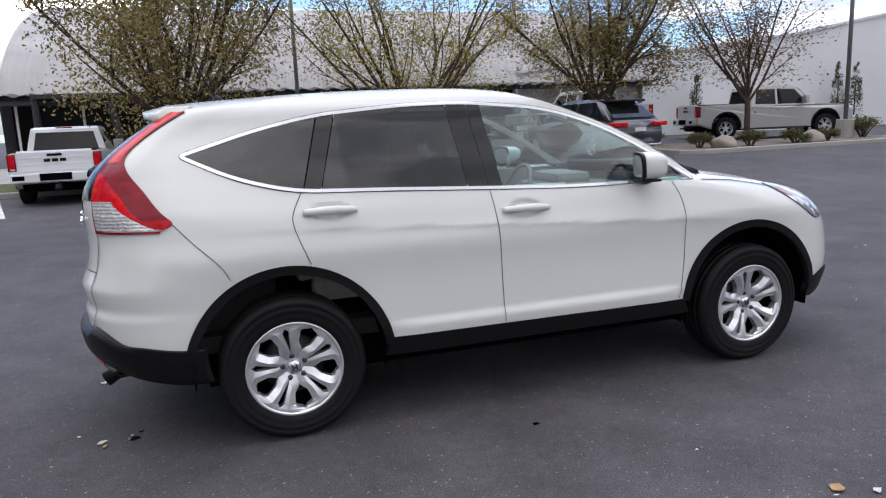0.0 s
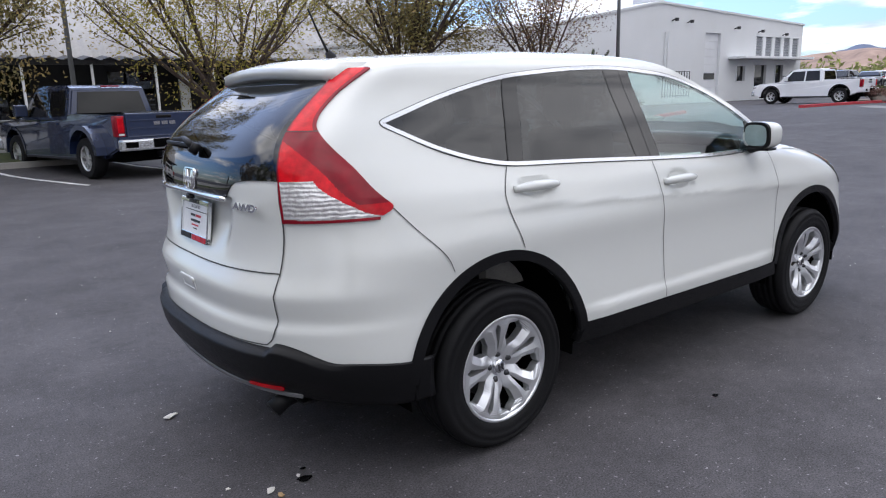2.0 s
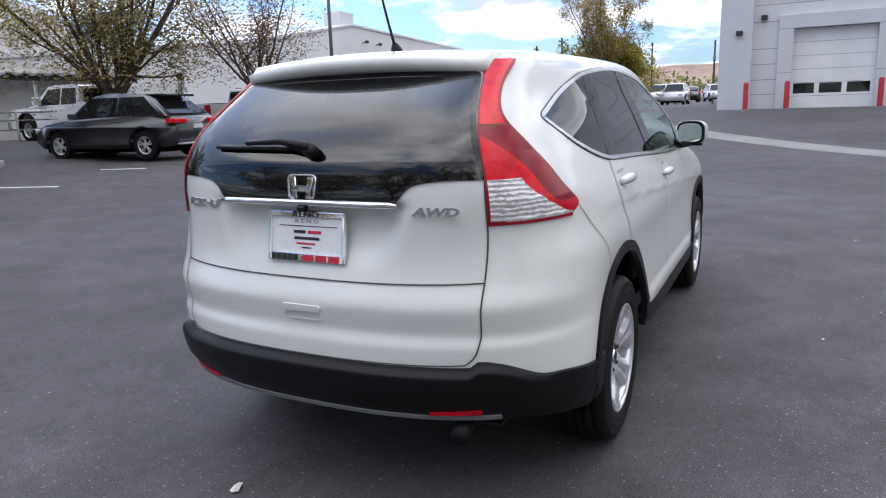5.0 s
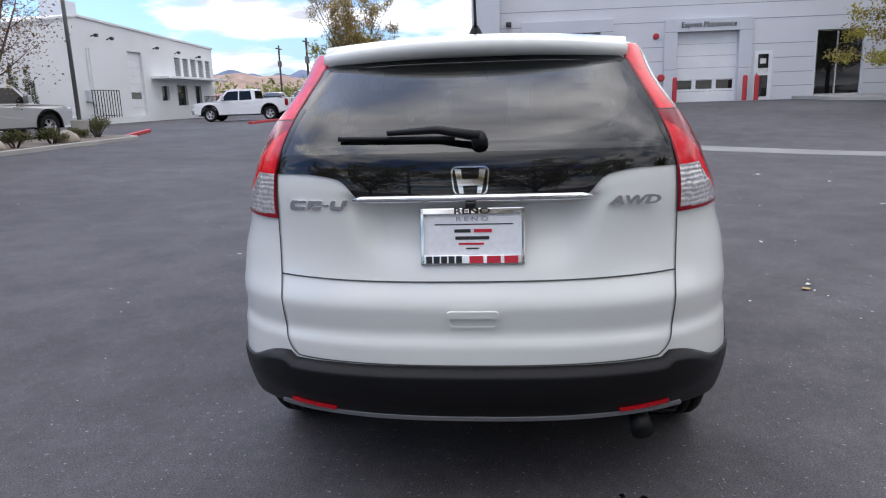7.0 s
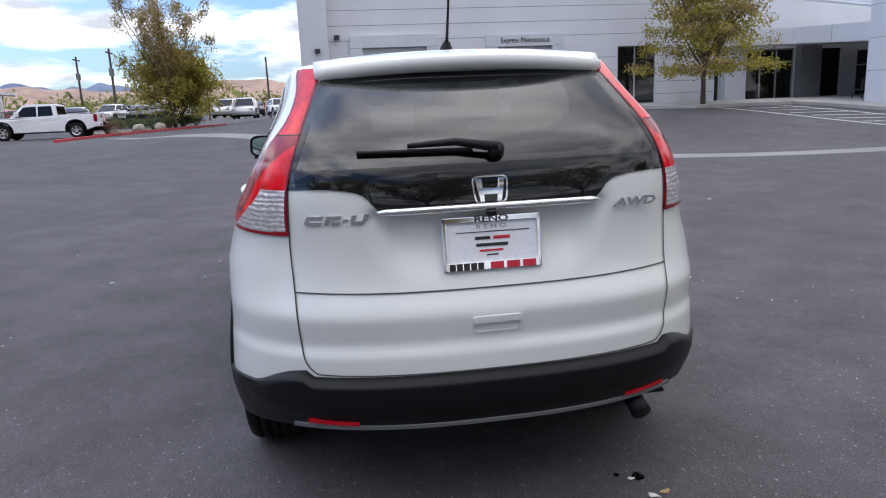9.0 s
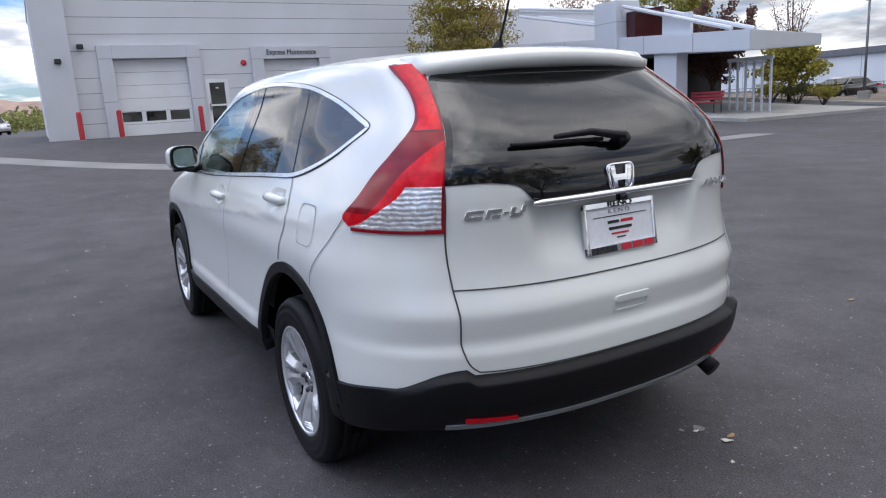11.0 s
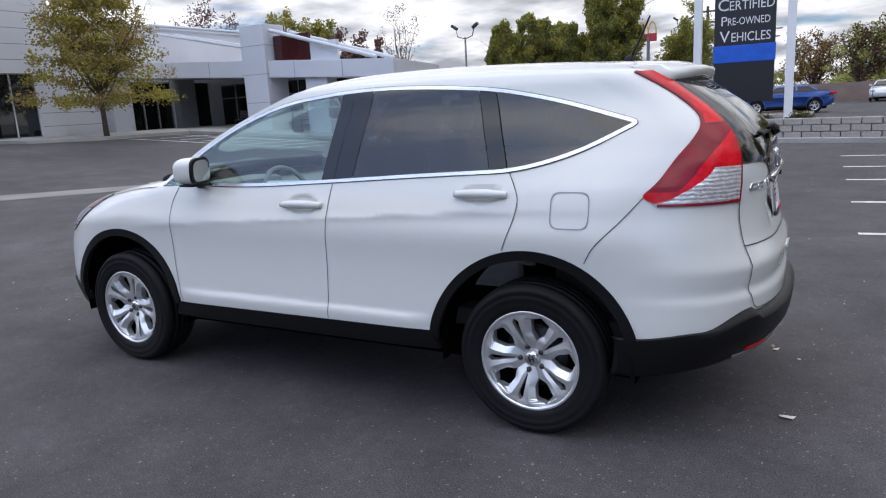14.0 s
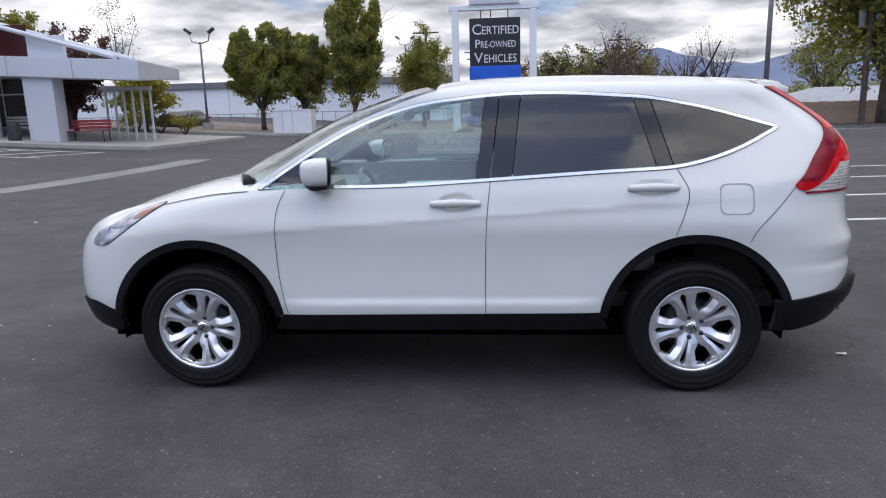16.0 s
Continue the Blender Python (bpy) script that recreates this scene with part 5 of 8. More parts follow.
def plain_wheels(car, places, r, w):
    """Simpler wheels for the vehicles farther off: tyre with rim and spokes."""
    tyre = bmesh.new()
    lathe(tyre, [(r * 0.62, -w / 2), (r * 0.9, -w / 2), (r * 0.98, -w * 0.35), (r, 0), (r * 0.98, w * 0.35), (r * 0.9, w / 2), (r * 0.63, w / 2), (r * 0.6, w * 0.38)], 32)
    rim = bmesh.new()
    lathe(rim, [(r * 0.62, w * 0.42), (r * 0.56, w * 0.36), (r * 0.54, -w * 0.3)], 32)
    for i in range(10):
        # thin paired spokes
        box(rim, 0.02, w * 0.24, -0.015, r * 0.60, w * 0.34, 0.015, 0, pose(0, 0, 0, 0, 72 * (i // 2) + (11 if i % 2 else -11), 0))
    lathe(rim, [(0.001, w * 0.36), (r * 0.16, w * 0.35), (r * 0.18, w * 0.2)], 16)
    back = bmesh.new()
    lathe(back, [(0.001, -w * 0.1), (r * 0.58, -w * 0.1)], 20)
    meshes = []
    for nm, b, m in (("tyre", tyre, M_TYRE), ("rim", rim, M_ALLOY), ("wheel_back", back, M_UNDER)):
        me = bpy.data.meshes.new(nm)
        b.to_mesh(me)
        b.free()
        me.materials.append(m)
        meshes.append(me)
    for x, y, s in places:
        w_ = new("wheel", meshes[0])
        w_.parent = car
        w_.matrix_basis = pose(x, y, r, 0, 11 * x, 0 if s > 0 else 180)
        for nm, me in zip(("rim", "wheel_back"), meshes[1:]):
            o = new(nm, me)
            o.parent = w_


def panel(car, name, pts, m, lift=0.0, label="", thick=0.012):
    """A thin panel through 3-D points, thickened along its normal, under a car."""
    bm = bmesh.new()
    f = bm.faces.new([bm.verts.new(p) for p in pts])
    f.normal_update()
    n = f.normal.copy()
    if n.dot(f.calc_center_median() - Vector((0, 0, 0.9))) < 0:
        n = -n
    r = bmesh.ops.extrude_face_region(bm, geom=[f])
    for v in [g for g in r["geom"] if isinstance(g, bmesh.types.BMVert)]:
        v.co += n * thick
    bmesh.ops.recalc_face_normals(bm, faces=bm.faces[:])
    return part(name, bm, m, car, label)


def pickup(x, y, turn, paint, label, size=1.0, dually=False, z=None, tail_badge=True, group="parked pickups"):
    """A crew-cab pickup, nose towards its own +x."""
    t = thing("pickup_truck", label, "pickup truck", (x, y, ground_z(x, y) if z is None else z), turn, group)
    t.scale = (size, size, size)
    R, FA, RA, L0, L1 = 0.42, 1.85, -1.85, -2.95, 2.95
    def half(px, pz):
        k = 1.0 if pz < 1.0 else 1 - (pz - 1.0) * 0.06
        nose = 1 - 0.10 * max(0, (px - 2.2) / 0.75) ** 2
        return 1.0 * k * nose
    prof = [(L0, 0.62), (L0, 1.28)] + [(-0.95, 1.30), (-0.95, 1.18), (1.30, 1.18), (1.45, 1.22), (2.55, 1.14), (2.86, 1.02), (L1, 0.85), (L1, 0.50), (2.6, 0.42)]
    low = arch_pts(FA, R + 0.06, 0.52, 0.42)[::-1] + [(FA - 0.55, 0.40), (RA + 0.55, 0.40)] + arch_pts(RA, R + 0.06, 0.52, 0.42)[::-1] + [(L0 + 0.35, 0.50)]
    bm = bmesh.new()
    prism(bm, prof + low, half)
    bmesh.ops.bevel(bm, geom=[e for e in bm.edges if abs((e.verts[0].co.y) - (e.verts[1].co.y)) < 0.3 and e.calc_length() > 0.2], offset=0.035, segments=2, affect="EDGES")
    part("body", bm, paint, t)
    def cab(px, pz):
        return 0.97 - max(0, pz - 1.15) * 0.24
    bm = bmesh.new()
    prism(bm, [(-0.97, 1.15), (-0.90, 1.82), (-0.70, 1.90), (0.55, 1.91), (0.78, 1.84), (1.42, 1.22), (1.42, 1.15)], cab)
    bmesh.ops.bevel(bm, geom=[e for e in bm.edges if e.calc_length() > 0.3], offset=0.04, segments=2, affect="EDGES")
    part("cab", bm, paint, t)
    for s in (-1, 1):
        for a, b, c, d in (((-0.78, 1.26), (-0.02, 1.24), (-0.02, 1.78), (-0.70, 1.78)), ((0.06, 1.24), (1.16, 1.24), (0.70, 1.76), (0.06, 1.78))):
            panel(t, "side_window", [(p[0], s * (cab(*p) - 0.004), p[1]) for p in (a, b, c, d)], M_CARGLASS)
        # tail lamp wrapped round the corner: dark housing, red core, pale reversing lens
        bm = bmesh.new()
        box(bm, L0 - 0.022, s * 0.825, 0.855, L0 + 0.14, s * 1.008, 1.255, 0.02)
        lamp = part("tail_lamp", bm, M_LAMPDARK, t, "dark red tail lamp", smooth=True)
        bm = bmesh.new()
        box(bm, L0 - 0.030, s * 0.850, 0.93, L0 + 0.05, s * 0.975, 1.225, 0.015)
        part("red_lens", bm, M_LAMPRED, lamp)
        bm = bmesh.new()
        box(bm, L0 - 0.030, s * 0.850, 0.872, L0 + 0.05, s * 0.960, 0.918, 0.01)
        part("reversing_lens", bm, M_LAMPCLR, lamp)
        bm = bmesh.new()
        box(bm, 2.55, s * 0.62, 0.88, 2.93, s * 0.93, 1.06, 0.03)
        part("headlamp", bm, M_LAMPCLR, t)
        bm = bmesh.new()
        box(bm, 0.92, s * 0.98, 1.26, 1.08, s * 1.24, 1.52, 0.03)
        part("door_mirror", bm, paint, t)
        bm = bmesh.new()
        box(bm, -1.25, s * 0.90, 0.36, 1.2, s * 1.04, 0.42, 0.02)
        part("step", bm, M_DARKMETAL, t)
        for px in (-0.5, 0.5):
            bm = bmesh.new()
            box(bm, px, s * 0.99, 1.08, px + 0.2, s * 1.03, 1.12, 0.01)
            part("door_handle", bm, paint, t)
        for ax in (FA, RA):
            o = arch_pts(ax, R + 0.06, 0.56, 0.42, 14)
            i_ = arch_pts(ax, R + 0.06, 0.50, 0.42, 14)
            bm = bmesh.new()
            a_ = [bm.verts.new((p[0], s * (half(*p) + 0.012), p[1])) for p in o]
            b_ = [bm.verts.new((p[0], s * (half(*p) + 0.012), p[1])) for p in i_]
            c_ = [bm.verts.new((p[0], s * (half(*p) - 0.12), p[1])) for p in i_]
            for k in range(14):
                bm.faces.new((a_[k], a_[k + 1], b_[k + 1], b_[k]))
                bm.faces.new((b_[k], b_[k + 1], c_[k + 1], c_[k]))
            part("arch_lip", bm, M_CLAD if not dually else paint, t)
    panel(t, "rear_window", [(-0.975, 0.78, 1.28), (-0.975, -0.78, 1.28), (-0.915, -0.68, 1.76), (-0.915, 0.68, 1.76)], M_CARGLASS, thick=-0.02)
    panel(t, "windscreen", [(1.40, 0.82, 1.26), (0.86, 0.74, 1.80), (0.86, -0.74, 1.80), (1.40, -0.82, 1.26)], M_CARGLASS, thick=0.02)
    bm = bmesh.new()
    box(bm, L0 + 0.12, -0.86, 0.80, -1.02, 0.86, 1.31, 0.0)
    part("load_bed", bm, M_UNDER, t)
    bm = bmesh.new()
    box(bm, L0 - 0.03, -0.80, 0.84, L0 + 0.05, 0.80, 1.30, 0.02)
    gate = part("tailgate", bm, paint, t)
    bm = bmesh.new()
    box(bm, L0 - 0.045, -0.16, 1.19, L0 - 0.02, 0.16, 1.25, 0.01)
    part("tailgate_handle", bm, M_BLACK, gate)
    if tail_badge:
        for k in range(3):
            bm = bmesh.new()
            box(bm, L0 - 0.04, -0.24 + k * 0.17, 1.06, L0 - 0.028, -0.11 + k * 0.17, 1.13)
            part("badge_bar", bm, M_CHROME if dually else M_BLACK, gate)
    bm = bmesh.new()
    box(bm, L0 - 0.16, -0.98, 0.58, L0 + 0.05, 0.98, 0.80, 0.04)
    bump = part("rear_bumper", bm, M_TRIM if dually else paint, t)
    for s in (-1, 1):
        bm = bmesh.new()
        box(bm, L0 - 0.165, s * 0.66, 0.64, L0 - 0.10, s * 0.92, 0.75, 0.01)
        part("corner_step", bm, M_UNDER, bump)
    bm = bmesh.new()
    box(bm, L0 - 0.10, -0.06, 0.40, L0 + 0.30, 0.06, 0.52, 0.01)
    box(bm, L0 - 0.24, -0.03, 0.44, L0 - 0.10, 0.03, 0.50, 0.008)
    part("tow_hitch", bm, M_DARKMETAL, t)
    bm = bmesh.new()
    box(bm, L0 + 0.12, -0.80, 1.255, L0 + 0.02, 0.80, 1.325, 0.02)
    part("tailgate_lip", bm, M_CLAD if dually else paint, gate)
    bm = bmesh.new()
    box(bm, L0 - 0.036, -0.74, 0.985, L0 - 0.026, 0.74, 1.02, 0.004)
    box(bm, L0 - 0.036, -0.74, 1.145, L0 - 0.026, 0.74, 1.17, 0.004)
    part("pressed_rib", bm, paint, gate)
    bm = bmesh.new()
    box(bm, -0.985, -0.20, 1.855, -0.94, 0.20, 1.885, 0.006)
    part("high_brake_lamp", bm, M_LAMPDARK, t)
    bm = bmesh.new()
    box(bm, L0 - 0.172, -0.34, 0.62, L0 - 0.155, 0.34, 0.79, 0.0)
    part("plate_recess", bm, M_UNDER, bump)
    bm = bmesh.new()
    box(bm, 2.85, -0.95, 0.46, 3.02, 0.95, 0.72, 0.04)
    part("front_bumper", bm, M_TRIM, t)
    bm = bmesh.new()
    box(bm, 2.80, -0.60, 0.74, 2.985, 0.60, 1.04, 0.03)
    part("grille", bm, M_BLACK, t)
    bm = bmesh.new()
    box(bm, -2.7, -0.8, 0.34, 2.6, 0.8, 0.62)
    part("chassis", bm, M_UNDER, t)
    ry = 0.86 if not dually else 1.0
    plain_wheels(t, [(FA, 0.86, 1), (FA, -0.86, -1), (RA, ry, 1), (RA, -ry, -1)], R, 0.28)
    if dually:
        for s in (-1, 1):
            bm = bmesh.new()
            prism(bm, arch_pts(RA, R + 0.06, 0.62, 0.5, 12) + [(RA + 0.56, 0.5)] + arch_pts(RA, R + 0.06, 0.52, 0.5, 12)[::-1], lambda px, pz: 0.12)
            bmesh.ops.translate(bm, vec=(0, s * 1.08, 0), verts=bm.verts[:])
            part("wide_fender", bm, paint, t)
    return t


P_WHITE = mat("truck_white", (0.74, 0.75, 0.77), 0.3, coat=0.6, vary=0.02)
P_SILVER = mat("truck_silver", (0.50, 0.50, 0.49), 0.35, 0.5, coat=0.6, vary=0.03)
P_BLUE = mat("truck_blue", (0.018, 0.030, 0.075), 0.25, 0.2, coat=1.0, vary=0.05)
P_GREY = mat("car_grey", (0.055, 0.058, 0.068), 0.3, 0.5, coat=0.8, vary=0.03)
P_DARK = mat("car_dark", (0.02, 0.02, 0.024), 0.3, 0.2, coat=0.8)
P_RED = mat("car_red", (0.30, 0.02, 0.025), 0.3, 0.1, coat=0.8)
P_BLUEC = mat("car_blue", (0.02, 0.08, 0.32), 0.3, 0.2, coat=0.8)
pickup(-5.05, 16.3, 92, P_WHITE, "white crew-cab pickup parked nose to the kerb", 0.94, z=0.0)
pickup(0.42, 14.4, 104, P_BLUE, "dark blue dual-wheel crew-cab pickup parked at the kerb", 0.98, True, z=0.0)
pickup(19.4, 18.6, -16, P_SILVER, "silver crew-cab pickup parked along the white wall", 1.05)
pickup(38.2, 15.9, 92, P_WHITE, "white crew-cab pickup with dark wheels", 1.0)
pickup(12.6, 20.6, 90, P_WHITE, "white crew-cab pickup behind the trees", 1.0)


def far_car(x, y, turn, paint, label, kind="suv", size=1.0, z=None):
    """A parked car: lower body with arches, glasshouse, windows, lamps and wheels; nose towards its own +x."""
    t = thing("parked_car", label, "car", (x, y, ground_z(x, y) if z is None else z), turn)
    t.scale = (size, size, size)
    R, FA, RA, L = 0.375, 1.42, -1.38, 2.35
    def half(px, pz):
        end = 1 - 0.16 * max(0, (abs(px) - 1.5) / 0.85) ** 2
        return (0.94 if pz < 0.9 else 0.94 - (pz - 0.9) * 0.25) * end
    top = 1.02
    prof = [(-L, 0.50), (-L, 0.80), (-L + 0.08, 1.06), (-1.6, 1.12), (1.0, 1.04), (1.9, 0.92), (L - 0.06, 0.76), (L, 0.45)]
    low = [(L - 0.35, 0.30)] + arch_pts(FA, R + 0.02, 0.42, 0.30)[::-1] + arch_pts(RA, R + 0.02, 0.42, 0.30)[::-1] + [(-L + 0.3, 0.34)]
    bm = bmesh.new()
    prism(bm, prof + low, half)
    bmesh.ops.bevel(bm, geom=[e for e in bm.edges if e.calc_length() > 0.25], offset=0.05, segments=2, affect="EDGES")
    part("body", bm, paint, t, smooth=True)
    roof = 1.68 if kind == "suv" else 1.46
    def cab(px, pz):
        return 0.86 - max(0, pz - 1.04) * 0.36
    rearx = -2.18 if kind == "suv" else -1.75
    back = 0.62 if kind == "suv" else 0.42
    gh = [(rearx, 1.04), (rearx + back, roof - 0.14), (rearx + back + 0.40, roof - 0.03), (-0.1, roof + 0.01), (0.35, roof - 0.06), (1.15, 1.02)]
    bm = bmesh.new()
    prism(bm, gh, cab)
    bmesh.ops.bevel(bm, geom=[e for e in bm.edges if e.calc_length() > 0.3], offset=0.05, segments=2, affect="EDGES")
    part("cabin", bm, paint, t, smooth=True)
    for s in (-1, 1):
        zt = roof - 0.11
        for q in ([(rearx + 0.30, 1.12), (-0.55, 1.10), (-0.55, zt), (rearx + back + 0.24, zt)], [(-0.48, 1.10), (0.95, 1.08), (0.36, zt), (-0.48, zt)]):
            panel(t, "side_window", [(p[0], s * (cab(*p) - 0.004), p[1]) for p in q], M_CARGLASS)
        bm = bmesh.new()
        box(bm, -L - 0.03, s * 0.44, 0.90, -L + 0.26, s * 0.905, 1.01, 0.025)
        part("tail_lamp", bm, M_LAMPRED, t)
        bm = bmesh.new()
        box(bm, L - 0.32, s * 0.52, 0.70, L - 0.02, s * 0.80, 0.84, 0.03)
        part("headlamp", bm, M_LAMPCLR, t)
        bm = bmesh.new()
        box(bm, 0.72, s * 0.88, 1.06, 0.86, s * 1.06, 1.20, 0.03)
        part("door_mirror", bm, paint, t)
    panel(t, "rear_window", [(rearx + 0.08, 0.70, 1.14), (rearx + 0.08, -0.70, 1.14), (rearx + back - 0.03, -0.60, roof - 0.17), (rearx + back - 0.03, 0.60, roof - 0.17)], M_CARGLASS, thick=-0.03)
    panel(t, "windscreen", [(1.10, 0.72, 1.07), (0.42, 0.60, roof - 0.10), (0.42, -0.60, roof - 0.10), (1.10, -0.72, 1.07)], M_CARGLASS, thick=0.03)
    if kind == "suv":
        bm = bmesh.new()
        box(bm, rearx + 0.34, -0.60, roof - 0.11, rearx + 0.95, 0.60, roof - 0.05, 0.02)
        part("spoiler", bm, M_BLACK, t)
    bm = bmesh.new()
    box(bm, -L - 0.04, -0.72, 0.37, -L + 0.1, 0.72, 0.42, 0.015)
    part("bumper_strip", bm, M_TRIM, t)
    bm = bmesh.new()
    box(bm, -L - 0.012, -0.18, 0.76, -L + 0.05, 0.18, 0.86, 0.005)
    part("plate", bm, M_LINE, t)
    bm = bmesh.new()
    box(bm, -2.0, -0.75, 0.2, 2.0, 0.75, 0.5)
    part("underbody", bm, M_UNDER, t)
    for s in (-1, 1):
        bm = bmesh.new()
        box(bm, -0.95, s * 0.905, 0.30, 0.95, s * 0.955, 0.40, 0.015)
        part("sill_trim", bm, M_CLAD, t)
        for px in (-0.75, 0.30):
            bm = bmesh.new()
            box(bm, px, s * 0.915, 0.93, px + 0.2, s * 0.955, 0.965, 0.01)
            part("door_handle", bm, paint, t)
        for ax in (FA, RA):
            o, i_ = arch_pts(ax, R + 0.02, 0.455, 0.32, 14), arch_pts(ax, R + 0.02, 0.41, 0.32, 14)
            bm = bmesh.new()
            a_ = [bm.verts.new((p[0], s * (half(*p) + 0.006), p[1])) for p in o]
            b_ = [bm.verts.new((p[0], s * (half(*p) + 0.008), p[1])) for p in i_]
            c_ = [bm.verts.new((p[0], s * (half(*p) - 0.12), p[1])) for p in i_]
            for k in range(14):
                bm.faces.new((a_[k], a_[k + 1], b_[k + 1], b_[k]))
                bm.faces.new((b_[k], b_[k + 1], c_[k + 1], c_[k]))
            part("arch_lip", bm, M_CLAD if kind == "suv" else paint, t)
    plain_wheels(t, [(FA, 0.80, 1), (FA, -0.80, -1), (RA, 0.80, 1), (RA, -0.80, -1)], R, 0.22)
    return t


far_car(9.1, 14.5, 97, P_GREY, "dark grey SUV with a red tail lamp parked nose in")
far_car(55, 8.9 - 2.2, 180, P_WHITE, "white people carrier parked far along the drive", z=0.9)
far_car(19.8, -38.6, 90, P_DARK, "black car parked by the far building", "sedan", z=0.1)
far_car(7.4, -39.5, 90, P_DARK, "dark car parked under the far tree", "sedan", z=0.1)
far_car(-6.3, -54.5, 80, P_WHITE, "white car on the road beyond", "sedan", z=0.0)
far_car(-0.4, -37, 20, P_BLUEC, "bright blue car beyond the sign", "sedan", z=0.0)
for i, (x, y, p) in enumerate(((62, 9, P_WHITE), (66, 7, P_DARK), (70, 5, P_WHITE), (60, 27, P_RED), (64, 25, P_DARK), (62, 22, P_GREY), (66, 20, P_WHITE), (64, 17, P_DARK), (68, 15, P_WHITE), (72, 30, P_RED), (75, 26, P_WHITE), (58, 14, P_GREY), (74, 20, P_GREY), (78, 16, P_WHITE))):
    far_car(x, y, 170 + 13 * (i % 3), p, ("white", "dark", "grey", "red")[(p is P_DARK) + 2 * (p is P_GREY) + 3 * (p is P_RED)] + " car in the distant lot", ("suv", "sedan")[i % 2], z=1.0)

# ---- far things ----
box_ = thing("utility_cabinet", "white steel utility cabinet by the far kerb", "cabinet", (11.4, -34.6, 0.1))
bm = bmesh.new()
box(bm, -1.1, -0.5, 0, 1.1, 0.5, 1.28, 0.02)
part("case", bm, M_DOORW, box_)
for x in (-0.02, 0.55):
    bm = bmesh.new()
    box(bm, x - 0.01, 0.495, 0.08, x + 0.01, 0.506, 1.2)
    part("door_gap", bm, M_JOINT, box_)
bm = bmesh.new()
box(bm, -1.14, -0.54, 1.28, 1.14, 0.54, 1.33, 0.01)
part("lid", bm, M_DOORW, box_)

farb = thing("far_building", "long low white building with a grey roof", "building", (20, -62, 0))
bm = bmesh.new()
box(bm, -15, -14, -0.2, 40, 0, 3.55)
part("wall", bm, M_WALLW, farb)
bm = bmesh.new()
box(bm, -15.3, -14.3, 3.55, 40.3, 0.3, 4.1)
part("roof", bm, mat("grey_roof", (0.16, 0.16, 0.17), 0.8, vary=0.1), farb)
for i in range(5, 14):
    bm = bmesh.new()
    box(bm, -42 + 6 * i - 0.02, -0.02, 0, -42 + 6 * i + 0.02, 0.012, 3.5)
    part("wall_joint", bm, M_JOINT, farb)
f = railing(-22, 40, -47, 0.0, 1.2, "thin grey mesh fence before the far building", 1.0, M_POLE)


def utility_pole(x, y, h, label="tall wooden utility pole with crossarms", arms=2):
    p = thing("utility_pole", label, "utility pole", (x, y, 0))
    bm = bmesh.new()
    tube(bm, [(0, 0, -0.3), (0, 0, h)], [0.16, 0.11], 8)
    part("pole", bm, M_BARK, p)
    for i in range(arms):
        bm = bmesh.new()
        box(bm, -1.2 + 0.3 * i, -0.06, h - 0.5 - i * 0.9, 1.2 - 0.3 * i, 0.06, h - 0.36 - i * 0.9)
        part("crossarm", bm, M_BARK, p)
    for s in (-0.35, 0.35):
        bm = bmesh.new()
        lathe(bm, [(0.001, 0.4), (0.16, 0.38), (0.16, -0.38), (0.001, -0.4)], 10, pose(s, 0, h - 2.4, 90, 0, 0))
        part("transformer", bm, M_POLE, p)


utility_pole(6.7, -62, 8.4)
utility_pole(3.5, -92, 8.6)
utility_pole(10, -110, 8.0)
utility_pole(-17.2, -30.4, 3.6 + 3.6, "brown wooden utility pole by the fence", 1)
utility_pole(-13, -75, 8.2)
for x, y, h in ((75, 22, 7.5), (90, 30, 8), (110, 18, 9), (100, 8, 8)):
    utility_pole(x, y, h + 1, "thin distant utility pole", 1)
rs = thing("restaurant_sign", "red and yellow restaurant sign on a pole far off", "sign", (11.9, -63, 0))
bm = bmesh.new()
tube(bm, [(0, 0, 0), (0, 0, 6.4)], 0.15, 8)
part("pole", bm, M_POLE, rs)
bm = bmesh.new()
box(bm, -0.75, -0.1, 6.0, 0.75, 0.1, 6.7, 0.04)
part("panel", bm, M_RED, rs)
bm = bmesh.new()
for s in (-1, 1):
    tube(bm, [(s * 0.36 + 0.34 * math.cos(a), 0, 6.7 + 1.0 * math.sin(a)) for a in [math.pi * k / 10 for k in range(11)]], 0.06, 6)
part("emblem", bm, mat("sign_yellow", (0.6, 0.35, 0.02), 0.5), rs)

wf = thing("board_fence", "tan wooden board fence by the road", "fence", (-17, -33, -0.02))
fm = mat("fence_wood", (0.40, 0.27, 0.19), 0.85, vary=0.2, scale=2, fine=0.15, fscale=30)
me = None
for i in range(90):
    if me is None:
        bm = bmesh.new()
        box(bm, -0.095, -0.012, 0, 0.095, 0.012, 1.1)
        o = part("board", bm, fm, wf)
        me = o.data
    else:
        o = new("board", me)
        o.parent = wf
    o.location = (-12 + i * 0.2, 0.002 * (i % 3), 0.01 * (i % 4))
for z in (0.3, 0.62, 0.95):
    bm = bmesh.new()
    box(bm, -12, 0.014, z, 6, 0.06, z + 0.08)
    part("rail", bm, fm, wf)
house = thing("house", "low white house with a pale grey hip roof", "house", (-22.5, -43, -0.6))
bm = bmesh.new()
box(bm, -7, -4, 0, 5, 3, 1.5)
part("wall", bm, M_WALLW, house)
bm = bmesh.new()
v = [bm.verts.new(p) for p in ((-7.5, 3.5, 1.4), (5.5, 3.5, 1.4), (5.5, -4.5, 1.4), (-7.5, -4.5, 1.4), (-4, -0.5, 2.5), (2, -0.5, 2.5))]
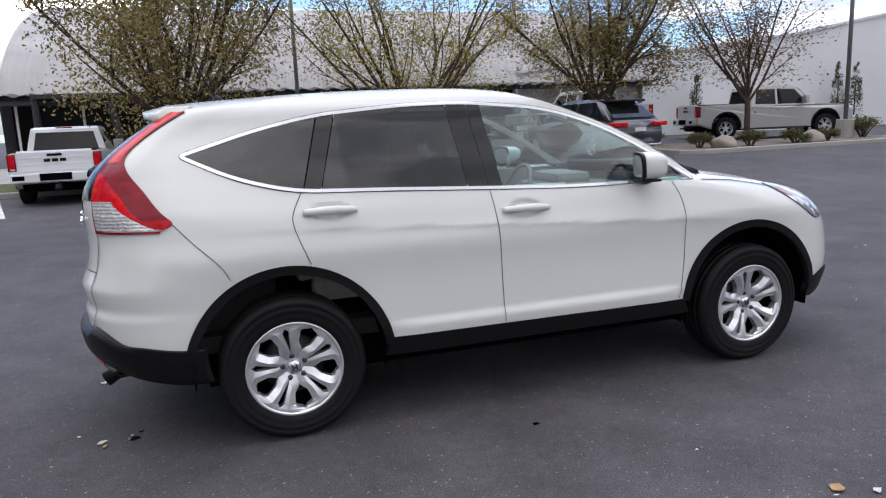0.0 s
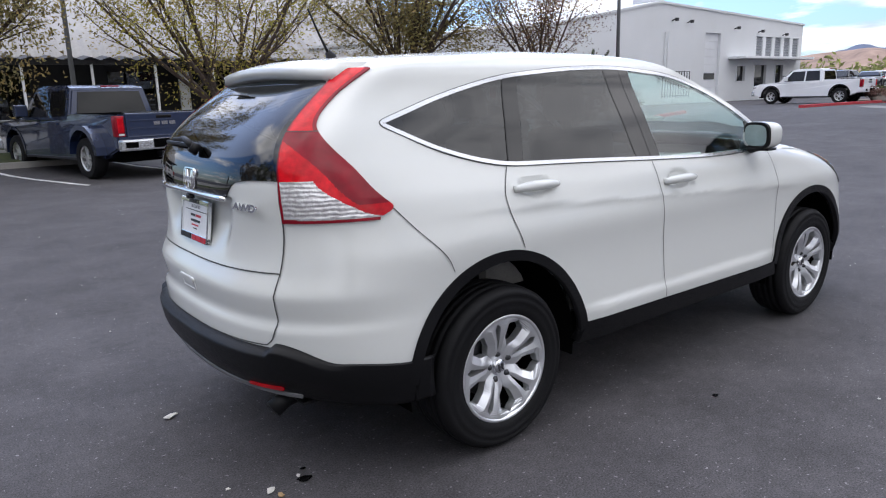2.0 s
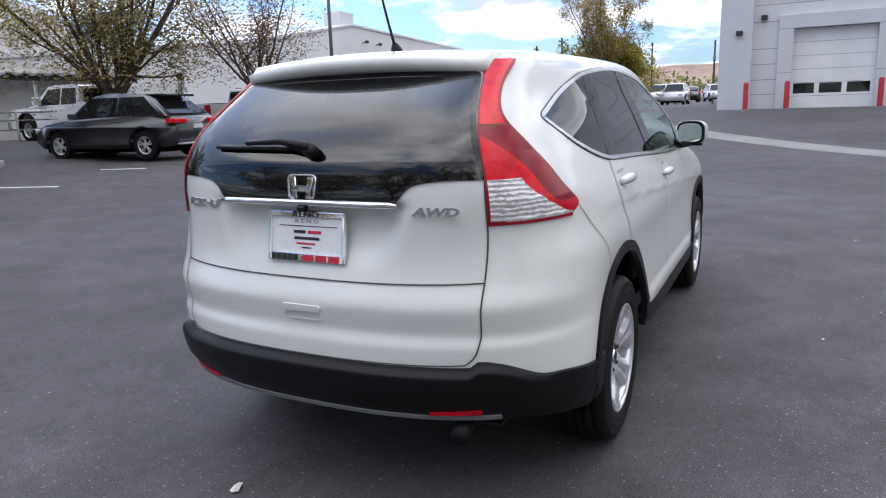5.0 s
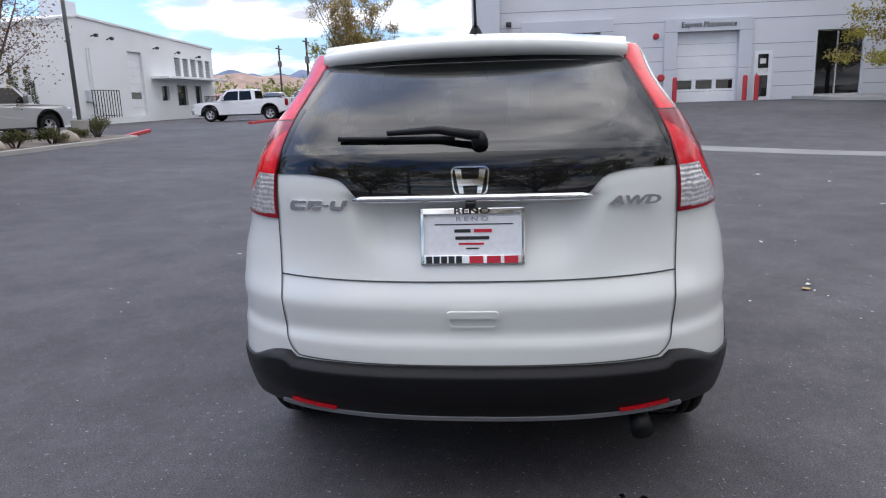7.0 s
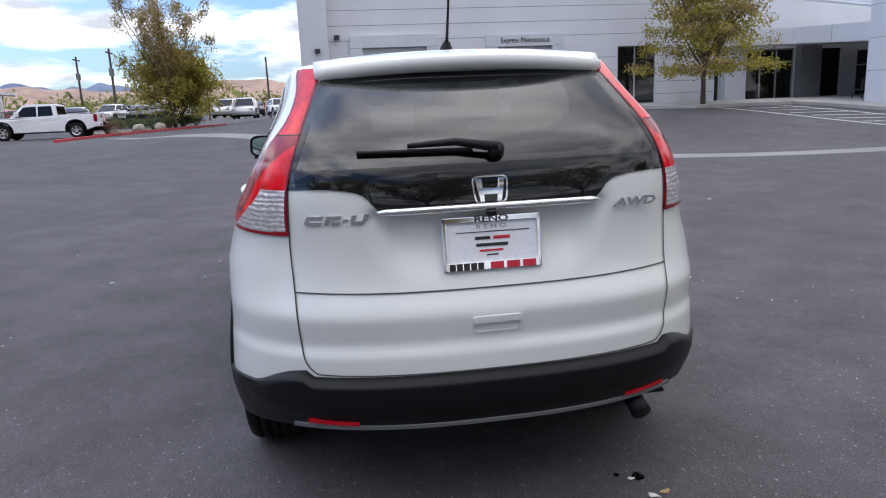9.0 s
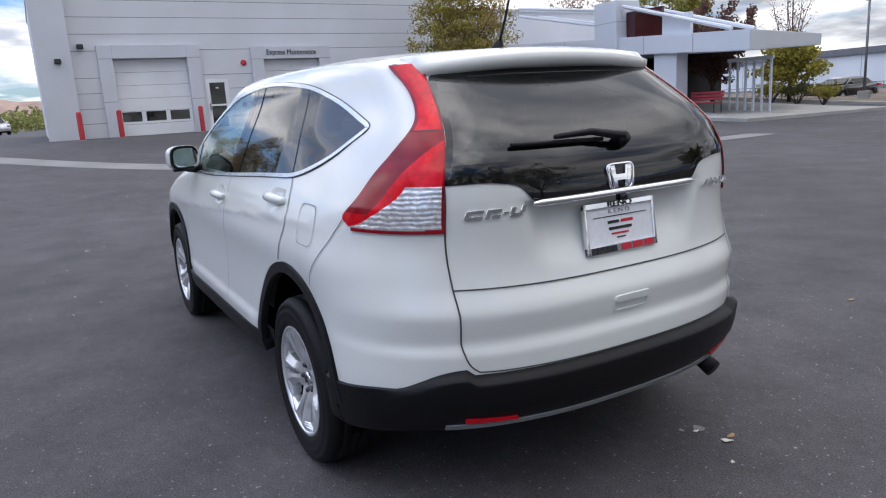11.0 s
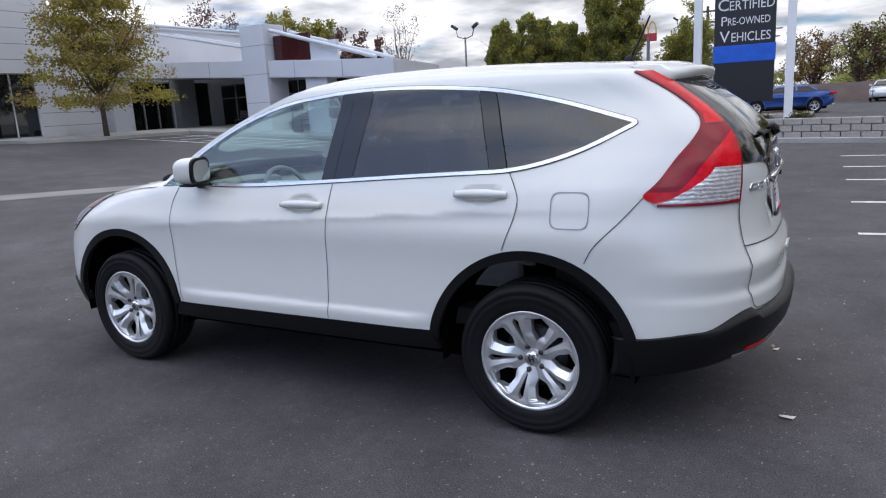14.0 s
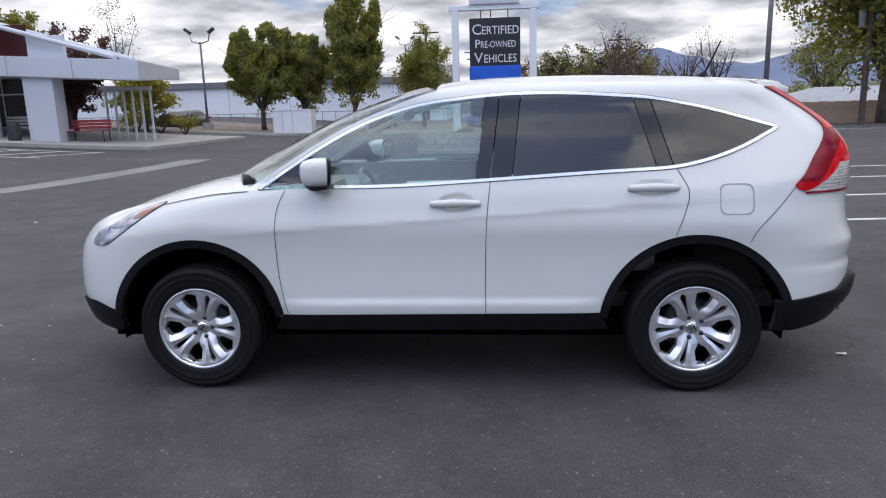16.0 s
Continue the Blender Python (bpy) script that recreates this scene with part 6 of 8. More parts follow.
for q in ((0, 1, 5, 4), (1, 2, 5), (2, 3, 4, 5), (3, 0, 4), (3, 2, 1, 0)):
    bm.faces.new([v[i] for i in q])
part("roof", bm, mat("pale_shingles", (0.34, 0.35, 0.37), 0.85, vary=0.1, scale=2, fine=0.1, fscale=30), house)
for x in (-5, -2, 1.5):
    bm = bmesh.new()
    box(bm, x, 2.99, 0.6, x + 1.0, 3.03, 1.3)
    part("window", bm, M_DARKGLASS, house)
hw = thing("road_wall", "long brown block wall along the road", "wall", (-10, -58, -0.3))
bm = bmesh.new()
box(bm, -60, -0.15, -0.2, 12, 0.15, 1.7, 0.02)
part("wall", bm, mat("brown_block", (0.22, 0.16, 0.13), 0.9, vary=0.15, scale=1, fine=0.1, fscale=20), hw)


def hills(name, az0, az1, dist, low, high, material, seed, label, ends=True):
    bm = bmesh.new()
    rows = [[], [], [], []]
    n = 120
    for i in range(n + 1):
        a = radians(az0 + (az1 - az0) * i / n)
        env = math.sin(math.pi * i / n) ** 0.35 if ends else 1
        h = low + (high - low) * env * (0.72 + 0.45 * noise.noise(Vector((i * 0.045, seed, 0))) + 0.12 * noise.noise(Vector((i * 0.22, seed, 3))))
        for k, (f, g) in enumerate(((0.82, 0.0), (0.90, 0.42), (0.96, 0.80), (1.0, 1.0))):
            d = dist * (f + 0.03 * noise.noise(Vector((i * 0.15, k, seed))))
            rows[k].append(bm.verts.new((math.cos(a) * d, math.sin(a) * d, h * (g + (0.10 * noise.noise(Vector((i * 0.18, k * 2.3, seed))) if 0 < k < 3 else 0)))))
    for a, b in zip(rows, rows[1:]):
        for i in range(n):
            bm.faces.new((a[i], a[i + 1], b[i + 1], b[i]))
    tagged(part(name, bm, material, smooth=True), label, "hills", kind="structure")


M_HILL = mat("dry_hill", (0.33, 0.23, 0.185), 1.0, vary=0.28, scale=0.012, fine=0.2, fscale=0.06)
# the haze of distance is painted in as a blue base colour
M_HILLHAZE = mat("hazed_far_hill", (0.13, 0.16, 0.24), 1.0, vary=0.2, scale=0.008)
hills("backdrop_hills", -8, 42, 1500, 20, 78, M_HILL, 2.0, "dry tan hills in the distance")
hills("backdrop_hills_far", 2, 26, 2600, 40, 140, M_HILLHAZE, 5.0, "distant mountains with haze put into their blue colour")
hills("backdrop_hills_south", -138, -92, 1500, 25, 120, M_HILLHAZE, 8.0, "distant hills with haze put into their blue-grey colour")
rnd = random.Random(77)
bm = bmesh.new()
for i in range(150):
    a = radians(rnd.uniform(-8, 40) if i % 2 else rnd.uniform(-135, -60))
    d = rnd.uniform(110, 260)
    for _ in range(5):
        leaf_cloud(bm, Vector((math.cos(a) * d + rnd.gauss(0, 2), math.sin(a) * d + rnd.gauss(0, 2), rnd.uniform(0.8, 4.0) + (0.8 if i % 2 else 0))), 2.2, 26, 0.55, rnd, 0.7)
tagged(part("distant_trees", bm, M_LEAFG), "distant green and ochre trees", "trees", kind="stuff")

# leaves and litter on the asphalt
M_LITTER = mat("pale_litter", (0.62, 0.60, 0.56), 0.8, vary=0.15, scale=30)
M_DRYLEAF = mat("dry_leaf", (0.36, 0.24, 0.12), 0.85, vary=0.2, scale=30)


# ---- the white SUV: its surface ----
AXLE, HUB_Z, TYRE_R = 1.31, 0.352, 0.360
width_at = smooth_curve((0.20, 0.84), (0.30, 0.875), (0.42, 0.898), (0.50, 0.903), (0.56, 0.900), (0.66, 0.893), (0.80, 0.893), (0.90, 0.894), (0.97, 0.876), (1.06, 0.850), (1.125, 0.822), (1.335, 0.733), (1.50, 0.660), (1.565, 0.630), (1.62, 0.56))
rear_at = smooth_curve((0.20, -2.13), (0.33, -2.20), (0.45, -2.250), (0.55, -2.266), (0.62, -2.268), (0.642, -2.266), (0.662, -2.256), (0.70, -2.257), (0.74, -2.264), (0.760, -2.266), (0.778, -2.262), (0.81, -2.247), (0.838, -2.234), (0.90, -2.218), (1.00, -2.212), (1.09, -2.210), (1.25, -2.170), (1.40, -2.025), (1.52, -1.850), (1.62, -1.69))
rear_deep = smooth_curve((0.30, 0.56), (0.60, 0.65), (0.80, 0.74), (0.92, 0.84), (1.05, 0.90), (1.20, 0.75), (1.33, 0.58), (1.60, 0.50))
rear_n = smooth_curve((0.30, 2.3), (0.60, 2.68), (0.85, 3.1), (1.05, 3.6), (1.33, 4.8), (1.60, 5.0))
front_at = smooth_curve((0.20, 2.12), (0.45, 2.225), (0.62, 2.235), (0.76, 2.21), (0.88, 2.12), (1.0, 1.88), (1.12, 1.35))
FRONT_D, FRONT_N = 0.80, 2.75


def plate_recess(y, z):
    """How deep the tailgate is hollowed round the number plate."""
    if z > 1.12 or z < 0.84 or abs(y) > 0.42:
        return 0.0
    edge = 0.365 - 0.30 * (1.09 - z)
    return 0.040 * eased((edge - abs(y)) / 0.07 + 0.5) * eased((1.108 - z) / 0.022) * eased((z - 0.85) / 0.16)


def half_width(x, z):
    w = width_at(z)
    if z > 1.1 and x < -1.0:
        w *= 1 - 0.035 * min(1, (-1.0 - x) / 0.7) * min(1, (z - 1.1) / 0.15)
        w *= 1 - 0.040 * eased((-1.2 - x) / 0.6) * eased((z - 1.18) / 0.30)
    if z < 1.1:
        # the pressed lines along the doors
        fade = min(1, max(0, (1.35 - abs(x + 0.1)) / 0.3))
        if fade:
            q = z - (0.944 - 0.0586 * (x + 0.255))
            if q > 0:
                w += fade * 0.005 * math.exp(-q / 0.06)
            else:
                w += fade * (0.005 - 0.009 * (1 - math.exp(q / 0.022)) * math.exp(q / 0.16))
        for hx, hz in ((-1.09, 1.074), (-0.10, 1.012)):
            q = ((x - hx) / 0.105) ** 2 + ((z - hz) / 0.050) ** 2
            if q < 1:
                w -= 0.017 * eased(1.25 * (1 - q))
        fade = eased((0.95 - abs(x)) / 0.3)
        if fade and z < 0.53:
            w += fade * 0.016 * eased((0.530 - z) / 0.05)
    return w


def side_y(x, z):
    """Half the car's width at a place along it and a height."""
    w, xr, xf = half_width(x, z), rear_at(z), front_at(z)
    d = rear_deep(z)
    xc = xr + d
    if x < xc:
        w *= max(0.0, 1 - min(1, (xc - x) / d) ** rear_n(z)) ** (1 / rear_n(z))
    xc = xf - FRONT_D
    if x > xc:
        w *= max(0.0, 1 - min(1, (x - xc) / FRONT_D) ** FRONT_N) ** (1 / FRONT_N)
    return w


def rear_x(y, z):
    """Where the car's tail stands at a place across it and a height."""
    xr, d, n = rear_at(z), rear_deep(z), rear_n(z)
    w = half_width(xr + 0.3, z)
    return xr + d - d * max(0.0, 1 - min(1, abs(y) / w) ** n) ** (1 / n) + plate_recess(y, z)


def lifted(fun, u, v, lift, e=0.006):
    p = fun(u, v)
    n = (fun(u + e, v) - fun(u - e, v)).cross(fun(u, v + e) - fun(u, v - e))
    if n.length < 1e-12:
        return p
    n.normalize()
    if n.dot(p - Vector((-0.2, 0, 0.8))) < 0:
        n = -n
    return p + n * lift


def on_side(sign):
    return lambda u, v, lift: lifted(lambda a, b: Vector((a, sign * side_y(a, b), b)), u, v, lift)


def on_rear(u, v, lift):
    return lifted(lambda a, b: Vector((rear_x(a, b), a, b)), u, v, lift)


def on_gate(u, v, lift):
    """The tailgate's skin without the hollow round the plate."""
    return lifted(lambda a, b: Vector((rear_x(a, b) - plate_recess(a, b), a, b)), u, v, lift)


rail_z = smooth_curve((-2.3, 1.530), (-1.9, 1.540), (-1.6, 1.565), (-1.1, 1.590), (-0.6, 1.603), (-0.33, 1.603), (0.0, 1.580), (0.25, 1.500), (0.50, 1.395), (0.75, 1.255), (1.0, 1.105))
shoulder_z = smooth_curve((-2.3, 1.11), (0.90, 1.10), (1.0, 1.105), (1.30, 1.065), (1.60, 1.000), (1.85, 0.915), (2.05, 0.83), (2.2, 0.79))
roof_z = smooth_curve((-2.0, 1.558), (-1.85, 1.590), (-1.51, 1.622), (-1.0, 1.648), (-0.5, 1.655), (-0.1, 1.640), (0.15, 1.595), (0.45, 1.475), (0.75, 1.320), (1.0, 1.175), (1.2, 1.08))
hood_z = smooth_curve((0.9, 1.145), (1.2, 1.118), (1.5, 1.072), (1.8, 0.99), (2.0, 0.90), (2.15, 0.82), (2.22, 0.78))

# outlines on the side: along the car, height
DLO = rounded([(0.955, 1.092, 0.02), (0.66, 1.285, 0.2), (0.40, 1.425, 0.2), (0.10, 1.520, 0.2), (-0.34, 1.560, 0.3), (-0.68, 1.556, 0.3), (-1.11, 1.523, 0.2), (-1.39, 1.462, 0.2), (-1.752, 1.352, 0.05), (-1.50, 1.228, 0.2), (-1.24, 1.160, 0.2), (-0.83, 1.144, 0.2), (-0.28, 1.115, 0.2), (0.21, 1.092, 0.2)], 0.1, 6)
DLO_GLASS = inset(DLO, 0.030)
REAR_GLASS = rounded([(0.505, 1.507, 0.02), (0.25, 1.520, 0.1), (-0.25, 1.520, 0.1), (-0.505, 1.507, 0.02), (-0.585, 1.30, 0.15), (-0.640, 1.170, 0.01), (-0.50, 1.172, 0.05), (-0.40, 1.155, 0.06), (-0.355, 1.100, 0.02), (0.355, 1.100, 0.02), (0.40, 1.155, 0.06), (0.50, 1.172, 0.05), (0.640, 1.170, 0.01), (0.585, 1.30, 0.15)], 0.02, 5)
ARCH_IN, ARCH_OUT = 0.446, 0.488


def in_arch(x, z, r):
    return any(math.hypot(x - s * AXLE, z - HUB_Z) < r for s in (-1, 1))


screens = []


def shell():
    """The car's skin as one mesh: sides with the tail, upper sides, roof with windscreen opening, bonnet."""
    bm = bmesh.new()
    screens.clear()
    top_gl = inset(DLO, 0.016)
    rear_gl = inset(REAR_GLASS, 0.016)

    def grid(rows):
        vs = [[bm.verts.new(p) for p in r] for r in rows]
        out = []
        for a, b in zip(vs, vs[1:]):
            for i in range(len(a) - 1):
                out.append(bm.faces.new((a[i], a[i + 1], b[i + 1], b[i])))
        return out

    ang = [0.0, 0.002, 0.01, 0.025] + [i / 46 * math.pi / 2 for i in range(1, 46)] + [math.pi / 2 * k for k in (0.982, 0.992, 1.0)]
    for sign in (1, -1):
        # columns: tail centre to corner by angle, then along the side, then round the nose
        def column(c, z):
            if c[0] == "r":
                n, d, xr = rear_n(z), rear_deep(z), rear_at(z)
                w = half_width(xr + 0.3, z)
                a = c[1]
                x = xr + d - d * math.cos(a) ** (2 / n)
                k = min(1, max(0, (x - xr - 0.3) / max(d - 0.3, 0.05)))
                w = w * (1 - k) + half_width(xr + d, z) * k
                y = w * math.sin(a) ** (2 / n)
                return Vector((x + plate_recess(y, z), sign * y, z))
            if c[0] == "f":
                xf, a = front_at(z), c[1]
                return Vector((xf - FRONT_D + FRONT_D * math.cos(a) ** (2 / FRONT_N), sign * half_width(1.2, z) * math.sin(a) ** (2 / FRONT_N), z))
            x0, x1 = rear_at(z) + rear_deep(z), (front_at(z) - FRONT_D if c[2] else 1.0)
            if c[2] and z > 1.0:
                x1 = max(x1, 0.95)
            x = x0 + (x1 - x0) * c[1]
            return Vector((x, sign * side_y(x, z), z))

        low = [("r", a) for a in ang[:-1]] + [("s", i / 130, True) for i in range(131)] + [("f", a) for a in ang[::-1][1:]]
        rows = []
        for k in range(67):
            t = k / 66
            row = []
            for c in low:
                z = 0.30 + t * 0.80
                for _ in range(4):
                    p = column(c, z)
                    z = 0.30 + t * (shoulder_z(p.x) - 0.30)
                row.append(column(c, z))
            rows.append(row)
        grid(rows)
        up = [("r", a) for a in ang[:-1]] + [("s", i / 100, False) for i in range(101)]
        rows = []
        for k in range(25):
            t = k / 24
            row = []
            for c in up:
                z = 1.1 + t * 0.4
                for _ in range(6):
                    p = column(c, z)
                    z = shoulder_z(p.x) + t * (rail_z(p.x) - shoulder_z(p.x))
                row.append(column(c, z))
            rows.append(row)
        grid(rows)
        # roof: from the rail to the middle
        rail = rows[-1]
        glassrail = [p for p in rail if p.x > -0.01]
        rail = [p for p in rail if p.x < 0.02]
        screens.append(glassrail)
        rr = []
        for k in range(15):
            t = k / 14
            row = []
            for p in rail:
                zc = roof_z(p.x)
                row.append(Vector((p.x, p.y * (1 - t), p.z + (zc - p.z) * (1 - (1 - t) ** 2.6))))
            rr.append(row)
        grid(rr)
        # bonnet: from the shoulder to the middle
        sh = []
        for c in low:
            z = 1.1
            for _ in range(8):
                p = column(c, z)
                z = shoulder_z(p.x)
            p = column(c, z)
            if p.x > 0.93:
                sh.append(p)
        rr = []
        for k in range(13):
            t = k / 12
            row = []
            for p in sh:
                zc = hood_z(p.x)
                row.append(Vector((p.x + 0.06 * t * (p.x < 1.3), p.y * (1 - t), p.z + (max(zc, p.z) - p.z) * (1 - (1 - t) ** 3.0))))
            rr.append(row)
        grid(rr)
    bmesh.ops.remove_doubles(bm, verts=bm.verts[:], dist=0.0015)
    gone = []
    for f in bm.faces:
        pts = [v.co for v in f.verts]
        c = f.calc_center_median()
        if (abs(c.y) > 0.5 or c.x < -1.9) and (in_arch(c.x, c.z, ARCH_IN + 0.016) or (c.z < 0.425 and c.x < 1.86)):
            gone.append(f)
        elif all(p.z > 1.05 and abs(p.y) > 0.55 and inside(top_gl, p.x, p.z) for p in pts):
            gone.append(f)
        elif all(p.x < -1.6 and p.z > 1.08 and inside(rear_gl, p.y, p.z) for p in pts) and f.calc_center_median().x < -1.72:
            gone.append(f)
    bmesh.ops.delete(bm, geom=gone, context="FACES")
    bm.normal_update()
    for f in bm.faces:
        c = f.calc_center_median()
        if f.normal.dot(c - Vector((min(1.4, max(-1.4, c.x)), 0, 0.8))) < 0:
            f.normal_flip()
    return bm


suv = thing("suv", "white pearl compact SUV with black lower cladding, parked on asphalt", "car")
part("body", shell(), M_WHITE, suv, smooth=True)


def circle_arc(cx, cz, r, a0, a1, k=28):
    return [(cx + r * math.cos(radians(a0 + (a1 - a0) * i / k)), cz + r * math.sin(radians(a0 + (a1 - a0) * i / k))) for i in range(k + 1)]


def wheel_meshes():
    """Tyre, rim and spokes about the y axis, facing +y."""
    tyre = bmesh.new()
    lathe(tyre, [(0.222, -0.10), (0.235, -0.115), (0.30, -0.118), (0.338, -0.108), (0.354, -0.085), (0.357, -0.062), (0.349, -0.061), (0.349, -0.053), (0.3585, -0.052), (0.360, -0.024), (0.350, -0.023), (0.350, -0.014), (0.360, -0.013), (0.360, 0.013), (0.350, 0.014), (0.350, 0.023), (0.360, 0.024), (0.3585, 0.052), (0.349, 0.053), (0.349, 0.061), (0.357, 0.062), (0.354, 0.085), (0.338, 0.106), (0.318, 0.113), (0.316, 0.1105), (0.300, 0.1155), (0.285, 0.117), (0.283, 0.1155), (0.262, 0.117), (0.236, 0.112), (0.226, 0.102), (0.222, 0.09)], 64)
    for v in tyre.verts:
        r = math.hypot(v.co.x, v.co.z)
        k = (0.236 + max(0, r - 0.236) * 0.885) / r if r > 0.236 else 1
        v.co.x *= k
        v.co.z *= k
    rim = bmesh.new()
    lathe(rim, [(0.228, 0.108), (0.222, 0.111), (0.216, 0.108), (0.211, 0.098)], 64)
    spokes = bmesh.new()
    lathe(spokes, [(0.001, 0.062), (0.034, 0.062), (0.050, 0.060), (0.058, 0.050), (0.060, 0.02)], 40)
    # five pairs of blades: a narrow slot within each pair, a rounded pocket between the pairs
    radii = [0.040 + 0.176 * i / 21 for i in range(22)]
    for k in range(5):
        for s in (-1, 1):
            axis = 2 * math.pi * k / 5 + math.pi / 2
            rows = []
            for r in radii:
                t = (r - 0.040) / 0.176
                slot = (0.002 + 0.0125 * min(1, max(0, (r - 0.08) / 0.10))) * eased((r - 0.070) / 0.012) * (1 - eased((r - 0.186) / 0.010))
                pocket = 0.235 * eased((r - 0.086) / 0.046) ** 0.8 * (1 - eased((r - 0.184) / 0.022))
                a0, a1 = slot / r, math.pi / 5 - pocket
                y = 0.064 + 0.042 * math.sin(min(1, t * 1.05) * 1.57)
                ridge = 0.22 + 0.30 * t
                row = []
                for f in (0.0, 0.001, ridge, 0.999, 1.0):
                    a = axis + s * (a0 + (a1 - a0) * f)
                    fall = 0.006 if f < ridge else (0.019 if f > ridge else 0.0)
                    yy = y - fall * (0.2 + 0.8 * min(1, t * 2)) * (1 - 0.6 * eased((t - 0.85) / 0.15))
                    if f in (0.0, 1.0):
                        yy -= 0.036
                    row.append(spokes.verts.new((r * math.cos(a), yy, r * math.sin(a))))
                rows.append(row)
            for q, w in zip(rows, rows[1:]):
                for i in range(4):
                    spokes.faces.new((q[i], q[i + 1], w[i + 1], w[i]))
    bmesh.ops.recalc_face_normals(spokes, faces=spokes.faces[:])
    disc = bmesh.new()
    lathe(disc, [(0.06, 0.012), (0.145, 0.012), (0.147, -0.01), (0.06, -0.01)], 40)
    back = bmesh.new()
    lathe(back, [(0.001, -0.02), (0.10, -0.024), (0.20, -0.03), (0.204, 0.02), (0.209, 0.085), (0.212, 0.097)], 48)
    cap = bmesh.new()
    lathe(cap, [(0.001, 0.078), (0.026, 0.077), (0.031, 0.072), (0.032, 0.055)], 28)
    nut = bmesh.new()
    lathe(nut, [(0.001, 0.080), (0.006, 0.080), (0.009, 0.077), (0.010, 0.071), (0.014, 0.070), (0.015, 0.05)], 12)
    return tyre, rim, spokes, disc, back, cap, nut


def add_wheels(car, places, size=1.0):
    """Alloy wheels with tyres under a car: (x, y, z, side) for each."""
    tyre, rim, spokes, disc, back, cap, nut = wheel_meshes()
    bms = {"tyre": (tyre, M_TYRE), "rim": (rim, M_ALLOY), "spokes": (spokes, M_ALLOY), "brake_disc": (disc, M_DARKMETAL), "wheel_well": (back, M_UNDER), "hub_cap": (cap, M_CHROME), "wheel_nut": (nut, M_DARKMETAL)}
    meshes = {}
    for k, (bm, m) in bms.items():
        me = bpy.data.meshes.new(k)
        bm.to_mesh(me)
        bm.free()
        me.materials.append(m)
        for p in me.polygons:
            p.use_smooth = k != "spokes"
        meshes[k] = me
    badge = bpy.data.meshes.new("badge_bars")
    b = bmesh.new()
    for x in (-0.0095, 0.0095):
        box(b, x - 0.003, 0.076, -0.014, x + 0.003, 0.081, 0.014)
    box(b, -0.0095, 0.076, -0.0035, 0.0095, 0.081, 0.0025)
    b.to_mesh(badge)
    b.free()
    badge.materials.append(M_DARKMETAL)
    out = []
    for i, (x, y, z, s) in enumerate(places):
        w = new("wheel", meshes["tyre"])
        w.parent = car
        w.matrix_basis = pose(x, y, z, 0, (20, 54, 10, 12)[i % 4], 0 if s > 0 else 180) @ Matrix.Scale(size, 4)
        for k in ("rim", "spokes", "brake_disc", "wheel_well", "hub_cap"):
            o = new(k, meshes[k])
            o.parent = w
        o = new("badge", badge)
        o.parent = w
        for j in range(5):
            a = 2 * math.pi * j / 5 + math.pi / 2
            o = new("wheel_nut", meshes["wheel_nut"])
            o.parent = w
            o.matrix_basis = pose(0.057 * math.cos(a), 0, 0.057 * math.sin(a))
        out.append(w)
    return out


add_wheels(suv, [(-AXLE, 0.79, 0.346, 1), (AXLE, 0.79, 0.346, 1), (-AXLE, -0.79, 0.346, -1), (AXLE, -0.79, 0.346, -1)])


def paint_part(name, bm, m, label="", smooth=True, parent=None):
    return part(name, bm, m, parent or suv, label, smooth)


# windscreen between the two upper rails
bm = bmesh.new()
for rail in screens:
    rows = []
    for k in range(11):
        t = k / 10
        c = 1 - (1 - t) ** 2.2
        rows.append([bm.verts.new((p.x + (0.10 + 0.16 * max(0, p.x)) * c, p.y * (1 - t), p.z + 0.035 * c)) for p in rail])
    for a, b in zip(rows, rows[1:]):
        for i in range(len(a) - 1):
            bm.faces.new((a[i], a[i + 1], b[i + 1], b[i]))
bmesh.ops.remove_doubles(bm, verts=bm.verts[:], dist=0.002)
bmesh.ops.recalc_face_normals(bm, faces=bm.faces[:])
paint_part("windscreen", bm, M_GLASSC)
bm = bmesh.new()
tube(bm, [(1.02, -0.72, 1.10), (1.16, -0.4, 1.105), (1.22, 0, 1.11), (1.16, 0.4, 1.105), (1.02, 0.72, 1.10)], 0.045, 8)
paint_part("cowl", bm, M_CLAD)


def corner_point(a, z, sign, lift=0.0):
    """A point of the tail corner by its angle from the middle and its height."""
    def at(a, z):
        n, d, xr = rear_n(z), rear_deep(z), rear_at(z)
        x = xr + d - d * max(0, math.cos(a)) ** (2 / n)
        w = half_width(xr + 0.3, z)
        k = min(1, max(0, (x - xr - 0.3) / max(d - 0.3, 0.05)))
        w = w * (1 - k) + half_width(xr + d, z) * k
        return Vector((x, sign * w * max(0, math.sin(a)) ** (2 / n), z))
    return lifted(at, a, z, lift, 0.004) if lift else at(a, z)


def angle_of_y(y, z):
    return math.asin(min(1, (abs(y) / half_width(rear_at(z) + 0.3, z)) ** (rear_n(z) / 2)))


def angle_of_x(x, z):
    return math.acos(min(1, max(0, (rear_at(z) + rear_deep(z) - x) / rear_deep(z)) ** (rear_n(z) / 2)))


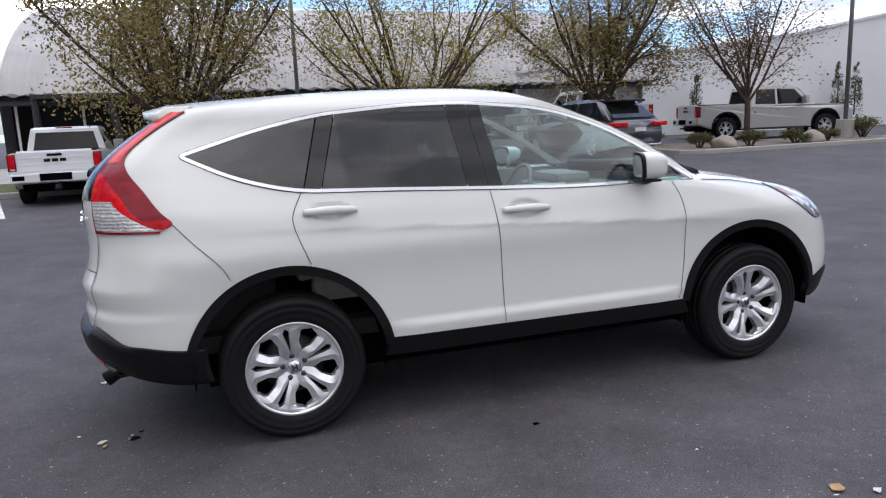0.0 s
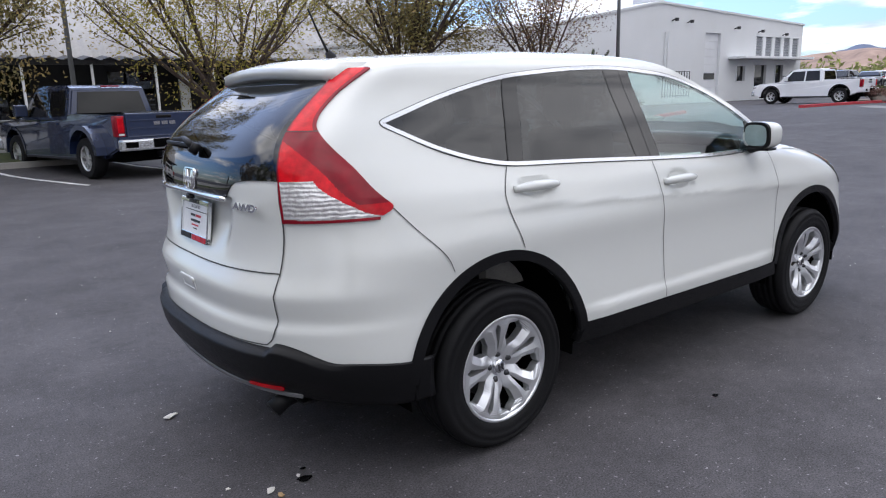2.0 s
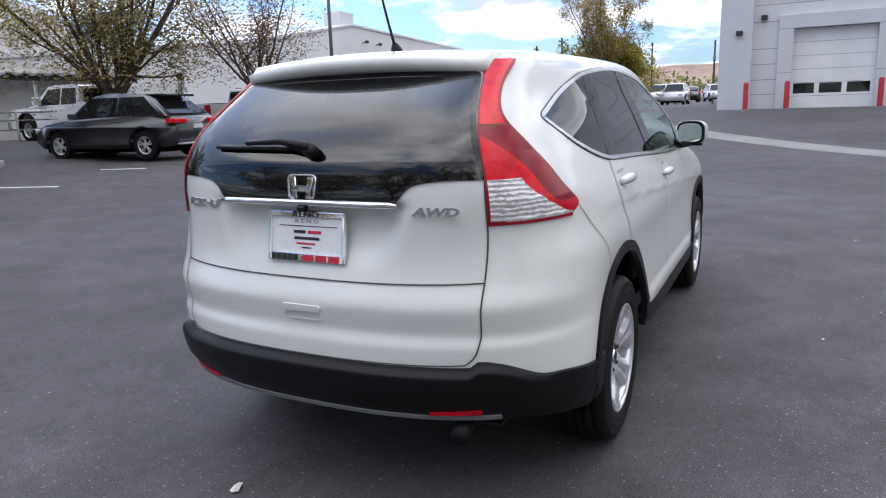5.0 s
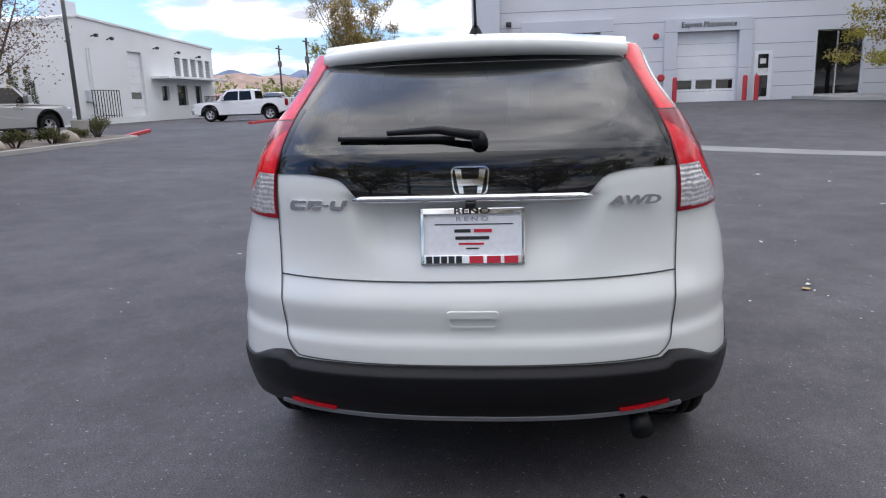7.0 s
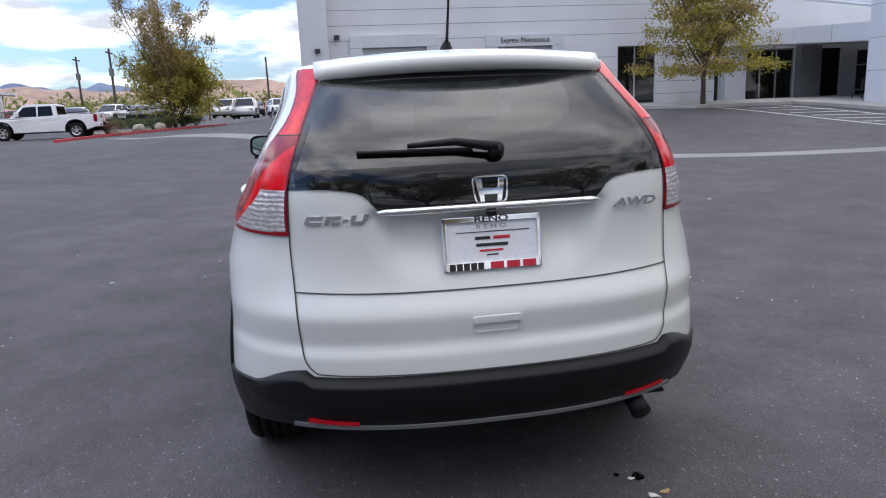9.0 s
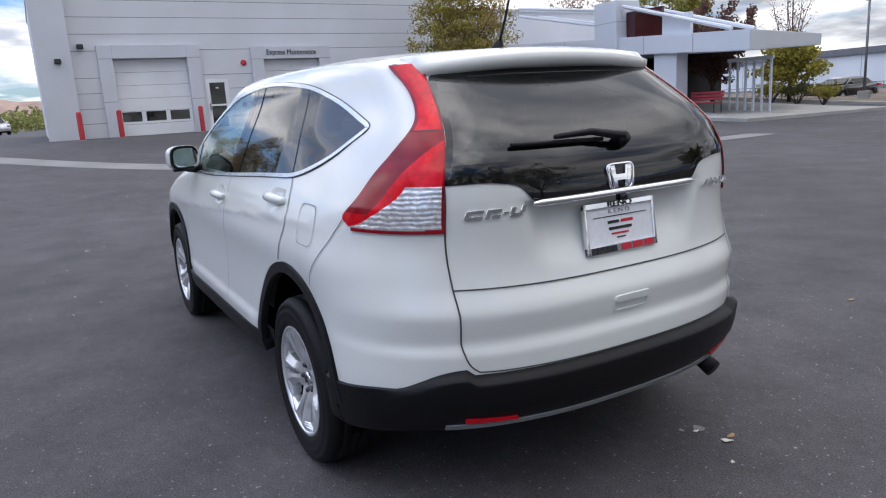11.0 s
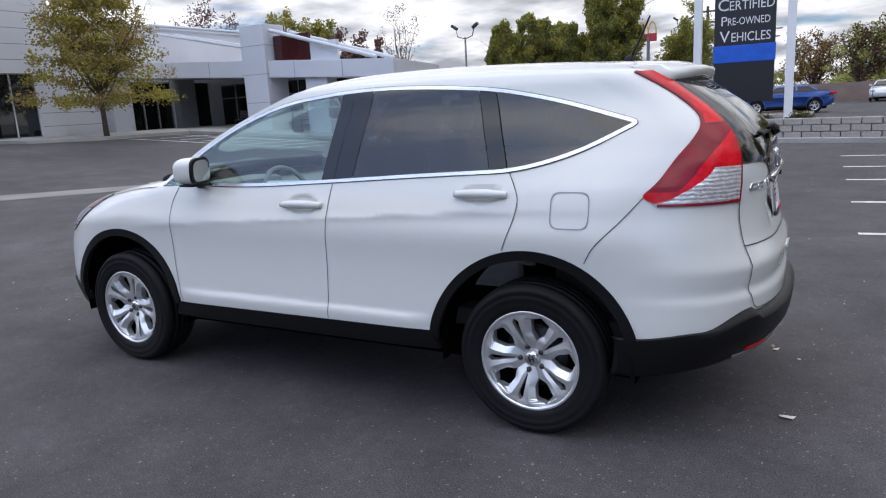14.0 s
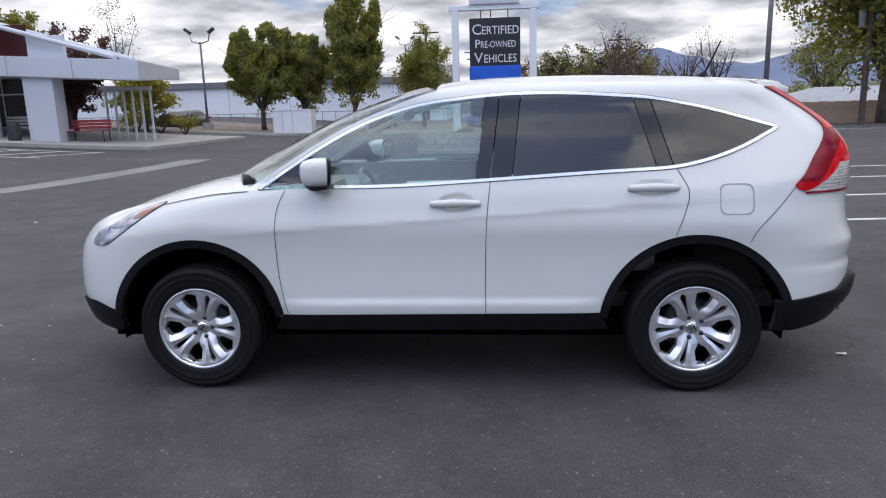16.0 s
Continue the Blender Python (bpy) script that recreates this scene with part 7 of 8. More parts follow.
def corner_strip(sign, z0, z1, inner, outer, nz, na, pick, lift, depth=0.03):
    """A strip round a tail corner between an inner edge (y by height) and an outer edge (x by height); pick gives each face's material."""
    bm = bmesh.new()
    key = bm.verts.layers.float_vector.new("n")
    rows = []
    for k in range(nz + 1):
        z = z0 + (z1 - z0) * k / nz
        a0, a1 = angle_of_y(inner(z), z), angle_of_x(outer(z), z)
        # even steps along the surface
        fine = [corner_point(a0 + (a1 - a0) * i / 60, z, sign) for i in range(61)]
        run = [0.0]
        for p, q in zip(fine, fine[1:]):
            run.append(run[-1] + (q - p).length)
        row = []
        for i in range(na + 1):
            s = run[-1] * i / na
            a = a0 + (a1 - a0) * float(np.interp(s, run, np.arange(61) / 60))
            v = bm.verts.new(corner_point(a, z, sign, lift))
            v[key] = (corner_point(a, z, sign, lift + 0.01) - v.co).normalized()
            row.append(v)
        rows.append(row)
    for a, b in zip(rows, rows[1:]):
        for i in range(na):
            f = bm.faces.new((a[i], a[i + 1], b[i + 1], b[i]))
            f.material_index = pick(f.calc_center_median(), (i + 0.5) / na)
    top = set(bm.verts)
    r = bmesh.ops.extrude_edge_only(bm, edges=[e for e in bm.edges if e.is_boundary])
    for v in [g for g in r["geom"] if isinstance(g, bmesh.types.BMVert)]:
        v.co -= Vector(v[key]) * depth
        v[key] = (0, 0, 0)
    bm.normal_update()
    if sum(f.normal.dot(f.verts[0][key]) for f in bm.faces if all(v in top for v in f.verts)) < 0:
        bmesh.ops.reverse_faces(bm, faces=bm.faces[:])
    return bm


lamp_in = smooth_curve((1.02, 0.632), (1.17, 0.624), (1.30, 0.587), (1.40, 0.549), (1.507, 0.508), (1.55, 0.490))
lamp_out = smooth_curve((1.035, -1.835), (1.065, -1.782), (1.09, -1.80), (1.20, -1.885), (1.30, -1.955), (1.345, -1.962), (1.42, -1.895), (1.48, -1.81), (1.552, -1.685))


def lamp_pick(p, f):
    edge = lamp_out(p.z)
    if 1.334 < p.z < 1.3385:
        return 3
    if p.z > 1.335:
        return 1 if f > 0.86 or f < 0.07 else 0
    if p.z < 1.038 or f < 0.025:
        return 1
    if p.z < 1.172 and p.x < -2.03 + 0.115 * ((1.172 - p.z) / 0.10) ** 1.6:
        return 2
    if p.z < 1.040 + 0.032 * min(1, max(0, (-1.83 - p.x) / 0.14)) and p.x < -1.80:
        return 2
    if p.x > edge - 0.115 + 0.25 * (p.z - 1.06) * (p.z < 1.2) * 0 and p.z > 1.085:
        return 1
    return 0


# tail bumper round both corners
def bumper_top(y):
    return 0.572 + 0.020 * min(1, max(0, (abs(y) - 0.60) / 0.07))


bm = bmesh.new()
key = bm.verts.layers.float_vector.new("n")
cols = [(-1, "s", -1.70 - 0.02 * i) for i in range(4)] + [(-1, "a", math.pi / 2 * (1 - i / 44)) for i in range(1, 45)] + [(1, "a", math.pi / 2 * i / 44) for i in range(1, 44)] + [(1, "s", -1.76 + 0.02 * i) for i in range(4)]
rows = []
for t in (0.0, 0.08, 0.16, 0.25, 0.35, 0.45, 0.55, 0.65, 0.75, 0.83, 0.87, 0.895, 0.91, 0.925, 0.94, 0.955, 0.97, 0.985, 1.0):
    row = []
    for sg, kind, c in cols:
        z = 0.45
        for _ in range(6):
            p = Vector((c, sg * side_y(c, z), z)) if kind == "s" else corner_point(c, z, sg)
            top = bumper_top(p.y) if p.x < -2.17 else 0.500 + 0.026 * eased((-1.76 - p.x) / 0.26) + 0.066 * eased((-2.01 - p.x) / 0.16)
            foot = 0.380 - 0.040 * min(1, max(0, (p.x + 2.1) / 0.3))
            z = foot + (top - foot) * t
        k2 = min(1, max(0, (-1.97 - p.x) / 0.20))
        q2 = min(1, max(0, (top - z) / 0.022)) ** 0.6
        bulge = 0.010 * (1 - k2) + k2 * (0.004 + 0.036 * q2 - 0.030 * max(0, (0.47 - z) / 0.09))
        fun = on_side(sg) if kind == "s" else None
        q = fun(c, z, bulge) if kind == "s" else corner_point(c, z, sg, bulge)
        v = bm.verts.new(q)
        row.append(v)
    rows.append(row)
for a, b in zip(rows, rows[1:]):
    for i in range(len(a) - 1):
        bm.faces.new((a[i], a[i + 1], b[i + 1], b[i]))
for edge, inner in ((rows[0], 0.10), (rows[-1], 0.02)):
    back = [bm.verts.new(Vector((v.co.x * (1 - inner * 0.7), v.co.y * (1 - inner * 0.9), v.co.z + 0.004))) for v in edge]
    for i in range(len(edge) - 1):
        bm.faces.new((edge[i], edge[i + 1], back[i + 1], back[i]))
bmesh.ops.recalc_face_normals(bm, faces=bm.faces[:])
bm.verts.layers.float_vector.remove(key)
bumper = paint_part("rear_bumper", bm, M_CLAD, "black textured plastic rear bumper")


def on_bumper(u, v, lift):
    return on_rear(u, v, lift + 0.024)


for s in (-1, 1):
    paint_part("reflector", patch(rounded([(s * 0.45, 0.412), (s * 0.61, 0.418), (s * 0.61, 0.434), (s * 0.45, 0.424)], 0.006, 3), on_bumper, 0.006, 0.03, 0.012), M_LAMPRED, "red bumper reflector", parent=bumper)
paint_part("skid_strip", patch([(-0.66, 0.392), (0.66, 0.392), (0.66, 0.403), (-0.66, 0.403)], on_bumper, 0.002, 0.05, 0.01), mat("grey_plastic", (0.16, 0.16, 0.17), 0.45), "grey lower bumper strip", parent=bumper)
bm = bmesh.new()
tube(bm, [(-1.80, -0.53, 0.37), (-2.03, -0.53, 0.350), (-2.12, -0.535, 0.335), (-2.17, -0.54, 0.308)], [0.030, 0.032, 0.034, 0.036], 20)
paint_part("exhaust_pipe", bm, M_CLAD, "turned-down dull steel exhaust tip")
bm = bmesh.new()
box(bm, -2.10, -0.66, 0.345, -1.98, -0.585, 0.357, 0.003)
paint_part("tow_bracket", bm, M_CLAD)
bm = bmesh.new()
box(bm, -1.70, -0.70, 0.25, 1.9, 0.70, 0.42)
box(bm, -2.02, -0.50, 0.33, -1.70, 0.50, 0.42)
paint_part("underbody", bm, M_UNDER, smooth=False)
for s in (-1, 1):
    for cx in (-AXLE, AXLE):
        bm = bmesh.new()
        lathe(bm, [(0.001, -0.225), (0.25, -0.224), (0.36, -0.223), (0.452, -0.22), (0.452, 0.06)], 40)
        bmesh.ops.delete(bm, geom=[f for f in bm.faces if f.calc_center_median().z < -0.08], context="FACES")
        bmesh.ops.transform(bm, matrix=pose(cx, s * 0.80, HUB_Z, 0, 0, 0 if s > 0 else 180), verts=bm.verts[:])
        paint_part("wheel_arch_liner", bm, M_UNDER)

FRONT_SEAM = smoothline([(0.795, 1.090), (0.838, 0.99), (0.850, 0.86), (0.845, 0.67), (0.822, 0.52), (0.80, 0.442)])
MID_SEAM = smoothline([(-0.278, 1.112), (-0.262, 0.97), (-0.252, 0.80), (-0.248, 0.60), (-0.248, 0.442)])
REAR_SEAM = smoothline([(-1.212, 1.158), (-1.255, 1.08), (-1.264, 1.03), (-1.245, 0.955), (-1.20, 0.838)])
for sign in (1, -1):
    on = on_side(sign)
    # black cladding on the arches and the sill
    for cx, a0, a1 in ((-AXLE, 9, 171), (AXLE, 10, 170)):
        o = circle_arc(cx, HUB_Z, ARCH_OUT, a0, a1, 48)
        i = circle_arc(cx, HUB_Z, ARCH_IN, a0 - 2, a1 + 2, 48)
        paint_part("arch_cladding", band(o, i, on, 0.012, 0.03, closed=False, steps=3), M_CLAD)
    k = 12
    sill = [(-AXLE + 0.478, 0.442), (AXLE - 0.478, 0.434), (AXLE - 0.436, 0.355), (-AXLE + 0.436, 0.355)]
    paint_part("sill_cladding", patch(sill, on, 0.012, 0.05, 0.05), M_CLAD)
    low = rounded([(AXLE + 0.478, 0.445), (AXLE + 0.62, 0.485), (2.10, 0.475), (2.10, 0.37), (AXLE + 0.50, 0.325), (AXLE + 0.445, 0.335), (AXLE + 0.447, 0.40)], 0.02, 3)
    paint_part("front_bumper_cladding", patch(low, on, 0.012, 0.05, 0.04), M_CLAD)
    # doors and their joints
    front_door = FRONT_SEAM + MID_SEAM[::-1]
    door = paint_part("front_door", patch(front_door, on, 0.0015, 0.022, 0.006), M_WHITE)
    arc = circle_arc(-AXLE, HUB_Z, ARCH_OUT - 0.004, 78, 14, 14)
    rear_door = MID_SEAM + [(-0.83, 0.442)] + arc[::-1] + REAR_SEAM[::-1]
    door2 = paint_part("rear_door", patch(rear_door, on, 0.0015, 0.022, 0.006), M_WHITE)
    for line in (FRONT_SEAM, MID_SEAM, REAR_SEAM, smoothline([(-1.782, 1.062), (-1.70, 0.97), (-1.60, 0.868), (-1.562, 0.80)]), smoothline([(1.0, 1.083), (1.2, 1.066), (1.35, 1.042), (1.49, 1.015)])):
        paint_part("panel_joint", seam(line, on, 0.0036), M_SEAM)
    paint_part("window_joint", band(inset(DLO, -0.006), DLO, on, 0.0045, 0.004, steps=1), M_SEAM)
    # windows
    paint_part("window_trim", band(DLO, DLO_GLASS, on, 0.007, 0.02), M_TRIM, "satin silver window surround")
    def clip(lo, hi):
        bm = bmesh.new()
        bm.faces.new([bm.verts.new((u, v, 0)) for u, v in DLO_GLASS])
        for x, keep in ((lo, 1), (hi, -1)):
            lean = -0.19 if x < -1.0 else -0.11 * 1.0
            if x < -1.0:
                lean = -0.30
            bmesh.ops.bisect_plane(bm, geom=bm.verts[:] + bm.edges[:] + bm.faces[:], plane_co=(x, 1.16, 0), plane_no=(1, -lean if x < -1.0 else 0.12, 0) if x > -1.0 else (1, lean, 0), clear_inner=keep > 0, clear_outer=keep < 0)
        out = [(v.co.x, v.co.y) for v in bm.faces[:][0].verts]
        bm.free()
        return out
    paint_part("rear_quarter_window", patch(clip(-9, -1.205), on, 0.003, 0.05, 0.004), M_GLASSD)
    paint_part("rear_door_window", patch(clip(-1.115, -0.395), on, 0.003, 0.05, 0.004), M_GLASSD)
    paint_part("front_door_window", patch(clip(-0.205, 9), on, 0.003, 0.05, 0.004), M_GLASSC)
    for lo, hi in ((-1.198, -1.120), (-0.390, -0.285), (-0.279, -0.210)):
        paint_part("window_pillar", patch(clip(lo, hi), on, 0.006, 0.05, 0.012), M_BLACK, "gloss black door pillar cover")
    # door handles in their cups
    for x0, x1, z, d in ((-1.215, -0.965, 1.072, door2), (-0.228, 0.028, 1.010, door)):
        bm = bmesh.new()
        ya, yb = side_y(x0 - 0.03, z), side_y(x1 + 0.03, z)
        pts, rad = [], []
        for i in range(17):
            t = i / 16
            out = 0.026 * math.sin(math.pi * min(1, max(0, 0.06 + 0.88 * t))) ** 0.4
            pts.append((x0 + (x1 - x0) * t, sign * (ya + (yb - ya) * t + out - 0.004), z + 0.004 * math.sin(math.pi * t)))
            rad.append(0.009 + 0.0125 * math.sin(math.pi * min(0.97, max(0.03, t))) ** 0.4)
        tube(bm, pts, rad, 12)
        paint_part("door_handle", bm, M_WHITE, parent=d)
    # tail lamps
    lamp = paint_part("tail_lamp", corner_strip(sign, 1.026, 1.550, lamp_in, lamp_out, 150, 84, lamp_pick, 0.008), [M_LAMPRED, M_LAMPDARK, M_LAMPCLR, M_SEAM], "red and clear wrap-round tail lamp")
    # head lamp
    head = rounded([(1.475, 1.030, 0.02), (1.66, 0.975, 0.05), (1.90, 0.86, 0.05), (1.93, 0.80, 0.03), (1.83, 0.80, 0.05), (1.70, 0.88, 0.08), (1.57, 0.97, 0.05)], 0.03, 4)
    paint_part("headlamp", patch(head, on, 0.006, 0.03, 0.02), M_HEADLAMP, "clear swept-back headlamp over a grey reflector")
    paint_part("headlamp_rim", band(inset(head, -0.006), head, on, 0.005, 0.01, steps=1), M_SEAM)
    paint_part("turn_lamp", patch(rounded([(1.50, 1.012, 0.01), (1.60, 0.985, 0.02), (1.66, 0.94, 0.02), (1.60, 0.955, 0.02)], 0.01, 3), on, 0.009, 0.03, 0.01), mat("amber_lens", (0.34, 0.12, 0.08), 0.1, coat=1.0))
    # door mirror
    bm = bmesh.new()
    bmesh.ops.create_uvsphere(bm, u_segments=28, v_segments=16, radius=1)
    for v in bm.verts:
        c = v.co
        c.x, c.y, c.z = (math.copysign(abs(q) ** 0.62, q) for q in c)
        c.x = c.x * 0.125 * (1 if c.x > 0 else 0.15)
        c.z *= 0.072
        c.y *= 0.092
        c.x -= abs(c.y) * 0.1
    bmesh.ops.transform(bm, matrix=pose(0.560, sign * 0.915, 1.188, 0, 0, sign * 12), verts=bm.verts[:])
    mirror = paint_part("door_mirror", bm, M_WHITE)
    bm = bmesh.new()
    bmesh.ops.create_circle(bm, cap_ends=True, segments=32, radius=1)
    for v in bm.verts:
        a = math.atan2(v.co.y, v.co.x)
        p = Vector((0, math.copysign(abs(math.cos(a)) ** 0.6, math.cos(a)) * 0.075, math.copysign(abs(math.sin(a)) ** 0.6, math.sin(a)) * 0.057))
        v.co = pose(0.530, sign * 0.912, 1.188, 0, -4, sign * 16) @ p
    bmesh.ops.recalc_face_normals(bm, faces=bm.faces[:])
    paint_part("mirror_glass", bm, M_MIRROR, parent=mirror, smooth=False)
    bm = bmesh.new()
    bmesh.ops.create_circle(bm, cap_ends=True, segments=32, radius=1)
    for v in bm.verts:
        a = math.atan2(v.co.y, v.co.x)
        v.co = Vector((0, math.copysign(abs(math.cos(a)) ** 0.6, math.cos(a)) * 0.088, math.copysign(abs(math.sin(a)) ** 0.6, math.sin(a)) * 0.071))
    r = bmesh.ops.extrude_face_region(bm, geom=bm.faces[:])
    bmesh.ops.translate(bm, vec=(0.014, 0, 0), verts=[g for g in r["geom"] if isinstance(g, bmesh.types.BMVert)])
    bmesh.ops.recalc_face_normals(bm, faces=bm.faces[:])
    bmesh.ops.transform(bm, matrix=pose(0.533, sign * 0.914, 1.188, 0, -4, sign * 16), verts=bm.verts[:])
    paint_part("mirror_bezel", bm, M_CLAD, parent=mirror, smooth=False)
    bm = bmesh.new()
    tube(bm, [(0.66, sign * 0.80, 1.115), (0.62, sign * 0.85, 1.12), (0.58, sign * 0.90, 1.128)], [0.045, 0.035, 0.03], 12)
    box(bm, 0.535, sign * 0.86, 1.106, 0.63, sign * 0.985, 1.120, 0.006)
    paint_part("mirror_arm", bm, M_CLAD, parent=mirror)
    paint_part("mirror_sail", patch([(0.62, 1.125), (0.90, 1.118), (0.66, 1.255)], on, 0.007, 0.05, 0.01), M_BLACK)
paint_part("fuel_door", band(*[rounded([(-1.414 + e, 1.082 + e), (-1.574 - e, 1.082 + e), (-1.574 - e, 0.938 - e), (-1.414 + e, 0.938 - e)], 0.04, 6) for e in (0.0022, -0.0018)], on_side(1), 0.0035, 0.0, steps=1), M_SEAML)

# tailgate
paint_part("tailgate_window", patch(REAR_GLASS, on_rear, 0.004, 0.04, 0.006), M_GLASSR)
FRIT = inset(REAR_GLASS, 0.035)
paint_part("window_border", band(REAR_GLASS, FRIT, on_rear, 0.0052, 0.004), M_BLACK)
paint_part("tailgate_garnish", patch(rounded([(0.60, 1.178, 0.01), (-0.60, 1.178, 0.01), (-0.598, 1.228, 0.01), (0.598, 1.228, 0.01)], 0.01, 2), on_rear, 0.0056, 0.04, 0.004), M_BLACK)
paint_part("tailgate_garnish", patch(rounded([(0.38, 1.180, 0.01), (-0.38, 1.180, 0.01), (-0.345, 1.106, 0.01), (0.345, 1.106, 0.01)], 0.01, 2), on_gate, 0.0056, 0.04, 0.004), M_BLACK, "gloss black tailgate garnish")
bm = bmesh.new()
tube(bm, [on_gate(-0.362 + 0.724 * k / 24, 1.094, 0.010) for k in range(25)], [0.006] + [0.0115] * 23 + [0.006], 14)
paint_part("chrome_bar", bm, M_CHROME, "chrome bar over the number plate")
for line in ([(-0.625, 1.168), (-0.632, 1.0), (-0.628, 0.845), (-0.622, 0.70), (-0.612, 0.628), (-0.585, 0.590), (-0.54, 0.580), (-0.3, 0.577), (0, 0.576), (0.3, 0.577), (0.54, 0.580), (0.585, 0.590), (0.612, 0.628), (0.622, 0.70), (0.628, 0.845), (0.632, 1.0), (0.625, 1.168)], [(-0.628, 0.846), (-0.3, 0.838), (0, 0.836), (0.3, 0.838), (0.628, 0.846)]):
    paint_part("tailgate_joint", seam(smoothline(line, 4), on_rear, 0.0048), M_SEAM)
paint_part("tailgate_handle", patch(rounded([(0.082, 0.732), (-0.082, 0.732), (-0.078, 0.752), (0.078, 0.752)], 0.01, 3), on_rear, 0.012, 0.03, 0.014), M_WHITE)
paint_part("handle_recess", band(rounded([(0.080, 0.735), (-0.080, 0.735), (-0.076, 0.694), (0.076, 0.694)], 0.012, 4), rounded([(0.072, 0.731), (-0.072, 0.731), (-0.068, 0.700), (0.068, 0.700)], 0.010, 4), on_rear, 0.004, 0.004, steps=2), M_WHITE)
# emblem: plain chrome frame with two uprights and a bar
eo = rounded([(0.060, 1.186), (-0.060, 1.186), (-0.050, 1.101), (0.050, 1.101)], 0.024, 6)
emblem = paint_part("emblem", band(eo, inset(eo, 0.0075), on_gate, 0.016, 0.012, steps=3), M_CHROME, "chrome maker's badge")
for s in (-1, 1):
    paint_part("emblem_bar", patch([(s * 0.047, 1.178), (s * 0.028, 1.178), (s * 0.020, 1.108), (s * 0.033, 1.108)], on_gate, 0.016, 0.05, 0.012), M_CHROME, parent=emblem)
paint_part("emblem_bar", patch([(-0.026, 1.150), (0.026, 1.150), (0.023, 1.131), (-0.023, 1.131)], on_gate, 0.015, 0.05, 0.012), M_CHROME, parent=emblem)
bm = bmesh.new()
box(bm, -2.232, -0.016, 1.064, -2.205, 0.016, 1.084, 0.004)
paint_part("rear_camera", bm, M_BLACK)
# model badge as plain slanted chrome bars
for y0, y1, z0, z1 in ((0.578, 0.530, 1.062, 1.071), (0.572, 0.524, 1.082, 1.090), (0.580, 0.568, 1.066, 1.086), (0.520, 0.508, 1.062, 1.090), (0.506, 0.470, 1.079, 1.090), (0.500, 0.474, 1.062, 1.072), (0.464, 0.446, 1.073, 1.079), (0.440, 0.402, 1.062, 1.072), (0.440, 0.426, 1.072, 1.090), (0.404, 0.390, 1.072, 1.092)):
    lean = 0.35 * (z1 - z0)
    paint_part("model_badge", patch([(y0, z0), (y1, z0), (y1 - lean, z1), (y0 - lean, z1)], on_rear, 0.007, 0.03, 0.008), M_CHROME)


def letters(body, size, depth, m, material, parent, label="", name="lettering", align="CENTER", shear=0.0, stretch=1.0, caps=0.75, bold=0.0):
    """Words in the built-in font as a mesh; small letters may stand as small capitals."""
    cu = bpy.data.curves.new(name, "FONT")
    cu.body, cu.size, cu.extrude, cu.align_x, cu.align_y = body, size, depth, align, "CENTER"
    cu.shear, cu.offset = shear, bold
    cu.resolution_u = 3
    tmp = bpy.data.objects.new(name, cu)
    scene.collection.objects.link(tmp)
    me = bpy.data.meshes.new_from_object(tmp.evaluated_get(bpy.context.evaluated_depsgraph_get()))
    bpy.data.objects.remove(tmp)
    bpy.data.curves.remove(cu)
    me.name = name
    me.transform(m @ Matrix.Diagonal((stretch, 1, 1, 1)))
    me.materials.clear()
    me.materials.append(material)
    ob = new(name, me)
    ob.parent = parent
    if label:
        tagged(ob, label)
    return ob


def faced(x, y, z, fx, fy):
    """The pose of writing that stands upright at a place and faces the way (fx, fy)."""
    f = Vector((fx, fy, 0)).normalized()
    right = Vector((0, 0, 1)).cross(f)
    return Matrix(((right.x, 0, f.x, x), (right.y, 0, f.y, y), (0, 1, f.z, z), (0, 0, 0, 1)))


letters("AWD", 0.036, 0.004, faced(-2.192, -0.490, 1.075, -1, -0.14), M_CHROME, suv, "chrome all-wheel-drive badge", stretch=1.7, shear=0.22, bold=0.0016)
# number plate with its frame
plate = thing("number_plate", "white dealer plate in a chrome frame", "plate")
plate.parent = suv
del plate["category"]
bm = bmesh.new()
tilt = pose(-2.204, -0.002, 0.975, 0, 8, 0)
box(bm, -0.004, -0.152, -0.078, 0.004, 0.152, 0.078, 0.002, tilt)
part("plate_sheet", bm, mat("plate_white", (0.72, 0.73, 0.76), 0.4, fine=0.05, fscale=60), plate)
for y0, z0, y1, z1 in ((-0.16, 0.066, 0.16, 0.086), (-0.16, -0.086, 0.16, -0.058), (-0.16, -0.086, -0.147, 0.086), (0.147, -0.086, 0.16, 0.086)):
    bm = bmesh.new()
    box(bm, -0.012, y0, z0, 0.004, y1, z1, 0.003, tilt)
    part("plate_frame", bm, M_CHROME, plate)
M_INK = mat("black_ink", (0.02, 0.02, 0.022), 0.5)
M_INKR = mat("red_ink", (0.5, 0.02, 0.04), 0.5)
on_plate = lambda y, z: tilt @ faced(-0.0135, y, z, -1, 0)
letters("RENO", 0.026, 0.0006, on_plate(0.0, 0.076), M_INK, plate, stretch=1.6, bold=0.0005)
letters("R E N O", 0.019, 0.0006, tilt @ faced(-0.0052, 0.0, 0.052, -1, 0), mat("grey_ink", (0.2, 0.2, 0.22), 0.5), plate, stretch=1.5)
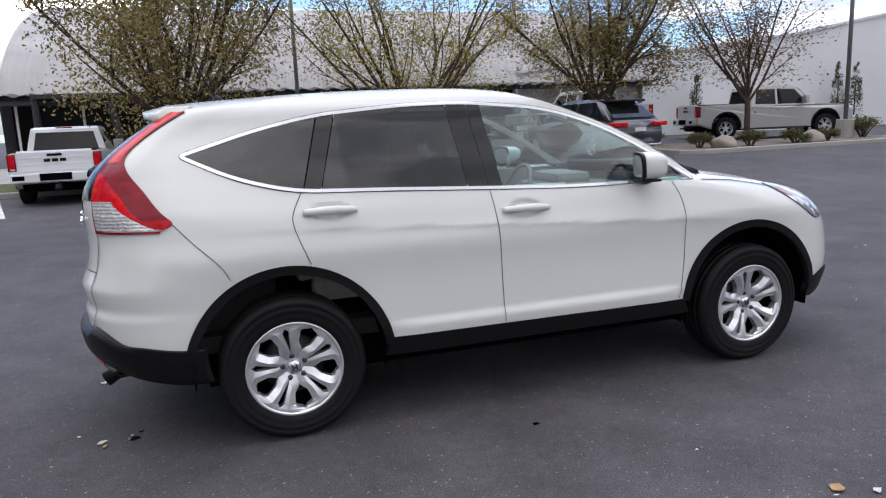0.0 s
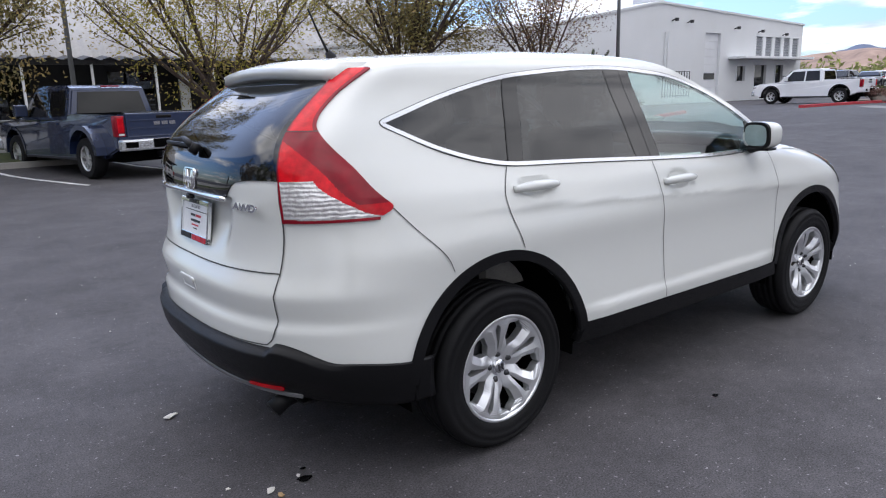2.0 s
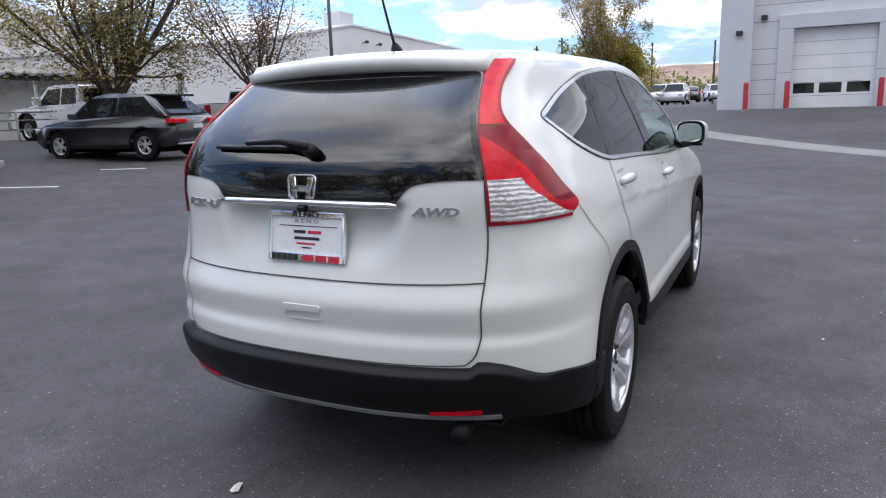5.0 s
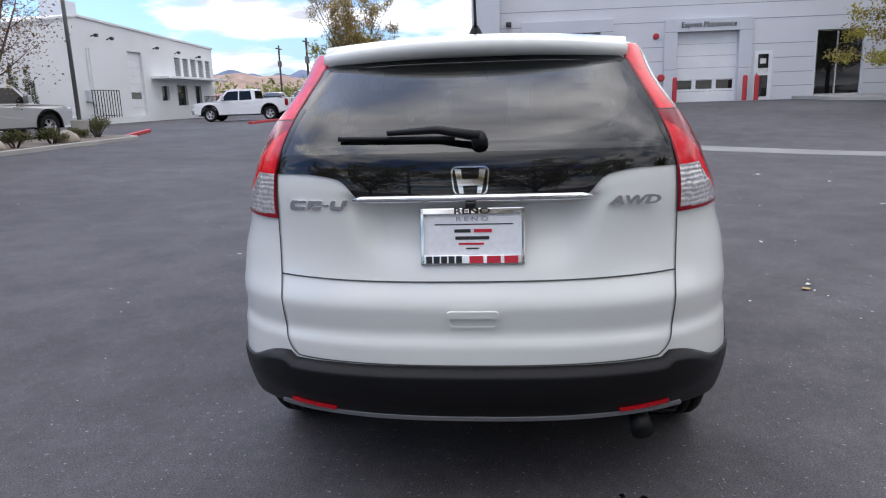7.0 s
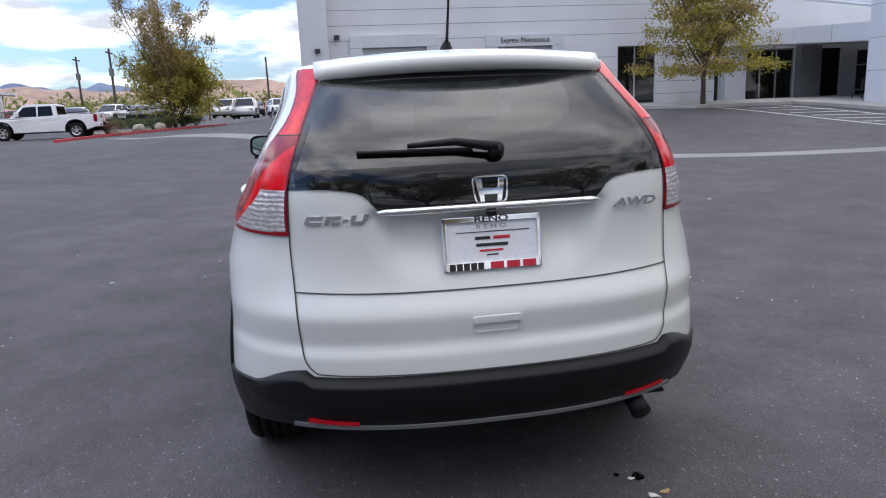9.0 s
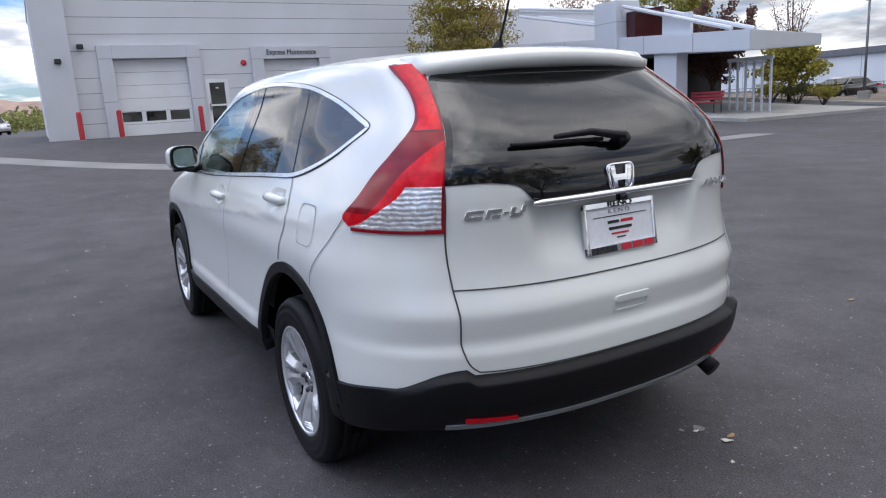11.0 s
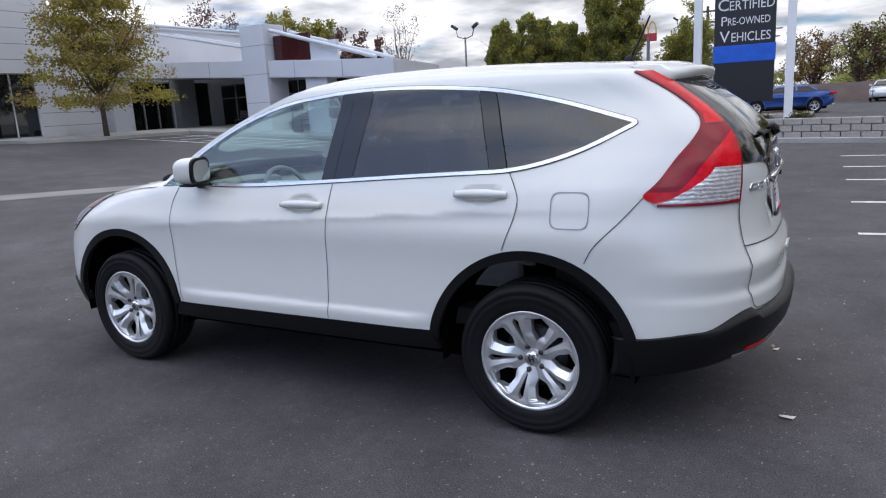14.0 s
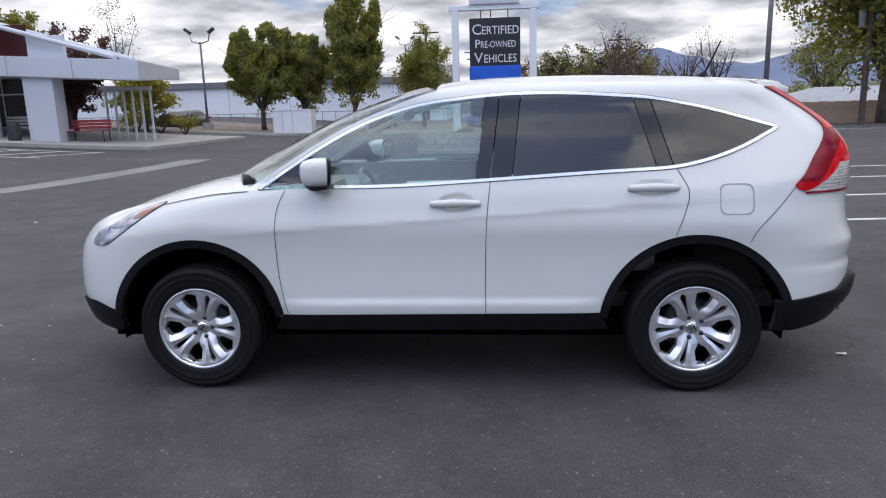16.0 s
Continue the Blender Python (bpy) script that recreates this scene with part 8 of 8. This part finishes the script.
for y0, y1, z, h, m in ((0.055, 0.005, 0.016, 0.010, M_INK), (-0.005, -0.06, 0.016, 0.010, M_INKR), (0.052, -0.052, -0.006, 0.010, M_INK), (0.042, -0.036, -0.024, 0.006, M_INKR), (0.02, -0.02, -0.038, 0.004, M_INK), (0.115, -0.125, 0.036, 0.003, M_INK)):
    bm = bmesh.new()
    box(bm, -0.0058, y0, z - h / 2, -0.003, y1, z + h / 2, 0, tilt)
    part("plate_writing", bm, m, plate)
for y0, y1, m in ((0.145, 0.03, M_INK), (0.015, -0.145, M_INKR)):
    n = 5 if m is M_INK else 3
    for i in range(n):
        w = (y1 - y0) / n
        bm = bmesh.new()
        box(bm, -0.0145, y0 + w * i + w * 0.1, -0.083, -0.011, y0 + w * i + w * 0.9, -0.061, 0, tilt)
        part("frame_writing", bm, m, plate)
# spoiler, aerial and wiper
bm = bmesh.new()
rows = []
for i in range(25):
    y = -0.520 + 1.04 * i / 24
    k = abs(y / 0.520)
    drop = 0.028 * k ** 2
    tail = -1.908 + 0.075 * k ** 3
    pts = [(-1.66, roof_z(-1.66) - 0.002 - drop * 1.1), (-1.78, roof_z(-1.78) + 0.004 - drop), (tail + 0.03, 1.582 - drop), (tail, 1.572 - drop), (tail + 0.004, 1.546 - drop), (tail + 0.02, 1.532 - drop), (-1.80, 1.520 - drop)]
    rows.append([bm.verts.new((x, y, z)) for x, z in pts])
for a, b in zip(rows, rows[1:]):
    for i in range(6):
        bm.faces.new((a[i], a[i + 1], b[i + 1], b[i]))
bm.faces.new(rows[0])
bm.faces.new(rows[-1][::-1])
bmesh.ops.recalc_face_normals(bm, faces=bm.faces[:])
paint_part("spoiler", bm, M_WHITE)
bm = bmesh.new()
tube(bm, [(-1.53, 0, 1.612), (-1.53, 0, 1.632), (-1.545, 0, 1.652)], [0.032, 0.024, 0.012], 12)
tube(bm, [(-1.545, 0, 1.650), (-1.585, 0, 1.73), (-1.63, 0, 1.83)], [0.0065, 0.005, 0.0045], 8)
paint_part("aerial", bm, M_CLAD)
bm = bmesh.new()
tube(bm, [on_rear(-0.03, 1.252, 0.012), on_rear(-0.028, 1.252, 0.045)], [0.026, 0.022], 14)
tube(bm, [on_rear(-0.03, 1.256, 0.038), on_rear(0.10, 1.275, 0.040), on_rear(0.25, 1.272, 0.034)], [0.016, 0.012, 0.008], 8)
paint_part("wiper_arm", bm, M_CLAD, "black rear wiper arm")
bm = bmesh.new()
tube(bm, [on_rear(0.045 + 0.036 * i, 1.262 + 0.0006 * i, 0.016) for i in range(11)], 0.008, 6)
paint_part("wiper_blade", bm, M_CLAD)

# cabin
bm = bmesh.new()
box(bm, -1.95, -0.72, 0.42, 1.05, 0.72, 0.50)
box(bm, -1.85, -0.66, 0.50, -1.35, 0.66, 0.95, 0.03)
paint_part("cabin_floor", bm, mat("dark_carpet", (0.03, 0.03, 0.03), 0.95), smooth=False)
bm = bmesh.new()
box(bm, 0.55, -0.72, 0.60, 1.10, 0.72, 1.02, 0.06)
box(bm, 0.62, 0.16, 1.00, 0.88, 0.58, 1.09, 0.04)
paint_part("dashboard", bm, M_DASH, smooth=False)
for s in (-1, 1):
    bm = bmesh.new()
    box(bm, -0.78, s * 0.765, 0.45, 0.78, s * 0.74, 1.10, 0.008)
    box(bm, -1.9, s * 0.764, 0.88, -0.78, s * 0.741, 1.10, 0.008)
    paint_part("door_lining", bm, M_DASH, smooth=False)
bm = bmesh.new()
ring = [(0.40 + 0.185 * 0.42 * math.sin(a), 0.37 + 0.185 * math.cos(a), 0.98 + 0.185 * 0.9 * math.sin(a)) for a in [2 * math.pi * i / 28 for i in range(29)]]
tube(bm, ring, 0.015, 8, cap=False)
tube(bm, [(0.40, 0.20, 0.98), (0.40, 0.54, 0.98)], 0.016, 6)
tube(bm, [(0.40, 0.37, 0.98), (0.62, 0.37, 0.90)], 0.04, 8)
paint_part("steering_wheel", bm, M_DASH)


def seat(x, y, w, back_h, heads):
    bm = bmesh.new()
    box(bm, x - 0.25, y - w / 2, 0.58, x + 0.28, y + w / 2, 0.74, 0.05)
    box(bm, -0.07, -w / 2, 0.0, 0.07, w / 2, back_h, 0.05, pose(x - 0.25, y, 0.70, 0, -14, 0))
    for hy in heads:
        box(bm, -0.045, -0.12, 0.0, 0.045, 0.12, 0.19, 0.04, pose(x - 0.25, y + hy, 0.70, 0, -14, 0) @ pose(0, 0, back_h + 0.04))
        tube(bm, [(x - 0.25 - 0.24 * back_h, y + hy, 0.70 + back_h - 0.03), (x - 0.25 - 0.26 * back_h, y + hy, 0.74 + back_h + 0.06)], 0.03, 6)
    return bm


for y in (-0.37, 0.37):
    paint_part("front_seat", seat(0.02, y, 0.5, 0.58, (0,)), M_SEAT, smooth=False)
paint_part("rear_seat", seat(-0.92, 0, 1.25, 0.52, (-0.42, 0, 0.42)), M_SEAT, smooth=False)
bm = bmesh.new()
box(bm, 0.22, -0.12, 1.42, 0.26, 0.12, 1.49, 0.015)
tube(bm, [(0.24, 0, 1.46), (0.30, 0, 1.56)], 0.012, 6)
paint_part("rear_view_mirror", bm, M_DASH)
bm = bmesh.new()
box(bm, -1.7, -0.56, 1.545, 0.05, 0.56, 1.560)
paint_part("headliner", bm, mat("headliner_grey", (0.45, 0.44, 0.42), 0.95), smooth=False)
bm = bmesh.new()
box(bm, -0.795, 0.672, 1.255, -0.612, 0.675, 1.500, 0, pose(0, 0, 0))
for v in bm.verts:
    v.co.y -= 0.36 * (v.co.z - 1.30)
paint_part("window_sheet", bm, mat("window_paper", (0.8, 0.8, 0.8), 0.7, fine=0.05, fscale=40), "white price sheet inside the rear window", smooth=False)


# words on the buildings and the sign
letters("Express Maintenance", 0.36, 0.01, inv @ faced(WX - 0.172, -9.16, 4.20, -1, 0), M_INK, service, "dark lettering over the service door", stretch=0.78)
M_SIGNWHITE = mat("sign_white", (0.70, 0.70, 0.72), 0.5)
for big, rest, z, s in (("C", "ERTIFIED", 4.00, 0.50), ("P", "RE-OWNED", 3.52, 0.40), ("V", "EHICLES", 3.04, 0.50)):
    total = {"C": 1.62, "P": 1.42, "V": 1.46}[big]
    x0 = -0.09 + total / 2
    a = letters(big, s, 0.008, faced(x0, 0.066, z, 0, 1), M_SIGNWHITE, cpo, align="LEFT")
    w = max(v.co.x for v in a.data.vertices) - min(v.co.x for v in a.data.vertices)
    b = letters(rest, s * 0.80, 0.008, Matrix.Identity(4), M_SIGNWHITE, cpo, align="LEFT")
    wb = max(v.co.x for v in b.data.vertices) - min(v.co.x for v in b.data.vertices)
    k = (total - w - 0.03) / wb
    b.data.transform(faced(x0 - w - 0.03, 0.066, z - s * 0.06, 0, 1) @ Matrix.Diagonal((k, 1, 1, 1)))


def litter(x, y, size, m, seed, label, name="litter"):
    rnd = random.Random(seed)
    bm = bmesh.new()
    n = 7
    c = bm.verts.new((0, 0, size * 0.25))
    ring = []
    for i in range(n):
        a = 2 * math.pi * i / n
        r = size * rnd.uniform(0.45, 1.1)
        ring.append(bm.verts.new((math.cos(a) * r, math.sin(a) * r * 0.6, size * rnd.uniform(0.0, 0.3))))
    for i in range(n):
        bm.faces.new((c, ring[i], ring[(i + 1) % n]))
    r = bmesh.ops.extrude_face_region(bm, geom=bm.faces[:])
    bmesh.ops.translate(bm, vec=(0, 0, 0.003), verts=[g for g in r["geom"] if isinstance(g, bmesh.types.BMVert)])
    bmesh.ops.recalc_face_normals(bm, faces=bm.faces[:])
    o = part(name, bm, m)
    o.matrix_basis = pose(x, y, ground_z(x, y) + 0.002, 0, 0, rnd.uniform(0, 360))
    tagged(o, label, "litter" if m is M_LITTER else "leaf")


LITTER = [(-2.22, -0.57, 0.028, 1), (-2.34, -0.45, 0.014, 1), (-2.09, -0.54, 0.015, 1), (0.58, -2.19, 0.05, 0), (4.87, 1.39, 0.03, 1), (0.30, -1.72, 0.012, 1), (-2.31, 0.33, 0.042, 1), (0.70, -2.26, 0.035, 1), (2.18, -2.44, 0.025, 1), (7.4, -4.2, 0.06, 1), (1.95, 2.43, 0.022, 1), (4.2, -4.53, 0.04, 1), (-1.46, -2.76, 0.03, 0), (-2.96, -2.55, 0.03, 0), (6.32, -4.86, 0.05, 1), (-2.2, -0.62, 0.02, 0)]
for i, (x, y, s, w) in enumerate(LITTER):
    litter(x, y, s, M_LITTER if w else M_DRYLEAF, i, "crumpled white paper scrap on the asphalt" if w else "dry brown leaf on the asphalt", "litter" if w else "dry_leaf")
for i, (x, y, s) in enumerate(((-2.08, -0.57, 0.03), (-2.05, -0.50, 0.014), (-0.22, -1.20, 0.02))):
    rnd = random.Random(i)
    bm = bmesh.new()
    bm.faces.new([bm.verts.new((x + s * rnd.uniform(0.6, 1.2) * math.cos(a), y + s * rnd.uniform(0.5, 0.9) * math.sin(a), 0.004)) for a in [2 * math.pi * k / 12 for k in range(12)]])
    tagged(part("oil_spot", bm, M_BLACK), "small wet dark oil spot on the asphalt", "stain", kind="structure")
rnd = random.Random(5)
bm = bmesh.new()
for i in range(900):
    a, d = rnd.uniform(0, 6.28), 2.2 + rnd.random() ** 1.2 * 14
    x, y = math.cos(a) * d * 1.2, math.sin(a) * d
    if abs(x) < 2.3 and abs(y) < 1.0:
        continue
    s = rnd.uniform(0.004, 0.011)
    z = ground_z(x, y) + s * 0.4
    q = [bm.verts.new((x + rnd.uniform(-s, s), y + rnd.uniform(-s, s), z + rnd.uniform(0, s))) for _ in range(4)]
    for f in ((0, 1, 2), (0, 2, 3), (0, 3, 1), (1, 3, 2)):
        bm.faces.new([q[j] for j in f])
tagged(part("grit", bm, M_LITTER), "scattered pale grit on the asphalt", "grit", kind="stuff")
